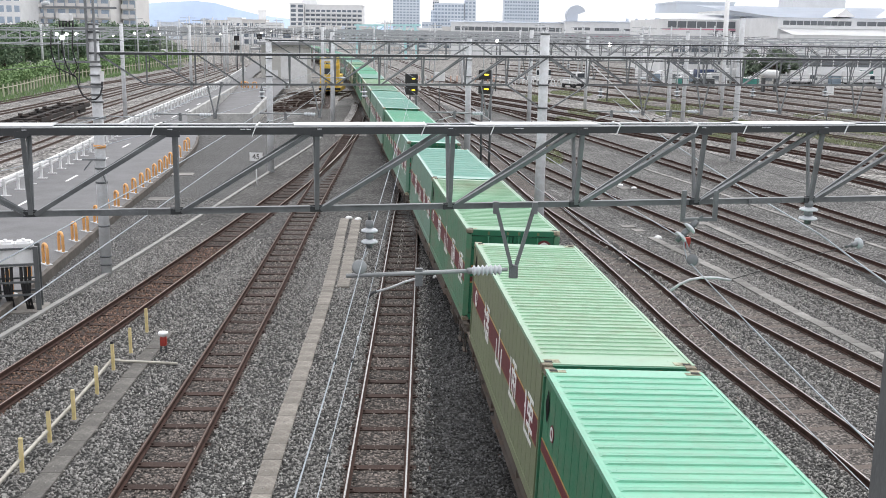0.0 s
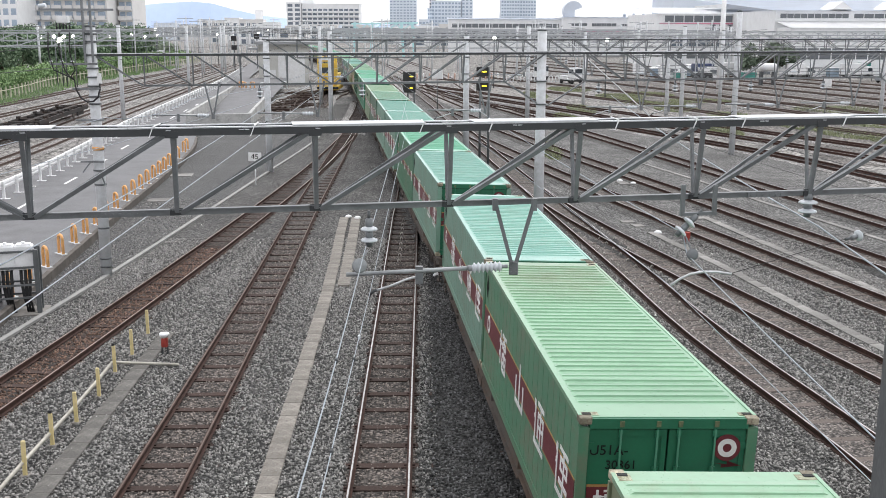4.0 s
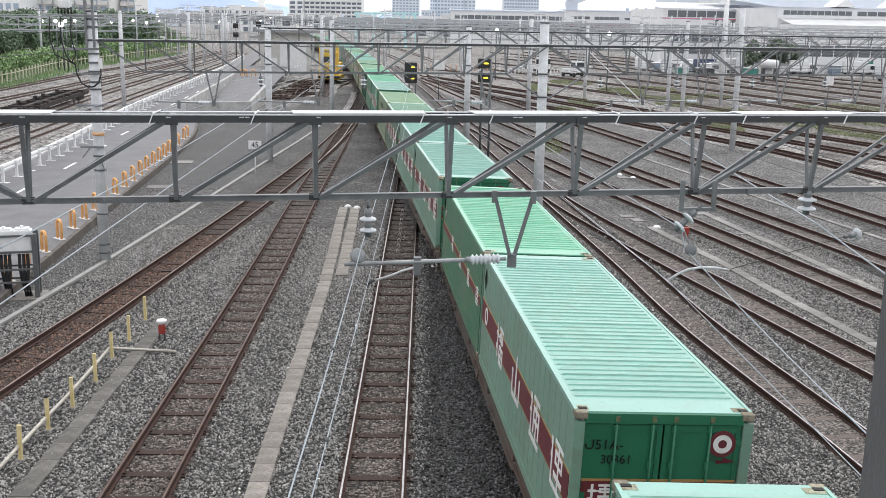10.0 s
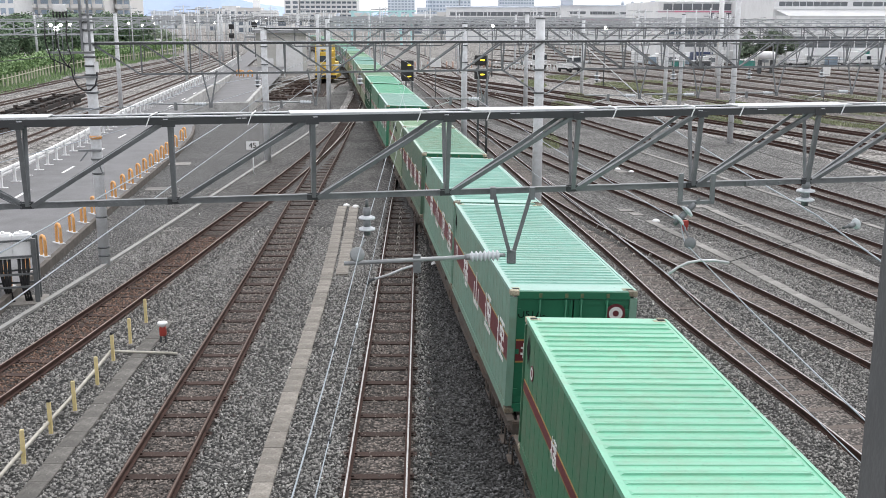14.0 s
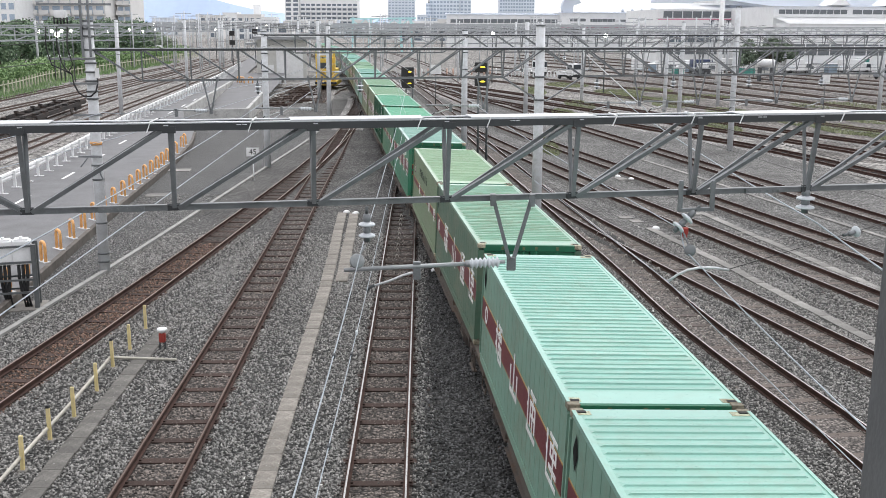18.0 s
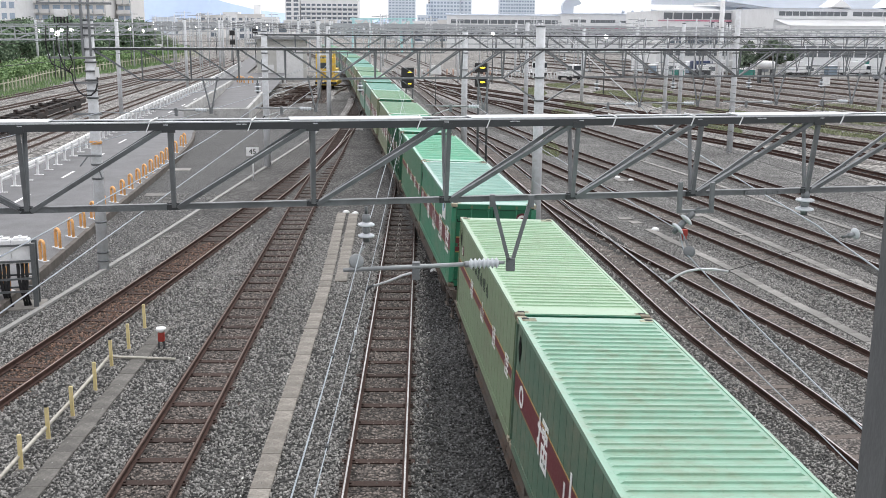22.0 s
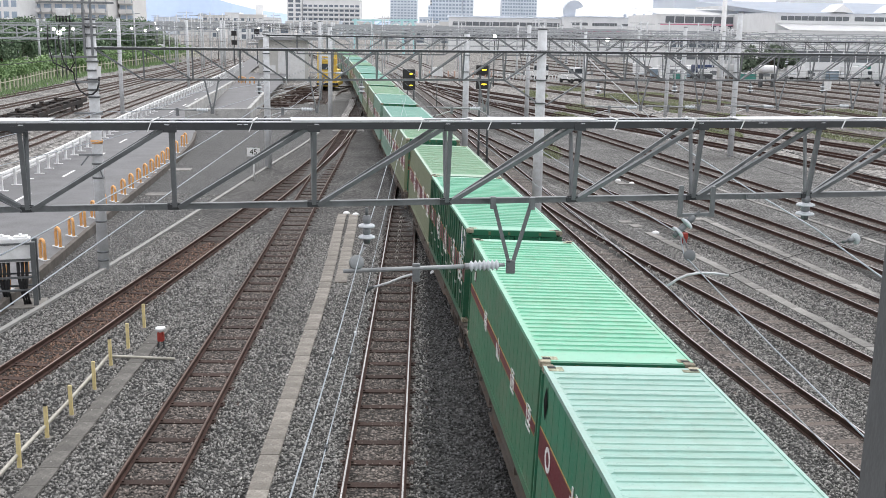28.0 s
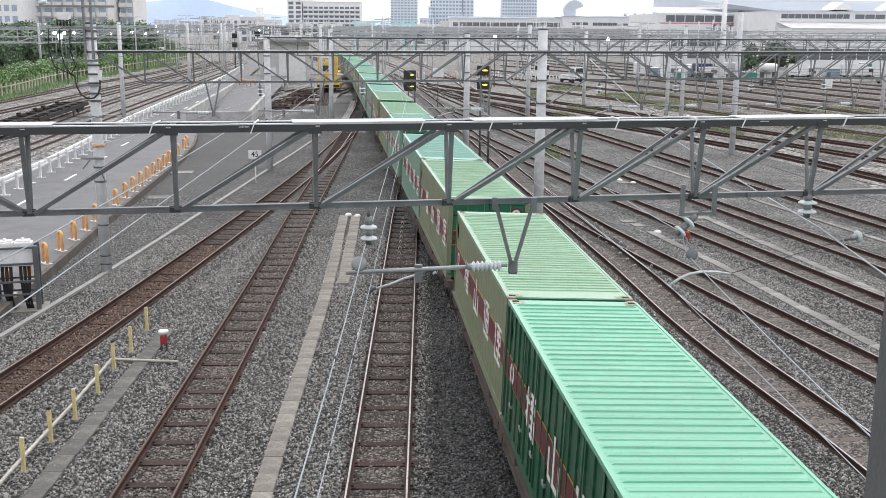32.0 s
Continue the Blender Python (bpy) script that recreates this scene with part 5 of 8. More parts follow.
for z, a, b in ((9.05, -1.6, 0.9), (8.35, -0.9, 0.5), (7.25, -1.35, 0.25), (6.42, -0.65, 0.3), (5.35, -0.62, 0.35), (3.92, -0.55, 0.25)):
    bm = bmesh.new()
    bar(bm, (a, -0.24, z), (b, -0.24, z), 0.07, 0.07)
    part("cross_arm", bm, M_STEEL_BAR, fit)
bm = bmesh.new()
lathe(bm, [(0.19, 4.30), (0.203, 4.30), (0.203, 4.42), (0.19, 4.42)], n=20)
part("orange_band", bm, M_ORANGE, fit, "orange marking band")
for k in range(2):
    bm = bmesh.new()
    bar(bm, (0.1 - k * 0.26, -0.2, 7.3), (0.1 - k * 0.26, -0.2, 9.8), 0.07)
    part("side_bracket", bm, M_STEEL_BAR, fit)
bm = bmesh.new()
box(bm, -0.98, -0.45, 8.6, -0.6, -0.15, 8.85)
bmesh.ops.bevel(bm, geom=bm.edges[:], offset=0.03, segments=2, affect="EDGES")
part("switch_box", bm, M_WHITE, fit, "grey-white switch box")
for k in range(5):
    bm = bmesh.new()
    tube(bm, [(-1.0 + k * 0.11, -0.35, 8.62), (-1.0 + k * 0.11, -0.35, 8.40)], 0.03, 8)
    part("bushing", bm, M_BLACK, fit)
for k, x in enumerate((-1.32, -0.95, -0.6)):
    bm = bmesh.new()
    tube(bm, [(x, -0.3, 8.3), (x - 0.05, -0.3, 7.7), (x, -0.3, 7.45), (x + 0.1, -0.3, 7.05), (-0.75 + k * 0.05, -0.3, 6.84), (-0.55, -0.3, 6.72)], 0.022, 6)
    part("cable", bm, M_BLACK, fit, "black hanging cable")
    bm = bmesh.new()
    insulator(bm, (x, -0.24, 7.42), (0, 0, -1), 0.06, 0.12, 1)
    part("pin_insulator", bm, M_PORCELAIN, fit)
bm = bmesh.new()
tube(bm, [(-0.55, -0.3, 6.72), (-0.5, -0.32, 6.4), (-0.36, -0.33, 6.12), (-0.15, -0.34, 5.98), (0.06, -0.33, 6.0), (0.22, -0.3, 6.15), (0.28, -0.25, 6.4), (0.27, -0.2, 6.6)], 0.03, 8)
part("cable", bm, M_BLACK, fit, "black cable loop")
bm = bmesh.new()
box(bm, 0.22, -0.26, 6.6, 0.36, -0.24, 6.95)
part("number_plate", bm, M_WHITE, fit, "small white plate")
bm = bmesh.new()
tube(bm, [(-1.6, -0.24, 9.15), (-1.35, -0.24, 9.2)], 0.07, 10)
part("pin_insulator", bm, M_PORCELAIN, fit)
bm = bmesh.new()
bar(bm, (-0.2, -0.25, 3.92), (-0.5, -0.25, 3.55), 0.04)
bar(bm, (0.1, -0.25, 3.55), (0.25, -0.25, 3.1), 0.04)
part("brace", bm, M_STEEL_BAR, fit)
stay = thing("stay_rod", "pale steel stay rod slanting down from a portal truss", "stay rod")
bm = bmesh.new()
tube(bm, [(6.95, 58.0, 7.74), (8.02, 40.8, 5.25), (8.08, 40.2, 5.1)], 0.024, 8)
part("rod", bm, M_STEEL_PALE, stay)


# ---- service road, kerb, guard rail, hoops ----
ROAD_L = through_points([(20, -20.2), (51, -21.9), (67, -23.6), (83.5, -25.8), (100.8, -27.5), (117, -29.0), (150, -32.2), (202, -38.8), (260, -46)])
ROAD_R = through_points([(20, -12.2), (33.7, -13.66), (44.3, -14.78), (71.4, -17.6), (90, -21.4), (116, -24.4), (133, -26.7), (190, -34.5), (260, -42)])
ROAD_Z = 0.12
M_KERB = material("damp_brown_kerb_concrete", (0.125, 0.112, 0.10), 0.9, 0, 0.3, 1.5, 30, 0.2, (0.07, 0.062, 0.055), 0.6)
road = thing("service_road", "grey asphalt service road beside the railway tracks", "road", kind="structure")
ys = [20 + 6 * i for i in range(41)]
bm = bmesh.new()
ribbon(bm, [(ROAD_L(y) - 1.0, y, ROAD_Z) for y in ys], [(ROAD_R(y), y, ROAD_Z) for y in ys])
ribbon(bm, [(ROAD_L(y) - 1.0, y, ROAD_Z) for y in ys], [(ROAD_L(y) - 1.6, y, GROUND_Z - 0.1) for y in ys])
part("carriageway", bm, M_ASPHALT, road)
for i in range(24):
    y = 20 + i * 2.45
    a, b = Vector((ROAD_R(y), y, 0)), Vector((ROAD_R(y + 2.43), y + 2.43, 0))
    bm = bmesh.new()
    bar(bm, a + UP * (GROUND_Z / 2 + 0.02), b + UP * (GROUND_Z / 2 + 0.02), 0.18, 0.42)
    part("kerb_block", bm, M_KERB, road)
for i, (y, L) in enumerate(((47, 4.2), (55, 4.0), (63, 4.0), (71, 4.0), (79, 4), (87, 4), (95, 4), (103, 4), (111, 4))):
    c = ROAD_L(y) + 1.7
    bm = bmesh.new()
    ribbon(bm, [(c - 0.08, y, ROAD_Z + 0.005), (c - 0.3, y + L * 0.6, ROAD_Z + 0.005)], [(c + 0.08, y, ROAD_Z + 0.005), (c - 0.14, y + L * 0.6, ROAD_Z + 0.005)])
    part("lane_mark", bm, M_WHITE, road, "white painted lane mark")
guard = thing("guard_rail", "white painted steel guard rail along a service road", "guard rail")
gy = [26 + 2.0 * i for i in range(86)]
for z, r in ((0.66, 0.21),):
    bm = bmesh.new()
    swept(bm, [(ROAD_L(y), y, ROAD_Z + z) for y in gy], [(-0.03, -r), (0.03, -r * 0.8), (0.05, -r * 0.3), (0.0, 0), (0.05, r * 0.3), (0.03, r * 0.8), (-0.03, r)])
    part("beam", bm, M_WHITE, guard)
bm = bmesh.new()
box(bm, -0.06, -0.06, 0, 0.06, 0.06, 0.86)
box(bm, -0.2, -0.09, 0, 0.3, 0.09, 0.03)
post_mesh = finish(bm, "post", M_WHITE)
for y in gy:
    part("post", post_mesh, None, guard).location = (ROAD_L(y) + 0.1, y, ROAD_Z)

bm = bmesh.new()
pts = [(-0.16, 0, -0.05), (-0.16, 0, 0.5)] + [(-0.16 * math.cos(radians(a)), 0, 0.57 + 0.16 * math.sin(radians(a))) for a in range(0, 181, 20)] + [(0.16, 0, 0.5), (0.16, 0, -0.05)]
tube(bm, pts, 0.056, 10)
hoop_mesh = finish(bm, "bent_tube", M_ORANGE)
bm = bmesh.new()
box(bm, -0.30, -0.12, 0, 0.30, 0.12, 0.02)
foot_mesh = finish(bm, "foot_plate", M_POLE)
for y in (31.4, 33.4, 35.5, 37.6, 39.6, 41.5, 43.4, 45.4, 47.5, 49.6, 51.5, 53.4, 55.2, 57.1, 58.9, 60.7, 62.5, 64.3, 66.1, 69.4, 71.0):
    h = thing("barrier_hoop", "orange bent-tube barrier hoop on the road's edge", "barrier", "orange barrier hoops",
              m=Matrix.Translation((ROAD_R(y) - 0.3, y, ROAD_Z)) @ Matrix.Rotation(-0.75, 4, "Z"))
    part("bent_tube", hoop_mesh, None, h)
    part("foot_plate", foot_mesh, None, h)
# fresher, darker stone between the running tracks, the train's shade coloured in
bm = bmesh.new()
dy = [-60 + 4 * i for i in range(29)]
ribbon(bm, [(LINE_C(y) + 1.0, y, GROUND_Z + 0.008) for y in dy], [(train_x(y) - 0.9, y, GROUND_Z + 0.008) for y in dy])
tagged(part("dark_ballast", bm, M_BALLAST_DARK), "strip of fresh dark grey ballast with train shade in its colour", "ballast", kind="structure")
# grey gravel apron and its white edging
bm = bmesh.new()
EDGE = through_points([(20, -13.0), (27.7, -12.45), (36, -11.9), (47.5, -11.32), (61, -10.72), (78, -10.0), (90, -10.2)])
ay = [20 + 3.5 * i for i in range(21)]
ribbon(bm, [(ROAD_R(y) + 0.1, y, GROUND_Z + 0.012) for y in ay], [(EDGE(y), y, GROUND_Z + 0.012) for y in ay])
tagged(part("gravel_apron", bm, M_GRAVEL), "flat apron of fine grey gravel beside a road", "ground", kind="structure")
M_EDGING = material("pale_edging_concrete", (0.28, 0.28, 0.27), 0.85, 0, 0.15, 1.5, 30, 0.1, (0.28, 0.27, 0.26), 0.4)
edging = thing("edging", "pale concrete edging strip between gravel and ballast", "edging", kind="structure")
for i in range(46):
    y = 14 + i * 1.5
    bm = bmesh.new()
    bar(bm, (EDGE(y), y, GROUND_Z + 0.02), (EDGE(y + 1.485), y + 1.485, GROUND_Z + 0.02), 0.17, 0.12)
    part("edging_block", bm, M_EDGING, edging)

# ---- cable troughs with loose lids ----
M_LID = material("trough_lid_concrete", (0.235, 0.218, 0.196), 0.9, 0, 0.4, 2.2, 24, 0.25, (0.075, 0.06, 0.048), 0.85, thing=0.15)
M_LID_PALE = material("bleached_lid_concrete", (0.25, 0.243, 0.23), 0.9, 0, 0.4, 1.2, 24, 0.2, (0.13, 0.125, 0.12), 0.7, thing=0.25)
M_LID_DARK = material("damp_lid_concrete", (0.13, 0.124, 0.115), 0.9, 0, 0.45, 1.6, 24, 0.25, (0.045, 0.044, 0.042), 0.85, thing=0.18)


def cable_trough(line, y0, y1, width, mat, label, step=0.8):
    t = thing("cable_trough", label, "cable trough", "concrete cable troughs", "structure")
    bm = bmesh.new()
    box(bm, -width / 2, 0.003, -0.06, width / 2, step - 0.003, 0.045)
    bmesh.ops.bevel(bm, geom=bm.edges[:], offset=0.008, segments=1, affect="EDGES")
    lid = finish(bm, "lid", mat)
    y = y0
    while y < y1:
        a = -math.atan(line(y + 0.5) - line(y - 0.5))
        o = part("lid", lid, None, t)
        o.matrix_local = Matrix.Translation((line(y) + random.uniform(-0.008, 0.008), y, GROUND_Z + random.uniform(0.0, 0.012))) @ Matrix.Rotation(a + random.uniform(-0.012, 0.012), 4, "Z")
        y += step
    return t


cable_trough(through_points([(10, -3.1), (17.9, -3.38), (33.2, -3.88), (45, -4.5)]), 10, 46, 0.40, M_LID, "line of pale concrete cable trough lids in ballast")
cable_trough(through_points([(35, -3.45), (45, -3.95)]), 34, 46, 0.42, M_LID, "line of pale concrete cable trough lids in ballast")
cable_trough(through_points([(10, -7.4), (17.8, -7.64), (27.9, -7.95)]), 10, 28.3, 0.40, M_LID_DARK, "line of dark damp concrete cable trough lids")
cable_trough(through_points([(26.8, 12.3), (34, 10.95), (36.7, 10.5), (43.2, 9.1)]), 22, 43.5, 0.36, M_LID_PALE, "line of pale concrete cable trough lids in ballast")
cable_trough(through_points([(32, 14.9), (37, 14.1), (43.4, 12.9), (47, 12.3)]), 30, 46.5, 0.36, M_LID_PALE, "line of pale concrete cable trough lids in ballast")
cable_trough(through_points([(42, 18.5), (51.6, 16.3), (58, 15.0), (69, 12.4)]), 36, 69, 0.26, M_LID_PALE, "thin pale concrete strip between yard tracks", 1.0)

# single concrete slabs and kerb strips lying between the yard tracks
for (x, y), (sx, sy), a, lb in (((8.45, 46.0), (0.62, 0.5), 0.05, "small square concrete slab lying in ballast"), ((8.75, 45.1), (0.5, 0.6), 0.25, "small square concrete slab lying in ballast"),
                                ((12.85, 42.5), (0.8, 0.16), 0.1, "narrow pale concrete kerb strip in ballast"), ((13.4, 41.3), (0.75, 0.16), 0.5, "narrow pale concrete kerb strip in ballast"),
                                ((10.3, 57.9), (0.7, 0.9), 0.2, "small square concrete slab lying in ballast"), ((12.0, 47.0), (0.9, 0.5), 0.1, "small square concrete slab lying in ballast"),
                                ((-14.5, 51.5), (1.1, 0.9), 0.1, "flat concrete step slab against a road kerb"), ((-15.6, 60.5), (1.3, 1.0), 0.1, "flat concrete step slab against a road kerb")):
    bm = bmesh.new()
    box(bm, -sx / 2, -sy / 2, -0.08, sx / 2, sy / 2, 0.05)
    bmesh.ops.bevel(bm, geom=bm.edges[:], offset=0.01, segments=1, affect="EDGES")
    slab = part("concrete_slab", bm, M_LID_PALE)
    slab.matrix_world = Matrix.Translation((x, y, GROUND_Z)) @ Matrix.Rotation(a, 4, "Z")
    tagged(slab, lb, "slab", "loose concrete slabs")

# ---- yellow marker posts with a pale pipe ----
POSTS = ((-8.26, 18.84), (-8.28, 20.34), (-8.22, 21.63), (-8.25, 23.26), (-8.42, 25.03), (-8.40, 26.44), (-8.52, 28.38), (-8.1, 17.1))
for i, (x, y) in enumerate(POSTS):
    p = thing("marker_post", "faded yellow square marker post standing in ballast", "marker post", "yellow marker posts",
              m=Matrix.Translation((x, y, GROUND_Z)) @ Matrix.Rotation(random.uniform(-0.04, 0.04), 4, "X"))
    bm = bmesh.new()
    box(bm, -0.04, -0.03, -0.1, 0.04, 0.03, 0.74)
    bmesh.ops.bevel(bm, geom=bm.edges[:], offset=0.008, segments=1, affect="EDGES")
    part("stake", bm, M_YELLOW, p)
    if i in (1, 4):
        bm = bmesh.new()
        box(bm, -0.035, -0.035, 0.74, 0.035, 0.035, 0.80)
        part("cap", bm, M_BLACK, p, "black cap")
    bm = bmesh.new()
    box(bm, -0.09, -0.09, 0, 0.09, 0.09, 0.03)
    part("foot_block", bm, M_CONCRETE, p)
bm = bmesh.new()
tube(bm, [(-8.15, 15.0, 0.08), (-8.3, 18.9, 0.08), (-8.34, 21.6, 0.08), (-8.4, 23.4, 0.08), (-8.5, 25.1, 0.06), (-8.3, 25.6, -0.12), (-6.9, 25.5, -0.13)], 0.04, 8)
M_CONDUIT = material("weathered_conduit_plastic", (0.44, 0.42, 0.37), 0.6, 0, 0.2, 3, 30, 0.05, (0.25, 0.23, 0.2), 0.5)
tagged(part("conduit", bm, M_CONDUIT), "pale plastic cable conduit fixed to yellow posts", "conduit")
lamp = thing("point_indicator", "small red point indicator with a white hood in ballast", "point indicator", m=Matrix.Translation((-7.55, 26.6, GROUND_Z)))
bm = bmesh.new()
box(bm, -0.085, -0.07, 0.2, 0.085, 0.07, 0.46)
bmesh.ops.bevel(bm, geom=bm.edges[:], offset=0.02, segments=2, affect="EDGES")
M_RED = material("worn_red_paint", (0.33, 0.035, 0.025), 0.6, 0, 0.2, 5, 30, 0.05, (0.15, 0.08, 0.06), 0.5)
part("lamp_box", bm, M_RED, lamp)
bm = bmesh.new()
lathe(bm, [(0.02, 0.45), (0.05, 0.45), (0.11, 0.50), (0.145, 0.55), (0.13, 0.59), (0.04, 0.61)], n=16)
part("hood", bm, M_WHITE, lamp, "white rounded hood")
for s in (-1, 1):
    bm = bmesh.new()
    box(bm, s * 0.07 - 0.02, -0.03, -0.05, s * 0.07 + 0.02, 0.03, 0.21)
    part("leg", bm, M_STEEL_DARK, lamp)
dwarf = thing("point_indicator", "small red point indicator standing between yard tracks", "point indicator", m=Matrix.Translation((10.1, 41.5, GROUND_Z)))
bm = bmesh.new()
box(bm, -0.12, -0.1, 0.2, 0.12, 0.1, 0.45)
part("lamp_box", bm, M_RED, dwarf)
for s in (-1, 1):
    bm = bmesh.new()
    box(bm, s * 0.08 - 0.025, -0.03, -0.05, s * 0.08 + 0.025, 0.03, 0.21)
    part("leg", bm, M_RED, dwarf)
for x, y in ((9.3, 43.4), (10.2, 58.6), (10.8, 57.6), (4.3, 26.0), (-0.2, 35.5), (-3.95, 46.6), (-4.4, 46.9)):
    bm = bmesh.new()
    lathe(bm, [(0.16, 0), (0.17, 0.06), (0.12, 0.12), (0.03, 0.15)], n=14)
    o = tagged(part("cable_marker", bm, M_WHITE), "low round white cable marker cap in ballast", "cable marker", "white marker caps")
    o.location = (x, y, GROUND_Z)
# flag post with the speed figure
sign = thing("speed_sign", "white speed board reading 45 on a thin post", "sign", m=Matrix.Translation((-10.5, 56.8, GROUND_Z)))
bm = bmesh.new()
tube(bm, [(0, 0, -0.1), (0, 0, 1.4)], 0.035, 8)
part("post", bm, M_WHITE, sign)
bm = bmesh.new()
box(bm, -0.36, -0.03, 1.36, 0.36, -0.01, 1.84)
part("board", bm, M_WHITE, sign)
words("figures", "45", 0.42, M_BLACK_MARK, sign, Matrix.Translation((0, -0.035, 1.6)) @ Matrix.Rotation(radians(90), 4, "X"))

# ---- switch rollers and rods in the turnouts ----
# the highlights on top of the clips are put into this pale colour
M_CHAIR = material("pale_chair_clip", (0.50, 0.47, 0.44), 0.7, 0.3, 0.2, 5, 30, 0.05)


def chairs(line, y0, y1, step, offs, label):
    t = thing("turnout_fittings", label, "turnout fittings", "turnout fittings", "structure")
    bm = bmesh.new()
    tube(bm, [(0.05 * math.cos(radians(a)), 0.0, -0.15 + 0.10 * math.sin(radians(a))) for a in range(0, 181, 30)], 0.02, 6)
    me = finish(bm, "slide_chair", M_CHAIR)
    y = y0
    while y < y1:
        for o in offs:
            part("slide_chair", me, None, t).location = (line(y) + o, y, 0)
        y += step


chairs(LINE_C, 37.6, 46.3, 1.03, (-0.08,), "pale slide chairs between the rails of a turnout")
chairs(LINE_R1, 27.5, 46, 1.03, (-0.28, 0.35, 0.95), "pale slide chairs along the rails of a turnout")


def loose_rail(line, y0, y1, label, head):
    bm = bmesh.new()
    swept(bm, track_points(line, y0, y1, 1.5), RAIL_PROFILE, RAIL_SLOTS)
    tagged(part("rail", bm, (head, M_RAIL_WEB)), label, "rail", "turnout rails", "structure")


loose_rail(through_points([(62, -7.4), (72, -7.25), (83, -7.45)]), 58, 84, "switch rail of a siding turnout", M_RAIL_TOP)
LINE_AB = through_points([(83, -7.7), (95, -8.25), (110, -8.9), (125, -9.9)])
railway(LINE_AB, 84, 124, M_RAIL_TOP, "merged siding track running beside the main track")

# ---- relay cabinets in a steel frame ----
rack = thing("relay_rack", "steel frame holding white relay boxes and black cables", "equipment rack", m=Matrix.Translation((-12.95, 30.6, GROUND_Z)) @ Matrix.Rotation(0.28, 4, "Z"))
for x, y in product((-1.9, -0.75, 0.45), (-0.25, 0.35)):
    bm = bmesh.new()
    box(bm, x - 0.07, y - 0.07, -0.1, x + 0.07, y + 0.07, 2.05)
    part("column", bm, M_STEEL, rack)
for z in (0.55, 0.95, 1.5, 2.0):
    for y in (-0.25, 0.35):
        bm = bmesh.new()
        bar(bm, (-1.9, y, z), (0.45, y, z), 0.06, 0.06)
        part("rail", bm, M_STEEL, rack)
for i, x in enumerate((-1.75, -1.1, -0.42, 0.1)):
    bm = bmesh.new()
    box(bm, x - 0.27, -0.18, 1.42, x + 0.27, 0.25, 2.15)
    bmesh.ops.bevel(bm, geom=bm.edges[:], offset=0.02, segments=2, affect="EDGES")
    b = part("relay_box", bm, M_WHITE, rack, "white relay box")
    bm = bmesh.new()
    box(bm, x - 0.2, -0.12, 2.15, x + 0.2, 0.2, 2.2)
    lathe(bm, [(0.05, 2.2), (0.05, 2.27)], Matrix.Translation((x, 0, 0)), 10)
    part("lid", bm, M_WHITE, b)
    for k in (-0.12, 0.0, 0.12):
        bm = bmesh.new()
        tube(bm, [(x + k, -0.05, 1.45), (x + k, -0.1, 1.0), (x + k * 0.6, -0.08, 0.5), (x + k * 0.6 + 0.1, -0.1, 0.0)], 0.05, 8)
        part("cable", bm, M_BLACK, rack, "thick black cable")
bm = bmesh.new()
box(bm, -2.1, -0.5, -0.1, 0.7, 0.6, 0.06)
part("base_slab", bm, M_CONCRETE, rack)

# ---- signals ----
M_LAMP_YELLOW = material("lit_yellow_lens", (0.95, 0.72, 0.05), 0.4, 0, 0.02, 3, 20, 0, glow=1.2)
M_LAMP_WHITE = material("lit_white_lens", (1.0, 0.97, 0.9), 0.4, 0, 0.02, 3, 20, 0, glow=7.0)


def signal(x, y, z_heads, w, h):
    s = thing("shunting_signal", "black two-head railway signal showing yellow lights", "railway signal", "yard signals", m=Matrix.Translation((x, y, 0)))
    for o in (-0.12, 0.4):
        bm = bmesh.new()
        tube(bm, [(o, 0.1, GROUND_Z - 0.1), (o, 0.1, z_heads[0] + h / 2)], 0.07, 10)
        part("post", bm, M_STEEL, s)
    for k in range(7):
        bm = bmesh.new()
        bar(bm, (-0.12, 0.1, 0.5 + k * 0.45), (0.4, 0.1, 0.5 + k * 0.45), 0.03)
        part("rung", bm, M_STEEL, s)
    for z in z_heads:
        bm = bmesh.new()
        box(bm, -w / 2, -0.08, z - h / 2, w / 2, 0.06, z + h / 2)
        bmesh.ops.bevel(bm, geom=bm.edges[:], offset=0.03, segments=1, affect="EDGES")
        head = part("signal_head", bm, M_BLACK, s)
        bm = bmesh.new()
        lathe(bm, [(0.12, 0), (0.12, 0.03), (0.05, 0.05)], Matrix.Translation((w * 0.16, -0.08, z)) @ Matrix.Rotation(radians(90), 4, "X") @ Matrix.Diagonal((1.3, 0.42, 1, 1)), 16)
        part("lens", bm, M_LAMP_YELLOW, head, "lit yellow lens")
        bm = bmesh.new()
        tube(bm, [(w * 0.16 + 0.22 * math.cos(radians(a)), -0.2, z + 0.14 * math.sin(radians(a))) for a in range(0, 181, 20)], 0.02, 6)
        part("hood", bm, M_BLACK, head)
    return s


signal(2.33, 62, (5.9, 5.05), 0.72, 0.56)
signal(-2.8, 85, (4.5, 3.58), 1.03, 0.76)
for x, y, z in ((-41.2, 205, 6.12), (-37.6, 210, 6.46), (-41.2, 205, 4.37)):
    s = thing("shunting_signal", "far black railway signal head on a post", "railway signal", "yard signals", m=Matrix.Translation((x, y, 0)))
    bm = bmesh.new()
    box(bm, -0.52, -0.1, z - 0.48, 0.52, 0.1, z + 0.48)
    part("signal_head", bm, M_BLACK, s)
    bm = bmesh.new()
    tube(bm, [(0, 0.15, GROUND_Z - 0.1), (0, 0.15, z)], 0.09, 8)
    part("post", bm, M_STEEL, s)

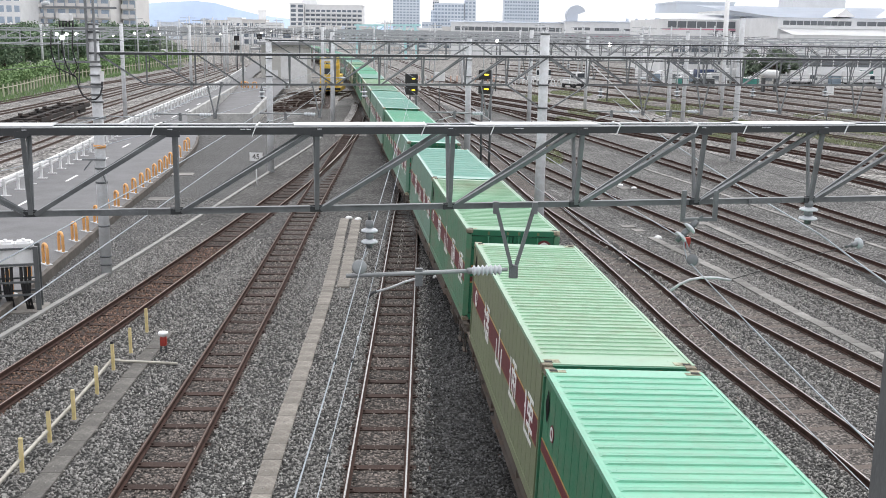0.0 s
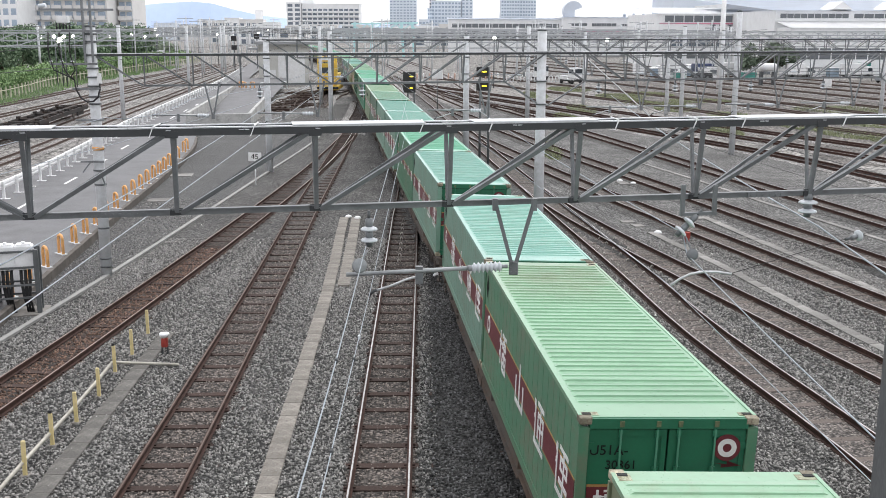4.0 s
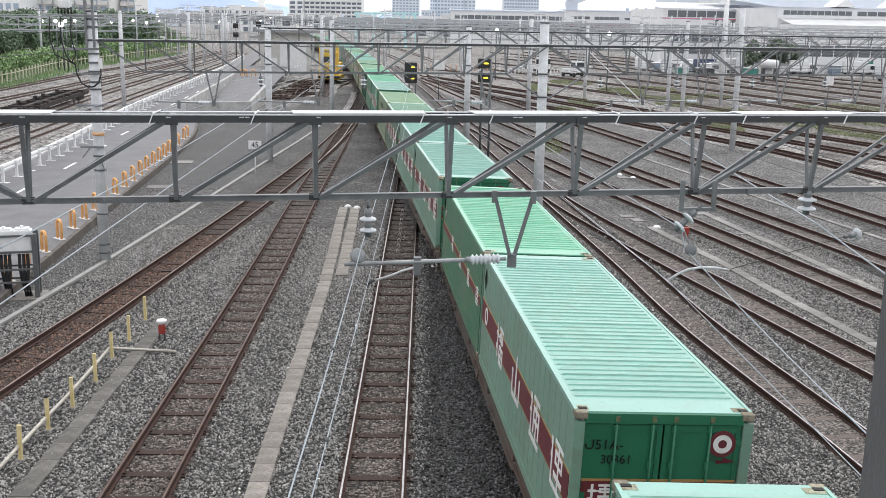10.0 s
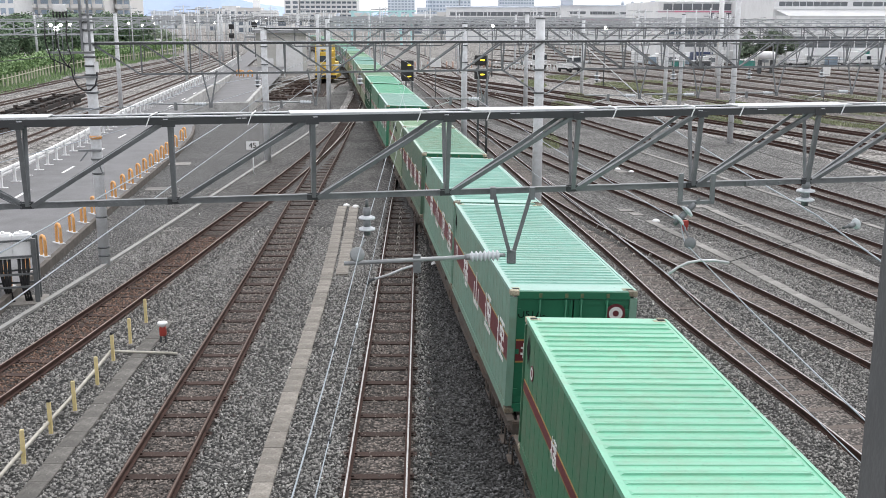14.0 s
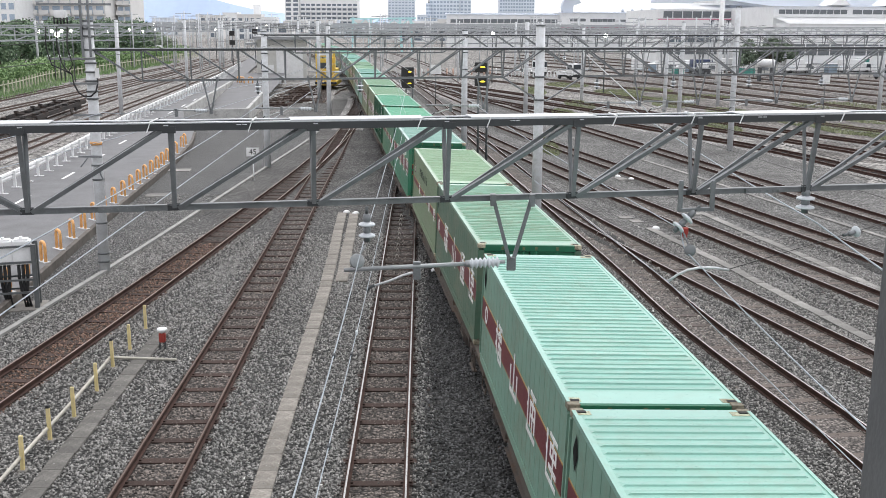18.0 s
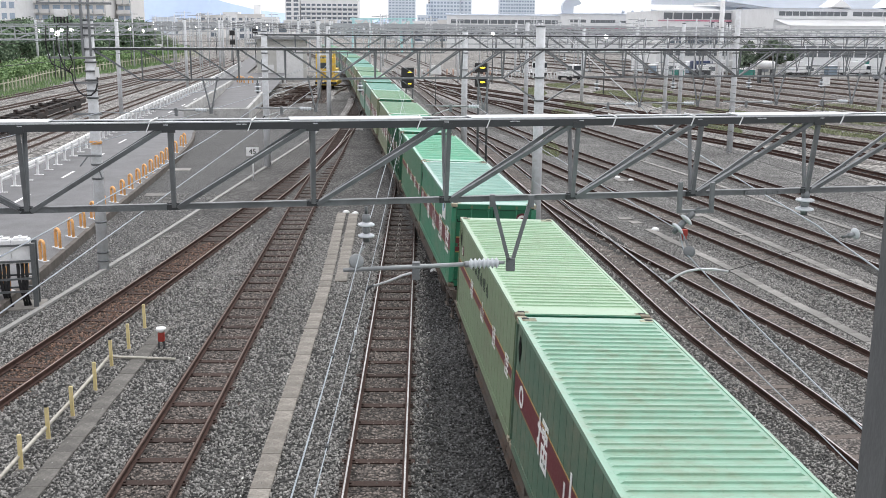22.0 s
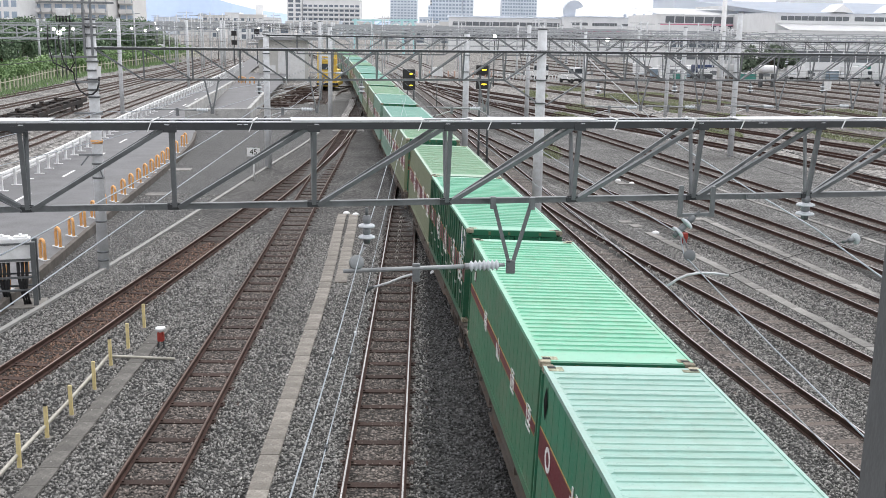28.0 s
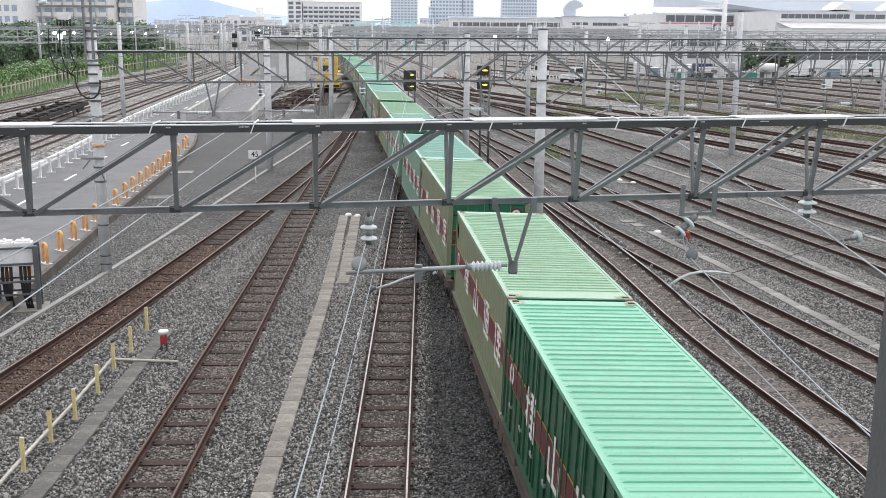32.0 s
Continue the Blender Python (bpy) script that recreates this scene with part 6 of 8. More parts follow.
# ---- lit yard lamps ----
for x, y, z in ((-55.2, 150, 6.4), (-69.4, 180, 6.5), (-63.9, 200, 6.4), (-59.8, 200, 6.7), (-57.2, 200, 6.4), (-60.4, 220, 6.6), (-63.4, 230, 7.7),
                (-56.0, 150, 6.92), (-54.6, 150, 6.94), (-53.2, 150, 6.96), (20.4, 130, 6.9), (7.3, 150, 6.9), (-70.6, 300, 6.6), (-50.3, 300, 7.2), (-52, 240, 6.5), (-46, 260, 6.8)):
    s = thing("yard_lamp", "lit white yard lamp on a slim pole", "yard lamp", "lit yard lamps", m=Matrix.Translation((x, y, 0)))
    r = 0.40 if x == -55.2 else 0.25
    bm = bmesh.new()
    lathe(bm, [(0.05, 0), (r * 0.7, 0.05), (r, r * 0.6), (r * 0.7, r * 1.1), (0.05, r * 1.3)], Matrix.Translation((0, 0.2, z)) @ Matrix.Rotation(radians(80), 4, "X"), 14)
    part("lamp_head", bm, M_LAMP_WHITE, s, "glowing lamp head")
    bm = bmesh.new()
    tube(bm, [(0, 0.3, GROUND_Z - 0.1), (0, 0.3, z)], 0.08, 8)
    part("lamp_pole", bm, M_STEEL, s)

# ---- white boards ----
for x, y, z, w, h in ((-0.65, 110, 3.57, 1.1, 0.95), (37.1, 100, 3.3, 0.85, 0.9)):
    s = thing("white_board", "blank white enamel board on a post beside tracks", "sign", "white boards", m=Matrix.Translation((x, y, 0)))
    bm = bmesh.new()
    box(bm, -w / 2, -0.04, z - h / 2, w / 2, 0, z + h / 2)
    bmesh.ops.bevel(bm, geom=bm.edges[:], offset=0.02, segments=1, affect="EDGES")
    part("board", bm, M_WHITE, s)
    bm = bmesh.new()
    tube(bm, [(0, 0.05, GROUND_Z - 0.1), (0, 0.05, z + h / 2)], 0.05, 8)
    part("post", bm, M_STEEL, s)


# ---- shed, ramp, machine and rail stacks by the road ----
M_SHED = material("pale_shed_cladding", (0.56, 0.56, 0.535), 0.7, 0, 0.08, 0.6, 20, 0.05, (0.35, 0.33, 0.3), 0.35)
M_ROOFGREY = material("grey_sheet_roof", (0.30, 0.31, 0.32), 0.6, 0.2, 0.15, 0.8, 20, 0.1)
M_MACHINE = material("yellow_machine_paint", (0.80, 0.56, 0.09), 0.5, 0, 0.12, 1.5, 25, 0.05, (0.3, 0.2, 0.08), 0.4)
M_RUSTY = material("rusty_stacked_steel", (0.085, 0.062, 0.052), 0.9, 0.2, 0.3, 2, 25, 0.2)
M_GLASS = material("dark_window_glass", (0.05, 0.06, 0.07), 0.12, 0, 0.1, 1, 10, 0)
shed = thing("trackside_shed", "pale flat-roofed trackside shed with a grey overhanging roof", "shed", m=Matrix.Translation((-28.0, 157.5, GROUND_Z)) @ Matrix.Rotation(0.12, 4, "Z"))
for nm, b, mt in (("wall", (0, 0, 0, 7.4, 0.2, 6.0), M_SHED), ("wall", (7.2, 0.2, 0, 7.4, 14, 6.0), M_SHED), ("wall", (0, 0.2, 0, 0.2, 14, 6.0), M_SHED), ("wall", (0, 14, 0, 7.4, 14.2, 6.0), M_SHED),
                  ("roof", (-0.5, -1.2, 6.0, 9.3, 14.8, 6.45), M_ROOFGREY), ("roof", (-1.6, -0.8, 5.2, -0.02, 6.0, 5.5), M_ROOFGREY), ("sliding_door", (2.9, -0.08, 0, 6.9, 0.0, 4.5), M_WHITE), ("window", (0.6, -0.03, 1.6, 1.3, 0.0, 3.0), M_GLASS), ("door", (1.6, -0.03, 0, 2.5, 0.0, 2.2), M_WHITE), ("lintel", (2.7, -0.12, 4.5, 7.1, 0.0, 4.75), M_ROOFGREY)):
    bm = bmesh.new()
    box(bm, *b)
    part(nm, bm, mt, shed)
mach = thing("rail_crane", "yellow rail maintenance crane parked on a siding", "rail crane", m=Matrix.Translation((-15.0, 134, GROUND_Z)))
for nm, b, mt in (("chassis", (-1.35, 0, 0.6, 1.35, 7, 1.15), M_MACHINE), ("cab", (-1.3, 0.2, 1.15, 0.55, 2.6, 3.9), M_MACHINE), ("engine_hood", (-1.1, 2.7, 1.15, 1.1, 6.6, 2.6), M_MACHINE),
                  ("windscreen", (-0.95, 0.16, 2.75, 0.2, 0.2, 3.5), M_GLASS), ("sign_board", (-1.3, 0.1, 4.25, 1.25, 0.2, 4.9), M_MACHINE), ("sign_bars", (-0.95, 0.06, 4.42, 0.9, 0.1, 4.7), M_WHITE), ("bumper", (-1.4, -0.25, 0.75, 1.4, 0, 1.05), M_BLACK), ("crane_post", (0.7, 0.5, 1.15, 1.2, 1.1, 4.2), M_MACHINE)):
    bm = bmesh.new()
    box(bm, *b)
    bmesh.ops.bevel(bm, geom=bm.edges[:], offset=0.05, segments=1, affect="EDGES")
    part(nm, bm, mt, mach)
for x, y in product((-0.55, 0.55), (1.2, 5.6)):
    bm = bmesh.new()
    lathe(bm, [(0.38, -0.07), (0.42, -0.06), (0.42, 0.06), (0.38, 0.07)], Matrix.Translation((x, y, 0.6)) @ Matrix.Rotation(radians(90), 4, "Y"), 16)
    part("wheel", bm, M_RUSTY, mach)
for a, b in (((-1.25, 0.12, 3.9), (-1.25, 0.12, 4.3)), ((1.2, 0.12, 1.1), (1.2, 0.12, 4.3)), ((0.6, 0.1, 1.2), (1.2, 0.1, 2.6)), ((1.2, 0.1, 2.6), (0.6, 0.1, 3.9)), ((-1.3, 0.02, 1.2), (-0.2, 0.02, 2.5)), ((0.5, 0.02, 1.2), (-0.2, 0.02, 2.5))):
    bm = bmesh.new()
    bar(bm, a, b, 0.09)
    part("frame_bar", bm, M_MACHINE, mach)
for k, (a, b) in enumerate((((0.95, 0.6, 4.1), (-1.0, 5.5, 4.4)), ((-1.2, 0.1, 3.95), (1.2, 0.1, 3.95)))):
    bm = bmesh.new()
    bar(bm, a, b, 0.16)
    part("boom" if k == 0 else "light_bar", bm, M_MACHINE, mach)
railway(through_points([(95, -12.5), (120, -13.9), (134, -15.0), (170, -18)]), 112, 172, M_RAIL_DULL, "rusty storage siding beside stacked rails")
random.seed(7)
for i in range(56):
    a = random.uniform(-0.25, 0.15)
    x, y, L = random.uniform(-19.0, -12.6), random.uniform(108, 142), random.uniform(4, 9)
    if abs(x + 12.6 + (y - 95) * 0.06) < 1.6:
        x -= 3.4
    bm = bmesh.new()
    swept(bm, [(0, -L / 2, 0), (0, L / 2, 0)], [(-0.07, -0.06), (0.07, -0.06), (0.07, -0.035), (0.02, -0.02), (0.02, 0.03), (0.04, 0.04), (0.04, 0.06), (-0.04, 0.06), (-0.04, 0.04), (-0.02, 0.03), (-0.02, -0.02), (-0.07, -0.035)])
    o = tagged(part("stacked_rail", bm, M_RUSTY), "rusty steel section lying on the yard ground", "stacked steel", "stacked rails")
    o.matrix_world = Matrix.Translation((x, y, GROUND_Z + 0.06 + 0.12 * (i % 4 == 3))) @ Matrix.Rotation(a * (5 if i % 5 == 0 else 1), 4, "Z")
for i in range(9):
    bm = bmesh.new()
    box(bm, -1.3, -0.12, 0, 1.3, 0.12, 0.22)
    o = tagged(part("timber_baulk", bm, M_SLEEPER), "dark timber baulk lying on the yard ground", "timber", "timber baulks")
    o.matrix_world = Matrix.Translation((random.uniform(-18.5, -15.5), 108 + i * 3.2, GROUND_Z)) @ Matrix.Rotation(random.uniform(-0.3, 0.3), 4, "Z")
M_RAMP = material("streaked_ramp_concrete", (0.46, 0.46, 0.45), 0.9, 0, 0.2, 0.8, 20, 0.1, (0.18, 0.175, 0.17), 0.6)
ramp = thing("loading_ramp", "low concrete loading ramp with pale side walls", "ramp", m=Matrix.Translation((0, 0, 0)))
for a, b, h, w in (((-22.3, 89.5, 0), (-26.8, 133, 0), 1.15, 0.3), ((-22.45, 89.5, 0), (-16.95, 90.5, 0), 1.0, 0.3), ((-17.1, 90.65, 0), (-19.4, 112, 0), 1.05, 0.3)):
    bm = bmesh.new()
    bar(bm, Vector(a) + UP * (h / 2 - 0.15), Vector(b) + UP * (h / 2 - 0.15), w, h + 0.3)
    bmesh.ops.bevel(bm, geom=bm.edges[:], offset=0.03, segments=1, affect="EDGES")
    part("side_wall", bm, M_RAMP, ramp)
bm = bmesh.new()
ribbon(bm, [(-22.2, 89.7, -0.17), (-23.2, 99, -0.15), (-24.5, 112, 0.2), (-26.7, 133, 0.85), (-30, 156, 0.85)], [(-17.2, 90.6, -0.17), (-18.1, 99, -0.15), (-19.3, 112, 0.2), (-20.8, 133, 0.85), (-23.5, 156, 0.85)])
part("deck", bm, M_ASPHALT, ramp)
for x, y, paint in ((-25.3, 131, M_ORANGE), (-24.2, 131, M_ORANGE), (-22.6, 129, M_WHITE), (-20.1, 131, M_WHITE), (-25.9, 132.5, M_ORANGE)):
    h = thing("barrier_hoop", ("orange" if paint is M_ORANGE else "white") + " bent-tube barrier hoop on a loading ramp", "barrier", "ramp barrier hoops", m=Matrix.Translation((x, y, 0.79)) @ Matrix.Diagonal((1.7, 1.2, 1.1, 1)))
    bm = bmesh.new()
    tube(bm, pts, 0.05, 8)
    part("bent_tube", bm, paint, h)
    part("foot_plate", foot_mesh, None, h)

# ---- empty wagons on the far left track ----
M_WAGON_DARK = material("sooty_wagon_steel", (0.024, 0.023, 0.023), 0.85, 0.1, 0.3, 1.5, 25, 0.1, (0.1, 0.06, 0.045), 0.5)


def empty_wagon(y0, length):
    turn = -math.atan((LINE_L2(y0 + length) - LINE_L2(y0)) / length)
    w = thing("empty_wagon", "sooty empty flat wagon standing on a siding", "flat wagon", "empty wagons", m=Matrix.Translation((LINE_L2(y0), y0, 0)) @ Matrix.Rotation(turn, 4, "Z"))
    for s in (-1, 1):
        bm = bmesh.new()
        box(bm, s * 1.15 - 0.06, 0, 0.7, s * 1.15 + 0.06, length, 1.05)
        part("side_sill", bm, M_WAGON_DARK, w)
    bm = bmesh.new()
    box(bm, -0.2, -0.4, 0.6, 0.2, length + 0.4, 1.0)
    part("centre_sill", bm, M_WAGON_DARK, w)
    for i in range(8):
        y = length * i / 7
        bm = bmesh.new()
        box(bm, -1.2, y - 0.1, 0.85, 1.2, y + 0.1, 1.02)
        part("cross_beam", bm, M_WAGON_DARK, w)
        if i in (1, 3, 4, 6):
            for s in (-1, 1):
                bm = bmesh.new()
                box(bm, s * 1.1 - 0.15, y - 0.18, 1.0, s * 1.1 + 0.15, y + 0.18, 1.22)
                part("twist_lock", bm, M_WAGON_DARK, w)
    for c in (2.4, length - 2.4):
        bm = bmesh.new()
        for s in (-1, 1):
            box(bm, s * 0.95 - 0.08, c - 1.2, 0.3, s * 0.95 + 0.08, c + 1.2, 0.65)
        box(bm, -0.9, c - 0.2, 0.4, 0.9, c + 0.2, 0.6)
        b = part("bogie", bm, M_WAGON_DARK, w)
        for k in (-0.9, 0.9):
            bm = bmesh.new()
            for s in (-1, 1):
                lathe(bm, [(0.40, s * 0.56 - 0.06), (0.43, s * 0.56), (0.40, s * 0.56 + 0.06)], Matrix.Translation((0, c + k, 0.43)) @ Matrix.Rotation(radians(90), 4, "Y"), 14)
            lathe(bm, [(0.07, -0.6), (0.07, 0.6)], Matrix.Translation((0, c + k, 0.43)) @ Matrix.Rotation(radians(90), 4, "Y"), 8)
            part("wheelset", bm, M_WHEEL, b)
    return w


empty_wagon(82.0, 17.5)
empty_wagon(61.0, 19.5)

# ---- fence, verge, trees beyond the far left track ----
FENCE = through_points([(50, -50), (120, -52.2), (154, -57.5), (176, -58.4), (232, -59.5), (300, -62)])
fence = thing("boundary_fence", "pale weathered boundary fence along the yard", "fence")
M_FENCE = material("weathered_fence_paint", (0.50, 0.50, 0.38), 0.8, 0, 0.12, 1, 20, 0.05)
bm = bmesh.new()
box(bm, -0.07, -0.07, -0.2, 0.07, 0.07, 1.5)
post_mesh = finish(bm, "post", M_FENCE)
for i in range(90):
    y = 90 + i * 1.9
    part("post", post_mesh, None, fence).location = (FENCE(y), y, GROUND_Z)
for z in (1.1,):
    bm = bmesh.new()
    swept(bm, [(FENCE(90 + i * 6), 90 + i * 6, GROUND_Z + z) for i in range(30)], [(-0.03, -0.05), (0.03, -0.05), (0.03, 0.05), (-0.03, 0.05)])
    part("rail", bm, M_FENCE, fence)


def foliage(name, dark, light):
    m = bpy.data.materials.new(name)
    m.use_nodes = True
    n, l = m.node_tree.nodes, m.node_tree.links
    bsdf = n["Principled BSDF"]
    bsdf.inputs["Roughness"].default_value = 0.65
    geo = n.new("ShaderNodeNewGeometry")
    ramp = n.new("ShaderNodeValToRGB")
    ramp.color_ramp.elements[0].color, ramp.color_ramp.elements[1].color = (*dark, 1), (*light, 1)
    l.new(geo.outputs["Random Per Island"], ramp.inputs["Fac"])
    l.new(ramp.outputs["Color"], bsdf.inputs["Base Color"])
    return m


M_LEAF = foliage("tree_leaves", (0.05, 0.095, 0.055), (0.20, 0.29, 0.17))
M_LEAF_LIGHT = foliage("shrub_leaves", (0.09, 0.17, 0.065), (0.27, 0.40, 0.17))
M_LEAF_DEPOT = foliage("depot_leaves", (0.06, 0.085, 0.06), (0.20, 0.26, 0.18))
# distant foliage with the haze mixed into its greens
M_LEAF_FAR = foliage("hazed_far_leaves", (0.14, 0.19, 0.13), (0.30, 0.36, 0.26))
M_GRASS = foliage("dry_grass", (0.12, 0.14, 0.07), (0.30, 0.33, 0.18))
M_BARK = material("bark", (0.09, 0.07, 0.055), 0.95, 0, 0.3, 4, 30, 0.4)


def leaf_cloud(rng, centres, count, leaf):
    """A cloud of small bent leaf quads round the given (x, y, z, radius) balls."""
    k = rng.integers(0, len(centres), count)
    c = np.array(centres)[k]
    d = rng.normal(size=(count, 3))
    d /= np.linalg.norm(d, axis=1)[:, None]
    p = c[:, :3] + d * (c[:, 3] * (0.55 + 0.5 * rng.random(count) ** 0.6))[:, None]
    u = rng.normal(size=(count, 3))
    u /= np.linalg.norm(u, axis=1)[:, None]
    v = np.cross(u, d)
    v /= np.linalg.norm(v, axis=1)[:, None] + 1e-6
    s = (leaf * (0.6 + 0.8 * rng.random(count)))[:, None]
    quad = np.stack([p - u * s, p + v * s * 0.6, p + u * s, p - v * s * 0.6], 1).reshape(-1, 3)
    return quad


def leaf_mesh(quads, mat):
    me = bpy.data.meshes.new("crown")
    n = len(quads) // 4
    me.from_pydata(quads.tolist(), [], [(4 * i, 4 * i + 1, 4 * i + 2, 4 * i + 3) for i in range(n)])
    me.materials.append(mat)
    return me


rng = np.random.default_rng(5)


def tree(x, y, h, spread, mat=None, leaves=1500):
    t = thing("tree", "dense dark green broadleaf tree behind the yard fence", "tree", "trees along the fence", m=Matrix.Translation((x, y, GROUND_Z)))
    bm = bmesh.new()
    tube(bm, [(0, 0, -0.2), (0.1, 0, h * 0.3), (0, 0.1, h * 0.62)], h * 0.03, 8, h * 0.014)
    balls = []
    for i in range(9):
        a = rng.uniform(0, 6.283)
        q = Vector((math.cos(a) * spread * rng.uniform(0.3, 0.8), math.sin(a) * spread * rng.uniform(0.3, 0.8), h * rng.uniform(0.38, 0.9)))
        tube(bm, [(0, 0, h * rng.uniform(0.25, 0.5)), tuple(q * 0.6 + Vector((0, 0, h * 0.15))), tuple(q)], h * 0.012, 5, 0.02)
        balls.append((*q, spread * rng.uniform(0.32, 0.55)))
    balls.append((0, 0, h * 0.88, spread * 0.4))
    part("trunk", bm, M_BARK, t)
    part("crown", leaf_mesh(leaf_cloud(rng, balls, int(leaves * 1.7), 0.25), mat or M_LEAF), None, t)


for i in range(17):
    y = 112 + i * 8.5
    tree(FENCE(y) - rng.uniform(8, 13), y, rng.uniform(6.8, 8.2), rng.uniform(3.4, 4.6), leaves=2200)
for i in range(16):
    y = 112 + i * 9
    tree(FENCE(y) - rng.uniform(15, 20), y, rng.uniform(7.4, 8.8), rng.uniform(4, 5), leaves=1800)
for i in range(34):
    y = 100 + i * 4.6
    s = thing("shrub", "bright green overgrown shrub behind the fence", "shrub", "shrubs along the fence", m=Matrix.Translation((FENCE(y) - rng.uniform(3.0, 5.5), y, GROUND_Z)))
    balls = [(rng.uniform(-2, 2), rng.uniform(-3.5, 3.5), rng.uniform(0.5, 2.0), rng.uniform(0.8, 1.5)) for k in range(9)]
    part("foliage", leaf_mesh(leaf_cloud(rng, balls, 2200, 0.16), M_LEAF_LIGHT), None, s)
for x, y, h, r in ((58, 184, 6.2, 3.0), (55.0, 186, 5.4, 2.8), (61, 187, 5.4, 2.6), (92, 190, 5, 2.6)):
    tree(x, y, h, r, M_LEAF_DEPOT, leaves=1300)


def grass_patch(name, spots, count, mat, label, hgt=0.3):
    k = rng.integers(0, len(spots), count)
    c = np.array(spots)[k]
    r, a = np.sqrt(rng.random(count)), rng.uniform(0, 6.283, count)
    x, y = c[:, 0] + r * np.cos(a) * c[:, 2], c[:, 1] + r * np.sin(a) * c[:, 3]
    w, t = 0.02 + 0.035 * rng.random(count), rng.uniform(0, 3.14, count)
    h = hgt * (0.4 + rng.random(count))
    lx, ly = rng.normal(0, 0.1, count), rng.normal(0, 0.1, count)
    z = np.full(count, GROUND_Z - 0.03)
    tri = np.stack([np.stack([x - w * np.cos(t), y - w * np.sin(t), z], 1), np.stack([x + w * np.cos(t), y + w * np.sin(t), z], 1), np.stack([x + lx, y + ly, z + h], 1)], 1).reshape(-1, 3)
    me = bpy.data.meshes.new(name)
    me.from_pydata(tri.tolist(), [], [(3 * i, 3 * i + 1, 3 * i + 2) for i in range(count)])
    me.materials.append(mat)
    tagged(part(name, me, None), label, "grass", kind="stuff")


grass_patch("weeds", [(25.4, 112, 2.4, 4), (25.6, 118, 3, 5), (22.5, 132, 3, 6), (23, 122, 2, 5), (27.5, 137, 3, 5), (32.6, 93.5, 2.2, 5), (34, 86.5, 2.2, 5), (36, 80, 2.2, 5), (18, 148, 3, 6), (29, 104, 2.2, 4), (24.2, 88, 1.2, 4), (15, 112, 1.5, 6), (12, 100, 1.2, 6), (44, 112, 6, 5), (7.6, 74, 0.8, 6), (31, 125, 4, 4), (12, 135, 1.5, 8), (40, 96, 3, 5)],
            52000, M_GRASS, "patches of dry yellow-green weeds between yard tracks", 0.17)
grass_patch("verge_grass", [(FENCE(100 + 8 * i) + 1.2, 100 + 8 * i, 2.2, 5) for i in range(16)] + [(FENCE(100 + 8 * i) - 3, 100 + 8 * i, 3, 5) for i in range(16)], 16000, M_LEAF_LIGHT, "green grass verge along the boundary fence", 0.4)

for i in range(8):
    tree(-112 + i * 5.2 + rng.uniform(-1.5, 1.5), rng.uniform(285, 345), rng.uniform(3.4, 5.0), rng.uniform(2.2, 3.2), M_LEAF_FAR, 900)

# ---- small trucks ----
def small_truck(x, y, turn, label, size=1.0):
    t = thing("small_truck", label, "truck", "white small trucks", m=Matrix.Translation((x, y, GROUND_Z)) @ Matrix.Rotation(turn, 4, "Z") @ Matrix.Diagonal((size, size, size, 1)))
    for nm, b, mt in (("cab", (0.3, -0.72, 0.45, 1.75, 0.72, 2.0), M_WHITE), ("load_bed", (-1.75, -0.72, 0.5, 0.25, 0.72, 0.62), M_WHITE), ("side_board", (-1.75, -0.74, 0.62, 0.25, -0.68, 0.95), M_WHITE),
                      ("side_board", (-1.75, 0.68, 0.62, 0.25, 0.74, 0.95), M_WHITE), ("tail_board", (-1.78, -0.7, 0.62, -1.72, 0.7, 0.95), M_WHITE), ("windscreen", (1.74, -0.62, 1.2, 1.78, 0.62, 1.85), M_GLASS),
                      ("side_window", (0.6, -0.74, 1.2, 1.5, -0.71, 1.8), M_GLASS), ("bumper", (1.72, -0.7, 0.35, 1.84, 0.7, 0.6), M_BLACK), ("chassis", (-1.6, -0.5, 0.3, 1.6, 0.5, 0.5), M_BLACK)):
        bm = bmesh.new()
        box(bm, *b)
        bmesh.ops.bevel(bm, geom=bm.edges[:], offset=0.012 if nm != "cab" else 0.12, segments=2, affect="EDGES")
        part(nm, bm, mt, t)
    for x, y in product((-1.05, 1.2), (-0.64, 0.64)):
        bm = bmesh.new()
        lathe(bm, [(0.1, -0.07), (0.27, -0.08), (0.27, 0.08), (0.1, 0.07)], Matrix.Translation((x, y, 0.27)) @ Matrix.Rotation(radians(90), 4, "X"), 16)
        part("wheel", bm, M_BLACK, t)


small_truck(15.4, 172, -1.05, "small white open-bed truck parked in the yard", 1.3)
small_truck(20.0, 163, -1.05, "small white open-bed truck parked in the yard", 1.25)
for k in range(8):
    h = thing("barrier_hoop", "white bent-tube barrier hoop standing in the yard", "barrier", "white barrier hoops", m=Matrix.Translation((10.5 + k * 1.15, 168 + 0.5 * (k % 2), GROUND_Z)) @ Matrix.Diagonal((1.8, 1.4, 1.25, 1)))
    bm = bmesh.new()
    tube(bm, pts, 0.05, 8)
    part("bent_tube", bm, M_WHITE, h)
    part("foot_plate", foot_mesh, None, h)
M_VAN_BLUE = material("dark_blue_van_paint", (0.03, 0.05, 0.12), 0.35, 0, 0.05, 1, 10, 0)
M_CAR = material("grey_car_paint", (0.35, 0.37, 0.4), 0.3, 0.3, 0.05, 1, 10, 0)
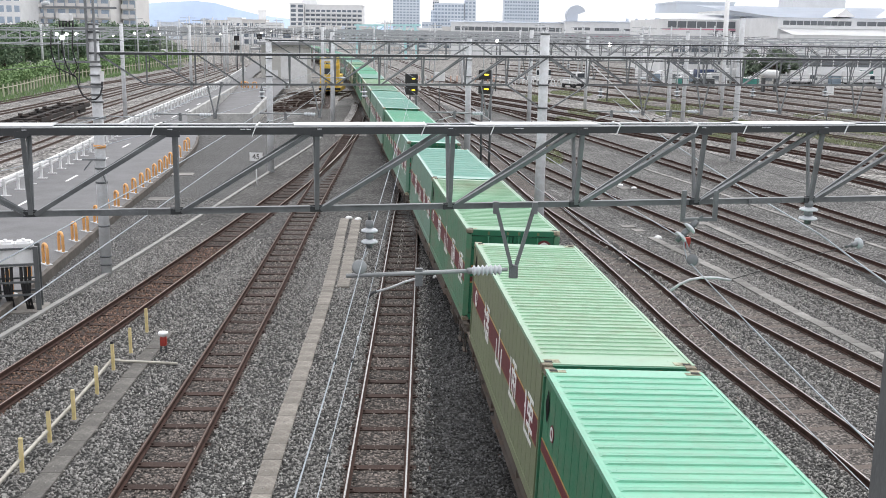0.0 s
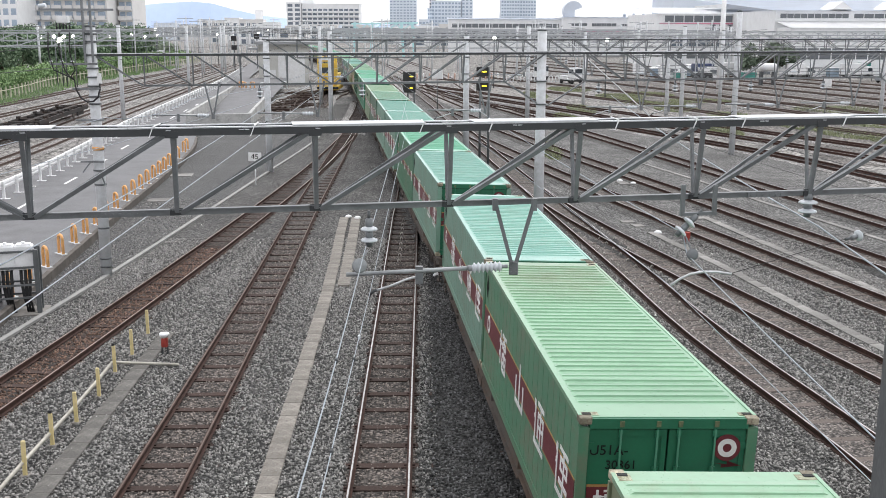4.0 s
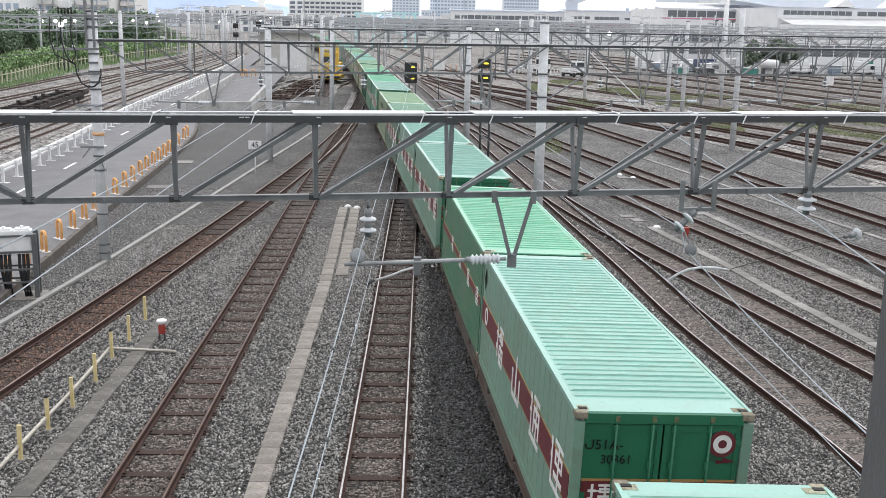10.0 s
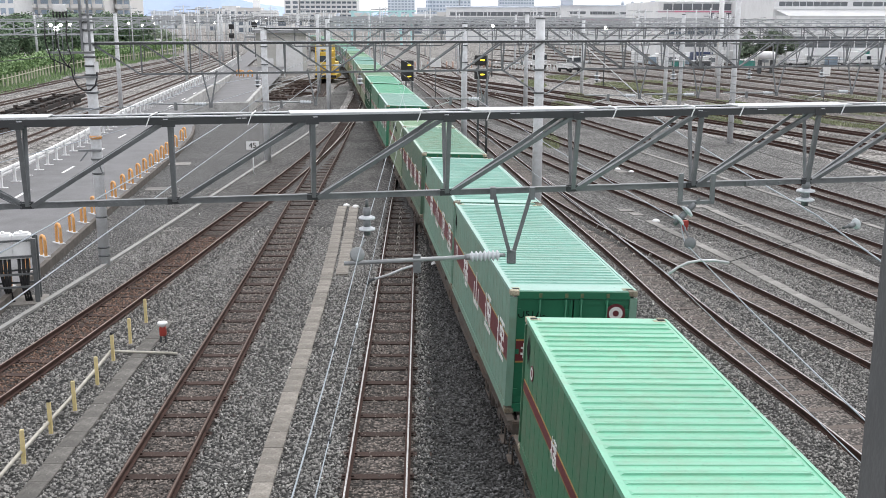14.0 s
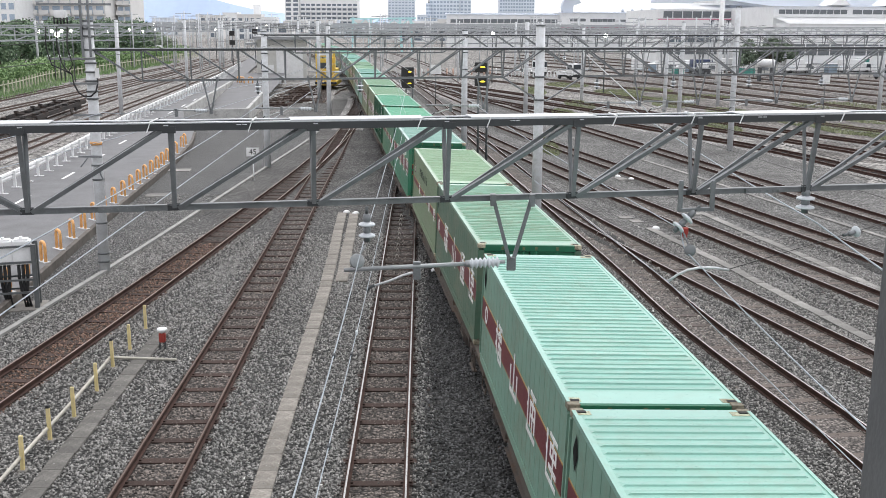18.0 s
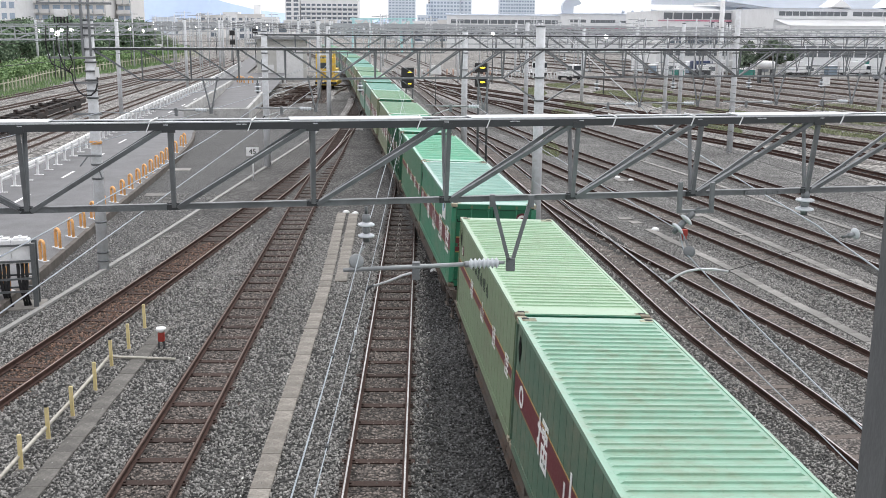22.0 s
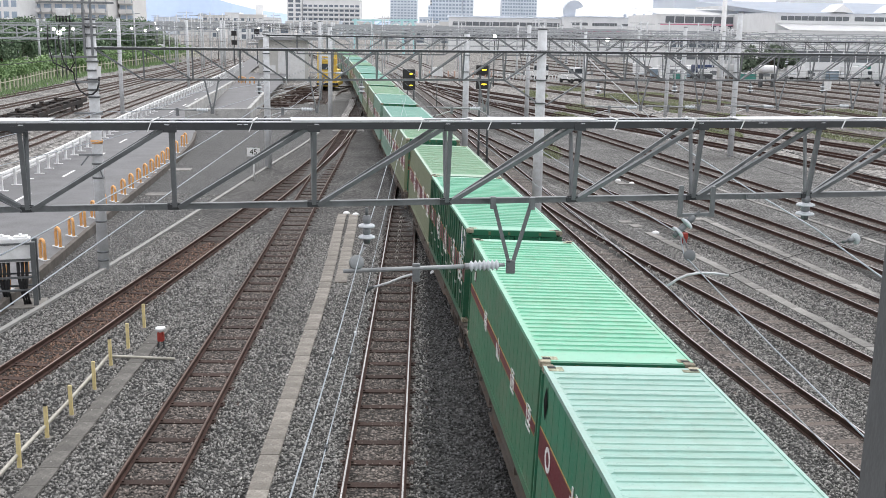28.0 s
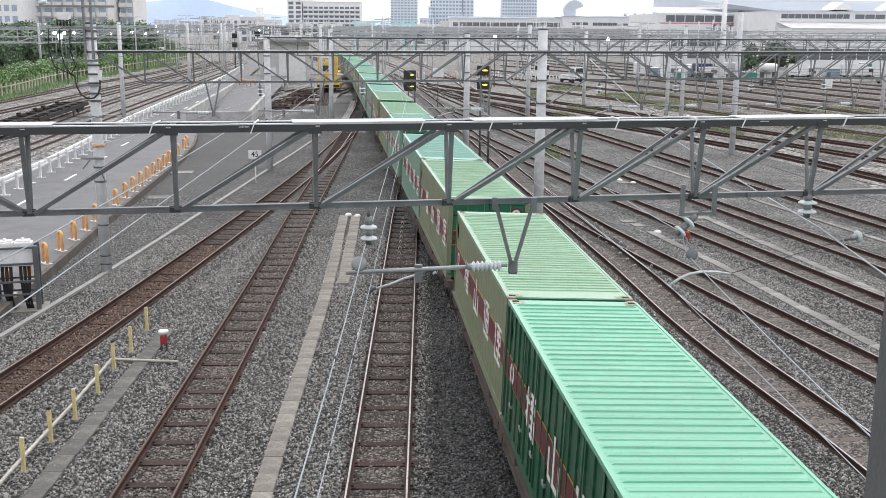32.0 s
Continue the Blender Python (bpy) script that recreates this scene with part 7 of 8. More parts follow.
for i, (x, y) in enumerate(((72, 168), (76, 170), (80, 171), (84, 174), (58, 186), (66, 190))):
    c = thing("parked_car", "parked pale car beside the depot", "car", "cars by the depot", m=Matrix.Translation((x, y, GROUND_Z)) @ Matrix.Rotation(0.3, 4, "Z"))
    for nm, b, mt in (("body", (-2.0, -0.8, 0.35, 2.0, 0.8, 0.95), M_WHITE if i % 2 else M_CAR), ("cabin", (-1.2, -0.72, 0.95, 1.0, 0.72, 1.5), M_GLASS)):
        bm = bmesh.new()
        box(bm, *b)
        bmesh.ops.bevel(bm, geom=bm.edges[:], offset=0.15, segments=2, affect="EDGES")
        part(nm, bm, mt, c)
    for q in product((-1.2, 1.2), (-0.7, 0.7)):
        bm = bmesh.new()
        lathe(bm, [(0.3, -0.1), (0.32, 0), (0.3, 0.1)], Matrix.Translation((*q, 0.3)) @ Matrix.Rotation(radians(90), 4, "X"), 12)
        part("wheel", bm, M_BLACK, c)
for x, y, turn, L, paint in ((-74, 268, 0.2, 6.5, 0), (52, 188, 0.15, 5.0, 0), (74, 186, -0.1, 5.5, 0), (79, 178, 0.1, 5.0, 1), (63, 184, 0.0, 4.6, 0), (46, 182, 0.1, 4.8, 1)):
    v = thing("parked_van", ("white" if paint == 0 else "dark blue") + " box van parked beside the yard", "van", "parked vans", m=Matrix.Translation((x, y, GROUND_Z)) @ Matrix.Rotation(turn, 4, "Z"))
    for nm, b, mt, r in (("body", (-L / 2, -0.9, 0.4, L / 2 - 1.2, 0.9, 2.5), M_WHITE if paint == 0 else M_VAN_BLUE, 0.12), ("cab", (L / 2 - 1.15, -0.85, 0.4, L / 2, 0.85, 2.0), M_WHITE, 0.2),
                         ("side_window", (L / 2 - 0.95, -0.88, 1.15, L / 2 - 0.25, -0.85, 1.75), M_GLASS, 0.005), ("bumper", (-L / 2, -0.88, 0.3, L / 2 + 0.05, 0.88, 0.45), M_BLACK, 0.02)):
        bm = bmesh.new()
        box(bm, *b)
        bmesh.ops.bevel(bm, geom=bm.edges[:], offset=r, segments=2, affect="EDGES")
        part(nm, bm, mt, v)
    for q in product((-L / 2 + 0.9, L / 2 - 0.8), (-0.8, 0.8)):
        bm = bmesh.new()
        lathe(bm, [(0.1, -0.1), (0.33, -0.1), (0.33, 0.1), (0.1, 0.1)], Matrix.Translation((*q, 0.33)) @ Matrix.Rotation(radians(90), 4, "X"), 12)
        part("wheel", bm, M_BLACK, v)
tank = thing("storage_tank", "white horizontal storage tank on dark saddles", "tank", m=Matrix.Translation((50, 160, GROUND_Z)))
bm = bmesh.new()
lathe(bm, [(0.2, -1.5), (0.52, -1.4), (0.62, -1.15), (0.62, 1.15), (0.52, 1.4), (0.2, 1.5)], Matrix.Translation((0, 0, 2.75)) @ Matrix.Rotation(radians(-52), 4, "Z") @ Matrix.Rotation(radians(90), 4, "Y"), 20)
part("shell", bm, M_WHITE, tank)
bm = bmesh.new()
box(bm, -1.1, -0.6, 0, -0.8, 0.6, 2.1)
part("saddle", bm, M_STEEL_DARK, tank)
bm = bmesh.new()
box(bm, 0.8, -0.6, 0, 1.1, 0.6, 2.1)
part("saddle", bm, M_STEEL_DARK, tank)
mast = thing("light_mast", "tall white floodlight mast in the yard", "mast", m=Matrix.Translation((40.0, 150, GROUND_Z)))
bm = bmesh.new()
tube(bm, [(0, 0, -0.2), (0, 0, 14)], 0.45, 12, 0.32)
part("shaft", bm, M_WHITE, mast)


# ---- distant buildings ----
# walls and glass beyond the yard are paled to stand in for haze
M_APT = material("pale_apartment_wall", (0.78, 0.79, 0.80), 0.8, 0, 0.06, 0.2, 5, 0)
M_APT_BEIGE = material("beige_apartment_wall", (0.70, 0.69, 0.68), 0.8, 0, 0.06, 0.2, 5, 0)
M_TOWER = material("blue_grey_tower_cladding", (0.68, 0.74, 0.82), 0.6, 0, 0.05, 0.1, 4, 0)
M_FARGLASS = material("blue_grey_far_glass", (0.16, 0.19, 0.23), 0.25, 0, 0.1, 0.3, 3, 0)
M_TOWERGLASS = material("hazed_tower_glass", (0.36, 0.44, 0.54), 0.25, 0, 0.1, 0.3, 3, 0)
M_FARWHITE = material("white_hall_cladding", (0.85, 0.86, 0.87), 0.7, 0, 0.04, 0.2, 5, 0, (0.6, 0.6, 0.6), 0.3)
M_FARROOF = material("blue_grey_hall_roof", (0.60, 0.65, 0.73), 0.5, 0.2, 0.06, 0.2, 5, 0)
M_DARKBAND = material("dark_glazed_band", (0.15, 0.165, 0.18), 0.35, 0, 0.15, 0.5, 5, 0)
M_PINK = material("pink_stripe_paint", (0.65, 0.25, 0.35), 0.7, 0, 0.05, 0.5, 5, 0)
M_SIGN = material("dark_sign_paint", (0.10, 0.11, 0.14), 0.7, 0, 0.05, 0.5, 5, 0)
M_CYAN = material("cyan_scaffold_paint", (0.50, 0.78, 0.80), 0.6, 0, 0.06, 0.5, 5, 0)
# the haze over the hills lies in this pale blue
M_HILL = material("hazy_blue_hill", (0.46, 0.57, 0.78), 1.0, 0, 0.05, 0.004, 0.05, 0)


def facade(x0, x1, y, depth, top, mat, label, storey=3.0, bay=3.2, balcony=True, turn=0.0, glass=None, base=0.0):
    """A block with its windows, and balconies where it has them; its front faces the yard."""
    w = x1 - x0
    b = thing("apartment_building" if balcony else "office_tower", label, "building", "buildings beyond the yard", m=Matrix.Translation(((x0 + x1) / 2, y, GROUND_Z)) @ Matrix.Rotation(turn, 4, "Z"))
    bm = bmesh.new()
    box(bm, -w / 2, 0, -0.2, w / 2, depth, top)
    part("wall", bm, mat, b)
    bm = bmesh.new()
    box(bm, -w / 2 - 0.2, -0.2, top, w / 2 + 0.2, depth + 0.2, top + 0.5)
    part("roof", bm, mat, b)
    cols, rows = max(int(w / bay), 1), int((top - base) / storey)
    bm = bmesh.new()
    wide, low = (0.38, 0.3) if balcony else (0.36, 0.7)
    box(bm, -bay * wide, -0.06, low, bay * wide, 0.02, storey - 0.4)
    win = finish(bm, "window", glass or M_FARGLASS)
    bm = bmesh.new()
    box(bm, -bay * 0.47, -1.2, 0, bay * 0.47, -0.06, 0.18)
    box(bm, -bay * 0.47, -1.2, 0.18, bay * 0.47, -1.08, 1.1)
    bal = finish(bm, "balcony", mat)
    for r in range(rows):
        for c in range(cols):
            at = (-w / 2 + (c + 0.5) * w / cols, 0, base + r * storey)
            part("window", win, None, b).location = at
            if balcony:
                part("balcony", bal, None, b).location = at
    return b


facade(-109, -101.5, 250, 14, 24, M_FARWHITE, "pale glazed office block behind trees", 2.6, 1.7, False, glass=M_TOWERGLASS)
facade(-103, -84, 262, 12, 27, M_APT_BEIGE, "pale apartment block with balconies behind trees", 2.5, 2.4, glass=M_TOWERGLASS)
facade(-83.5, -80, 270, 12, 26, M_APT_BEIGE, "pale apartment block with balconies behind trees", 2.5, 1.75, glass=M_TOWERGLASS)
facade(-104.8, -95.1, 700, 20, 23.6, M_APT, "white stair tower of an apartment block", 2.9, 4.5, False, base=6)
facade(-94.8, -56.5, 702, 20, 22.9, M_APT, "white nine-storey apartment block with balconies", 2.9, 3.4, base=3)
facade(-98, -88, 712, 10, 28.5, M_APT, "white rooftop lift house of an apartment block", 9, 9, False, base=20)
for x0, x1, h, m in ((-164, -152, 8.5, M_APT_BEIGE), (-150, -136, 11.5, M_APT_BEIGE), (-136, -127, 13.2, M_FARWHITE), (-127, -112, 12.2, M_APT_BEIGE), (-112, -103, 10.6, M_APT), (-180, -166, 10, M_TOWER), (-56, -44, 9, M_APT_BEIGE)):
    facade(x0, x1, 650, 12, h, m, "low pale town building far off", 2.9, 3.2, False, base=2)
facade(-118.5, -114.5, 660, 4, 18, M_APT, "slim pale chimney shaft far off", 20, 9, False)
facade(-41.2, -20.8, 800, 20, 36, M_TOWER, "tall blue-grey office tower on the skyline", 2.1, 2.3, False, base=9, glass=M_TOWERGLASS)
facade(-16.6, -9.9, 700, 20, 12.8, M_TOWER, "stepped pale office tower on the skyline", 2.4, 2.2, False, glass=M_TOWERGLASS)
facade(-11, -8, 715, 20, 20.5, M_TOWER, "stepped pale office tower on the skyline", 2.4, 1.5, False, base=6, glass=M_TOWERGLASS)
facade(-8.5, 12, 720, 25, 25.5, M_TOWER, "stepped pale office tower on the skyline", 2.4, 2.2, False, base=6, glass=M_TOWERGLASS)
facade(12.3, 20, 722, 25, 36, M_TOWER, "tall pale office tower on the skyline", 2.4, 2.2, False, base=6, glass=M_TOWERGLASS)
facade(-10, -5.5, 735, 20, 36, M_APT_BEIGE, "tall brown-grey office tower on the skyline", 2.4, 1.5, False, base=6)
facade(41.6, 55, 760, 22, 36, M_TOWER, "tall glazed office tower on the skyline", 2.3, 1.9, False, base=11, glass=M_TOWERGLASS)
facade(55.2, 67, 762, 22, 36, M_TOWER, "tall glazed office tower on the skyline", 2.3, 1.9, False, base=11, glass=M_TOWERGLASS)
# low blocks filling the horizon line
random.seed(3)
for i in range(34):
    x, y = random.uniform(-120, 30), random.uniform(440, 640)
    h, w = random.uniform(4, 9.5), random.uniform(8, 15)
    facade(x, x + w, y, 10, h, random.choice((M_APT, M_APT_BEIGE, M_FARWHITE, M_TOWER)), "low far-off town building", 3.1, 4.6, False)


def hall(x0, x1, y, depth, top, label, turn=0.0, bands=(), ridge=0.0, roof=None, stripe=None):
    """A long low hall: wall, roof and bands of separate windows."""
    w = x1 - x0
    h = thing("depot_hall", label, "building", "halls of the depot", m=Matrix.Translation(((x0 + x1) / 2, y, GROUND_Z)) @ Matrix.Rotation(turn, 4, "Z"))
    bm = bmesh.new()
    box(bm, -w / 2, 0, -0.2, w / 2, depth, top)
    part("wall", bm, M_FARWHITE, h)
    bm = bmesh.new()
    v = [bm.verts.new(p) for p in ((-w / 2 - 0.5, -0.6, top), (w / 2 + 0.5, -0.6, top), (w / 2 + 0.5, depth, top + ridge), (-w / 2 - 0.5, depth, top + ridge))]
    bm.faces.new(v)
    bmesh.ops.solidify(bm, geom=bm.faces[:], thickness=-0.5)
    part("roof", bm, roof or M_FARROOF, h)
    for z0, z1, a, b, n, mt in bands:
        step = (b - a) * w / n
        bm = bmesh.new()
        box(bm, -step * 0.45, -0.08, z0, step * 0.45, 0.02, z1)
        me = finish(bm, "window", mt)
        for i in range(n):
            part("window", me, None, h).location = (-w / 2 + a * w + (i + 0.5) * step, 0, 0)
    if stripe:
        bm = bmesh.new()
        box(bm, -w / 2, -0.1, stripe - 0.14, w / 2, 0.02, stripe + 0.14)
        part("stripe", bm, M_PINK, h, "thin pink stripe")
    return h


hall(1.5, 37.5, 330, 20, 11.0, "long white depot office wing with two window rows", 0, ((8.4, 9.6, 0.03, 0.97, 16, M_DARKBAND), (5.0, 6.6, 0.12, 0.95, 12, M_DARKBAND)), 0.6, M_FARROOF)
long_hall = hall(37, 69, 325, 25, 11.6, "long white depot hall with a row of dark windows", 0, ((8.9, 9.8, 0.28, 0.52, 10, M_DARKBAND), (9.0, 9.6, 0.56, 0.9, 18, M_DARKBAND), (9.0, 9.8, 0.08, 0.24, 2, M_DARKBAND)), 0.5, None, 7.2)
bm = bmesh.new()
fan = [(3.0 * math.cos(radians(a)), 3.0 * math.sin(radians(a))) for a in range(20, 201, 15)] + [(-2.6, -2.2), (0.4, -2.2), (0.5, 0.2)]
vs = [[bm.verts.new((x, y, z)) for x, z in fan] for y in (0, 5)]
bm.faces.new(vs[0]), bm.faces.new(vs[1][::-1])
for i in range(len(fan)):
    k = (i + 1) % len(fan)
    bm.faces.new((vs[0][i], vs[0][k], vs[1][k], vs[1][i]))
arch = part("arched_vent", bm, M_FARROOF, long_hall, "curled grey roof vent")
arch.location = (-12.6, 2, 13.6)
for k in range(4):
    bm = bmesh.new()
    lathe(bm, [(0.5, 11.9), (0.5, 12.6), (0.2, 13.0)], Matrix.Translation((4 + k * 3, 6, 0)), 10)
    part("roof_vent", bm, M_FARROOF, long_hall)
hall(47.2, 73.0, 229, 40, 11.6, "white depot workshop with a dark glazed band and pink stripe", 0, ((9.8, 11.2, 0.04, 0.95, 11, M_DARKBAND), (4.6, 6.2, 0.1, 0.95, 11, M_FARGLASS), (2.0, 3.6, 0.05, 0.9, 9, M_DARKBAND)), 2.0, M_FARWHITE, 9.5)
# the sign on the workshop wall, as plain bars
sg = thing("wall_sign", "dark sign of plain bars on a white workshop wall", "sign", m=Matrix.Translation((0, 228.85, GROUND_Z)))
for i, x in enumerate((58.9, 60.7, 62.6, 64.5, 68.0, 69.8, 71.6)):
    s = 0.42 if i > 3 else 0.55
    for k, (a, b, c, d) in enumerate(((-s, -s, s, -s * 0.6), (-s, s * 0.6, s, s), (-s * 0.2, -s, s * 0.2, s))):
        bm = bmesh.new()
        box(bm, x + a, -0.06, 8.75 + b, x + c, 0, 8.75 + d)
        part("sign_bar", bm, M_SIGN, sg)
hall(63.2, 110, 200, 60, 11.9, "long white depot workshop with strip windows", 0, ((10.5, 11.3, 0.02, 0.3, 10, M_DARKBAND), (10.5, 11.3, 0.32, 0.9, 14, M_DARKBAND)), 3.4, M_FARROOF)
hall(63.8, 110, 192, 8, 8.7, "low white depot annexe with windows", 0, ((3.0, 5.0, 0.02, 0.9, 18, M_DARKBAND), (6.6, 6.9, 0.1, 0.95, 8, M_FARGLASS)), 1.2, M_FARWHITE)
for x in (75.6, 86.0):
    bm = bmesh.new()
    v = [bm.verts.new(p) for p in ((-2.0, 0, 0), (2.0, 0, 0), (0, 0, 1.5), (-2.0, 7, 0), (2.0, 7, 0), (0, 7, 1.5))]
    for f in ((0, 1, 2), (5, 4, 3), (0, 2, 5, 3), (1, 4, 5, 2), (0, 3, 4, 1)):
        bm.faces.new([v[i] for i in f])
    g = tagged(part("roof_gable", bm, M_FARWHITE), "white gabled dormer on a workshop roof", "roof gable", "white roof gables")
    g.location = (x, 199.2, GROUND_Z + 12.1)
facade(65.5, 82, 300, 30, 17.0, M_TOWER, "pale grey depot office with few windows", 5.0, 5.5, False, base=8)
hall(69.8, 120, 262, 30, 14.4, "wide blue-grey roofed depot shed", 0, (), 1.8)
hall(92, 106, 280, 12, 18.2, "grey roof structure of a depot shed", 0, (), 0.3)
# huts, boxes and a fence along the depot front
random.seed(11)
M_HUT_TEAL = material("teal_sheet_cover", (0.06, 0.26, 0.22), 0.7, 0, 0.2, 1, 10, 0)
M_HUT_BLUE = material("blue_grey_hut_paint", (0.30, 0.38, 0.46), 0.7, 0, 0.15, 1, 10, 0)
HUTS = ((M_FARWHITE, "white"), (M_SHED, "pale grey"), (M_HUT_BLUE, "blue-grey"), (M_FARWHITE, "white"), (M_HUT_TEAL, "teal"), (M_STEEL_DARK, "dark grey"))
for i in range(34):
    x, y = random.uniform(33, 92), random.uniform(174, 192)
    w, d, h = random.uniform(1.4, 4.2), 2.0, random.uniform(1.1, 2.5)
    paint, tone = HUTS[i % 6]
    hut = thing("depot_hut", tone + " storage box in front of the depot", "hut", "huts along the depot", m=Matrix.Translation((x, y, GROUND_Z)))
    bm = bmesh.new()
    box(bm, 0, 0, -0.1, w, d, h)
    part("wall", bm, paint, hut)
    bm = bmesh.new()
    box(bm, -0.12, -0.15, h, w + 0.12, d + 0.15, h + 0.12)
    part("roof", bm, M_ROOFGREY if i % 2 else M_FARWHITE, hut)
    if w > 2.4:
        bm = bmesh.new()
        box(bm, w * 0.3, -0.03, h * 0.4, w * 0.6, 0, h * 0.75)
        part("window", bm, M_DARKBAND, hut)
yard_fence = thing("yard_fence", "grey wire fence in front of the depot", "fence")
bm = bmesh.new()
tube(bm, [(0, 0, -0.1), (0, 0, 2.1)], 0.05, 6)
post_mesh = finish(bm, "post", M_STEEL)
for i in range(40):
    part("post", post_mesh, None, yard_fence).location = (30 + i * 1.8, 170 + i * 0.12, GROUND_Z)
for z in (0.5, 1.1, 1.6, 2.05):
    bm = bmesh.new()
    bar(bm, (30, 170, GROUND_Z + z), (100.2, 174.7, GROUND_Z + z), 0.05)
    part("rail", bm, M_STEEL, yard_fence)
# a row of short pale bollards across the far yard
M_BOLLARD = material("faded_pink_bollard_paint", (0.62, 0.42, 0.34), 0.7, 0, 0.1, 2, 20, 0)
for i in range(16):
    b = thing("bollard", "short faded bollard standing in the far yard", "bollard", "bollards of the far yard", m=Matrix.Translation((-6.5 + i * 1.05, 172 + i * 0.3, GROUND_Z)))
    bm = bmesh.new()
    lathe(bm, [(0.12, -0.1), (0.12, 0.95), (0.09, 1.05), (0.02, 1.08)], n=8)
    part("post", bm, M_BOLLARD if i % 3 else M_WHITE, b)
# a pale cyan gantry on the skyline
gantry = thing("cyan_gantry", "pale cyan steel gantry far over the tracks", "gantry")
for x in (-26, -21, -11.5, -8.4):
    bm = bmesh.new()
    bar(bm, (x, 300, GROUND_Z - 0.1), (x + (0.6 if x < -15 else -0.6), 300, 9.6), 0.7, 0.7)
    part("leg", bm, M_CYAN, gantry)
for z in (7.4, 9.2):
    bm = bmesh.new()
    bar(bm, (-26.4, 300, z), (-7.4, 300, z + 0.3), 0.5, 0.45)
    part("beam", bm, M_CYAN, gantry)
for i in range(9):
    bm = bmesh.new()
    a = -26 + i * 2.05
    bar(bm, (a, 300, 7.4 if i % 2 else 9.2), (a + 2.05, 300, 9.2 if i % 2 else 7.4), 0.25)
    part("brace", bm, M_CYAN, gantry)
# hills
bm = bmesh.new()
prof = [(-2400, 0), (-1500, 20), (-1150, 55), (-980, 62), (-860, 74), (-760, 80), (-700, 74), (-640, 58), (-560, 40), (-400, 22), (-100, 12), (600, 8), (2400, 6)]
lo = [bm.verts.new((x, 3100, -10)) for x, z in prof]
hi = [bm.verts.new((x, 3180, z)) for x, z in prof]
bk = [bm.verts.new((x, 3400, -10)) for x, z in prof]
for i in range(len(prof) - 1):
    bm.faces.new((lo[i], lo[i + 1], hi[i + 1], hi[i]))
    bm.faces.new((hi[i], hi[i + 1], bk[i + 1], bk[i]))
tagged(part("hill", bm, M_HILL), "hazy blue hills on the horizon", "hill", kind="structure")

# ---- the footbridge that carries the camera ----
bridge = thing("footbridge", "grey footbridge deck with a grey steel fence post", "footbridge")
for nm, b, mt in (("deck", (-14, -2.6, 6.75, 14, 0.85, 6.95), M_CONCRETE), ("girder", (-14, 0.2, 6.0, 14, 0.5, 6.75), M_STEEL), ("girder", (-14, -2.2, 6.0, 14, -1.9, 6.75), M_STEEL),
                  ("pier", (-3.6, -1.6, -0.6, -2.8, -0.6, 6.0), M_CONCRETE), ("pier", (6.0, -1.6, -0.6, 6.8, -0.6, 6.0), M_CONCRETE)):
    bm = bmesh.new()
    box(bm, *b)
    part(nm, bm, mt, bridge)
bm = bmesh.new()
box(bm, 0.368, 0.76, 6.95, 0.428, 0.82, 9.6)
bmesh.ops.bevel(bm, geom=bm.edges[:], offset=0.006, segments=2, affect="EDGES")
part("fence_post", bm, M_STEEL, bridge, "grey steel fence post")

# ---- loose stones on the nearest ballast ----
NEAR_LINES = (LINE_A, LINE_B, LINE_C, LINE_R1, LINE_R2, LINE_R3, LINE_R4, train_x)


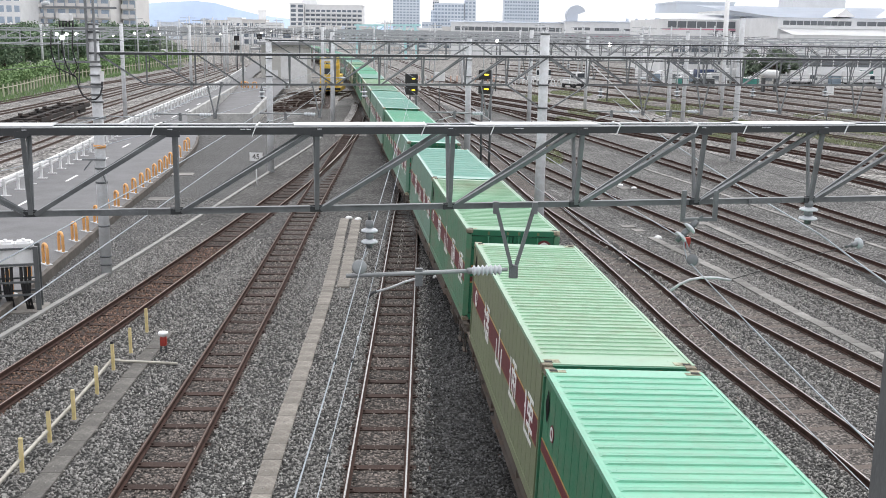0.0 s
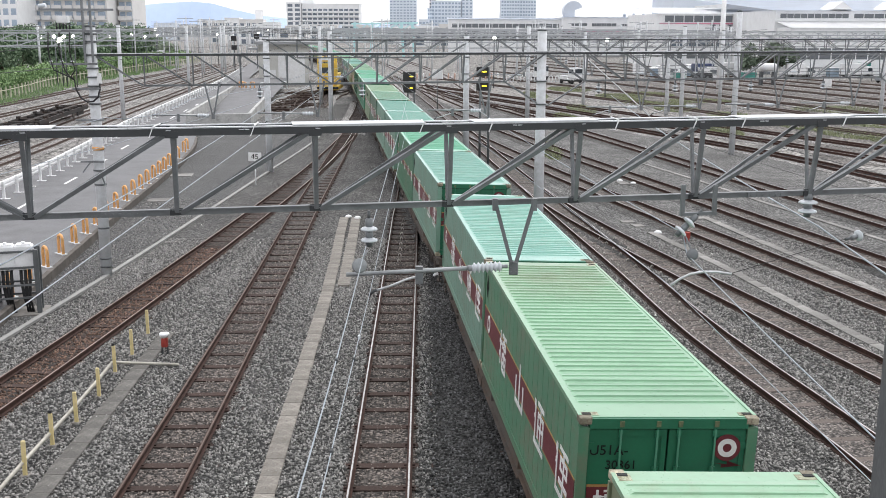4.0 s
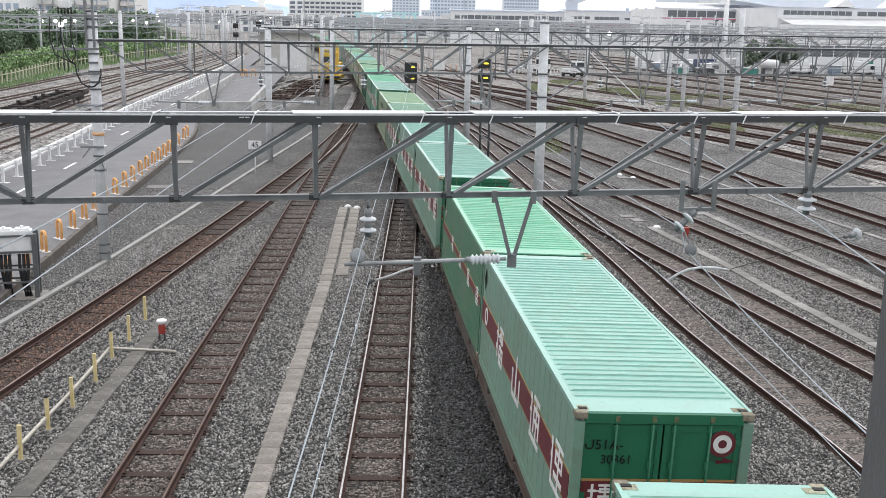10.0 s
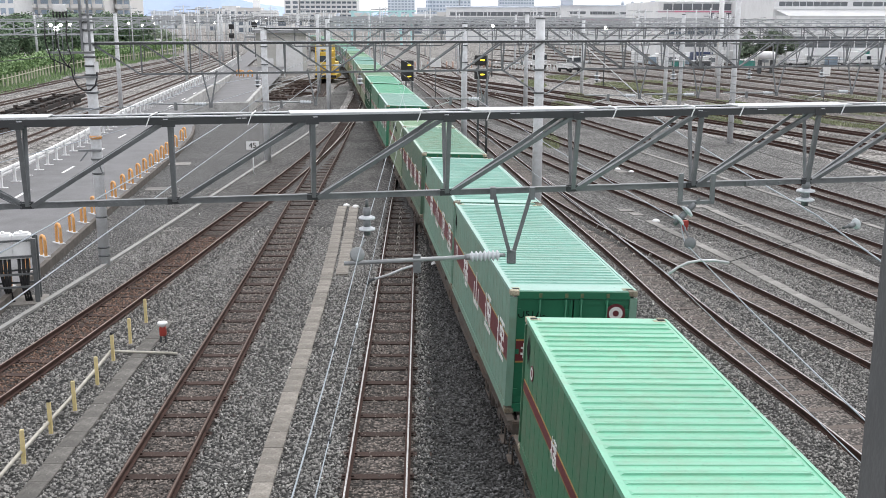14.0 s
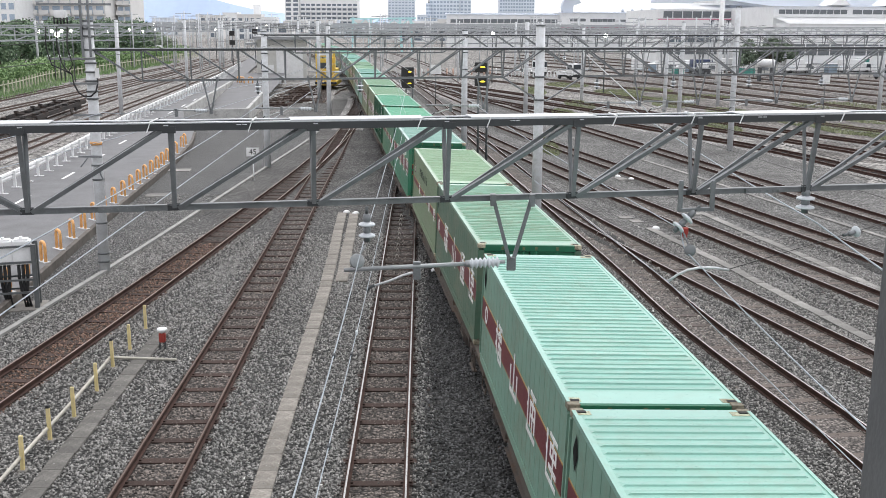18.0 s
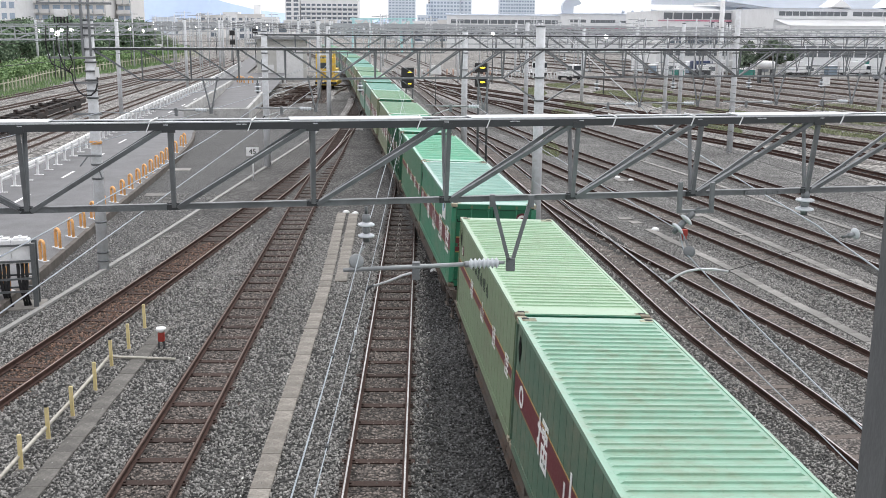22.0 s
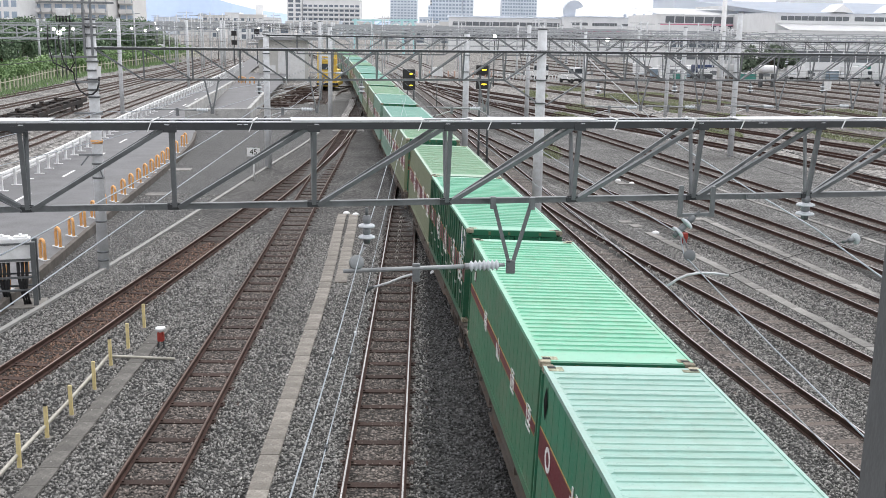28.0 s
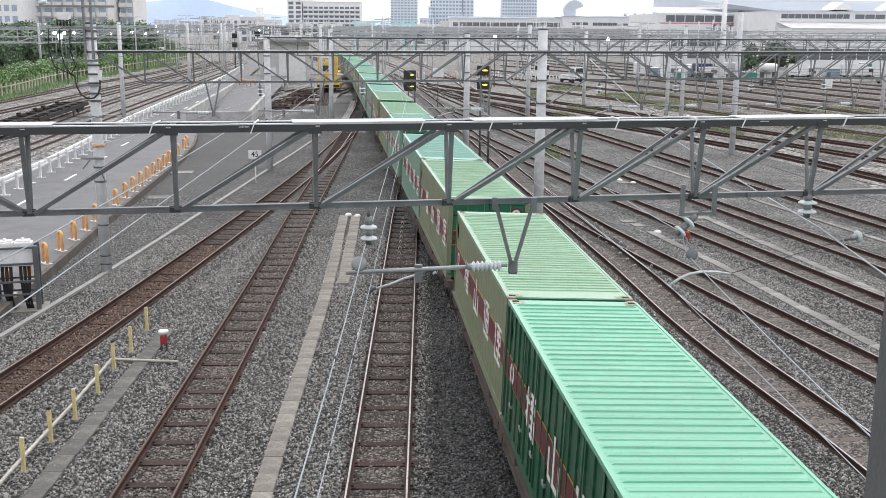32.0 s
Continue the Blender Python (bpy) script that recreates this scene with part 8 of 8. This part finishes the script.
def loose_stones(count, x0, x1, y0, y1, inside, mat, label, z_bed, lines, lean=1.3, apron=False):
    """Small faceted stones strewn on the ballast, either inside the tracks or outside them."""
    unit = np.array([(1, 0, 0), (-1, 0, 0), (0, 1, 0), (0, -1, 0), (0, 0, 1), (0, 0, -1)], float)
    tri = np.array([(0, 2, 4), (2, 1, 4), (1, 3, 4), (3, 0, 4), (2, 0, 5), (1, 2, 5), (3, 1, 5), (0, 3, 5)])
    y = y0 + (y1 - y0) * rng.random(count) ** lean
    x = rng.uniform(x0, x1, count)
    grid = np.linspace(y0, y1, 60)
    off = np.min([np.abs(x - np.interp(y, grid, [line(k) for k in grid])) for line in lines], 0)
    edge = np.interp(y, grid, [EDGE(k) for k in grid])
    strip = (x + rng.normal(0, 0.12, count) > np.interp(y, grid, [LINE_C(k) + 0.95 for k in grid])) & (x < np.interp(y, grid, [train_x(k) for k in grid]))
    keep = (off < 0.80) & (np.abs(off - 0.5665) > 0.09) if inside else (off > 0.69) & (x > edge + 0.15) & (strip == (mat is M_STONE_DARK))
    if apron:
        keep = (x < edge - 0.12) & (x > np.interp(y, grid, [ROAD_R(k) + 0.14 for k in grid]))
    x, y, off = x[keep], y[keep], off[keep]
    n = len(x)
    s = rng.uniform(0.020, 0.039, n)[:, None] * rng.uniform(0.65, 1.35, (n, 3))
    v = unit[None] * s[:, None, :] + rng.normal(0, 0.009, (n, 6, 3))
    a, b = rng.uniform(0, 6.283, n)[:, None], rng.uniform(-0.7, 0.7, n)[:, None]
    vx, vy, vz = v[..., 0], v[..., 1], v[..., 2]
    vx, vz = vx * np.cos(b) - vz * np.sin(b), vx * np.sin(b) + vz * np.cos(b)
    vx, vy = vx * np.cos(a) - vy * np.sin(a), vx * np.sin(a) + vy * np.cos(a)
    rise = np.interp(off, (0.69, 0.78, 0.93, 1.3), (0.036, 0.054, 0.057, 0.0)) if not inside else 0.0
    z = z_bed + rise + rng.uniform(-0.024, 0.018, n)
    out = np.stack([vx + x[:, None], vy + y[:, None], vz + z[:, None]], -1).reshape(-1, 3)
    faces = (tri[None] + 6 * np.arange(n)[:, None, None]).reshape(-1)
    me = bpy.data.meshes.new("ballast_stones")
    me.vertices.add(len(out)), me.loops.add(len(faces)), me.polygons.add(len(faces) // 3)
    me.vertices.foreach_set("co", out.ravel())
    me.loops.foreach_set("vertex_index", faces)
    me.polygons.foreach_set("loop_start", np.arange(0, len(faces), 3))
    me.update(calc_edges=True)
    me.materials.append(mat)
    tagged(part("ballast_stones", me, None), label, "ballast", kind="stuff")


M_STONE = material("crushed_stone", (0.254, 0.248, 0.238), 0.9, 0, 0.15, 8, 60, 0.2, island=0.55)
M_STONE_RUST = material("rust_dusted_stone", (0.180, 0.155, 0.140), 0.9, 0, 0.15, 8, 60, 0.2, island=0.85)
# fresh stone, darkened further for the shade beside the train
M_STONE_DARK = material("shaded_fresh_stone", (0.099, 0.099, 0.101), 0.85, 0, 0.15, 8, 60, 0.2, island=0.9)
M_STONE_BROWN = material("rust_brown_stone", (0.165, 0.104, 0.078), 0.9, 0, 0.15, 8, 60, 0.2, island=0.75)
loose_stones(250000, -13.0, 15.5, 13.5, 42, False, M_STONE, "loose grey crushed ballast stones between tracks", GROUND_Z + 0.006, NEAR_LINES)
loose_stones(40000, -2.5, 4.0, 13.5, 36, False, M_STONE_DARK, "loose fresh dark ballast stones with train shade in their colour", GROUND_Z + 0.01, NEAR_LINES)
loose_stones(92000, -7.5, 15.5, 13.5, 42, True, M_STONE_RUST, "loose rust-dusted ballast stones inside the tracks", -0.186, NEAR_LINES[1:])
loose_stones(34000, -13.0, -8.2, 13.5, 40, True, M_STONE_BROWN, "loose rust-brown ballast stones inside a track", -0.176, (LINE_A,), 1.15)
M_STONE_APRON = material("worn_apron_stone", (0.205, 0.202, 0.196), 0.9, 0, 0.15, 8, 60, 0.2, island=0.6)
loose_stones(46000, -16.2, -9.5, 20.5, 52, False, M_STONE_APRON, "loose grey stones strewn over a gravel apron", GROUND_Z + 0.014, NEAR_LINES, 1.45, True)
M_STONE_WHITE = material("bleached_stone", (0.75, 0.75, 0.73), 0.8, 0, 0.1, 8, 60, 0.1)
loose_stones(150, -12.0, 12.0, 14.0, 45, False, M_STONE_WHITE, "scattered bleached white stones in the ballast", GROUND_Z + 0.035, NEAR_LINES)


def motions():
    times = [float(i) for i in range(33)]
    for ob, n, m in rolling:
        walk(ob, [(t, wagon_pose(n, t) @ m) for t in times])
    # wheels roll on the rails: less than a quarter turn from row to row
    steps = [i * 0.16 for i in range(200)] + [32.0]
    for axle, wagon in axles:
        here = axle.location.copy()
        walk(axle, [(t, Matrix.Translation(here) @ Matrix.Rotation(gone(t) / 0.425, 4, "X")) for t in steps])


motions()
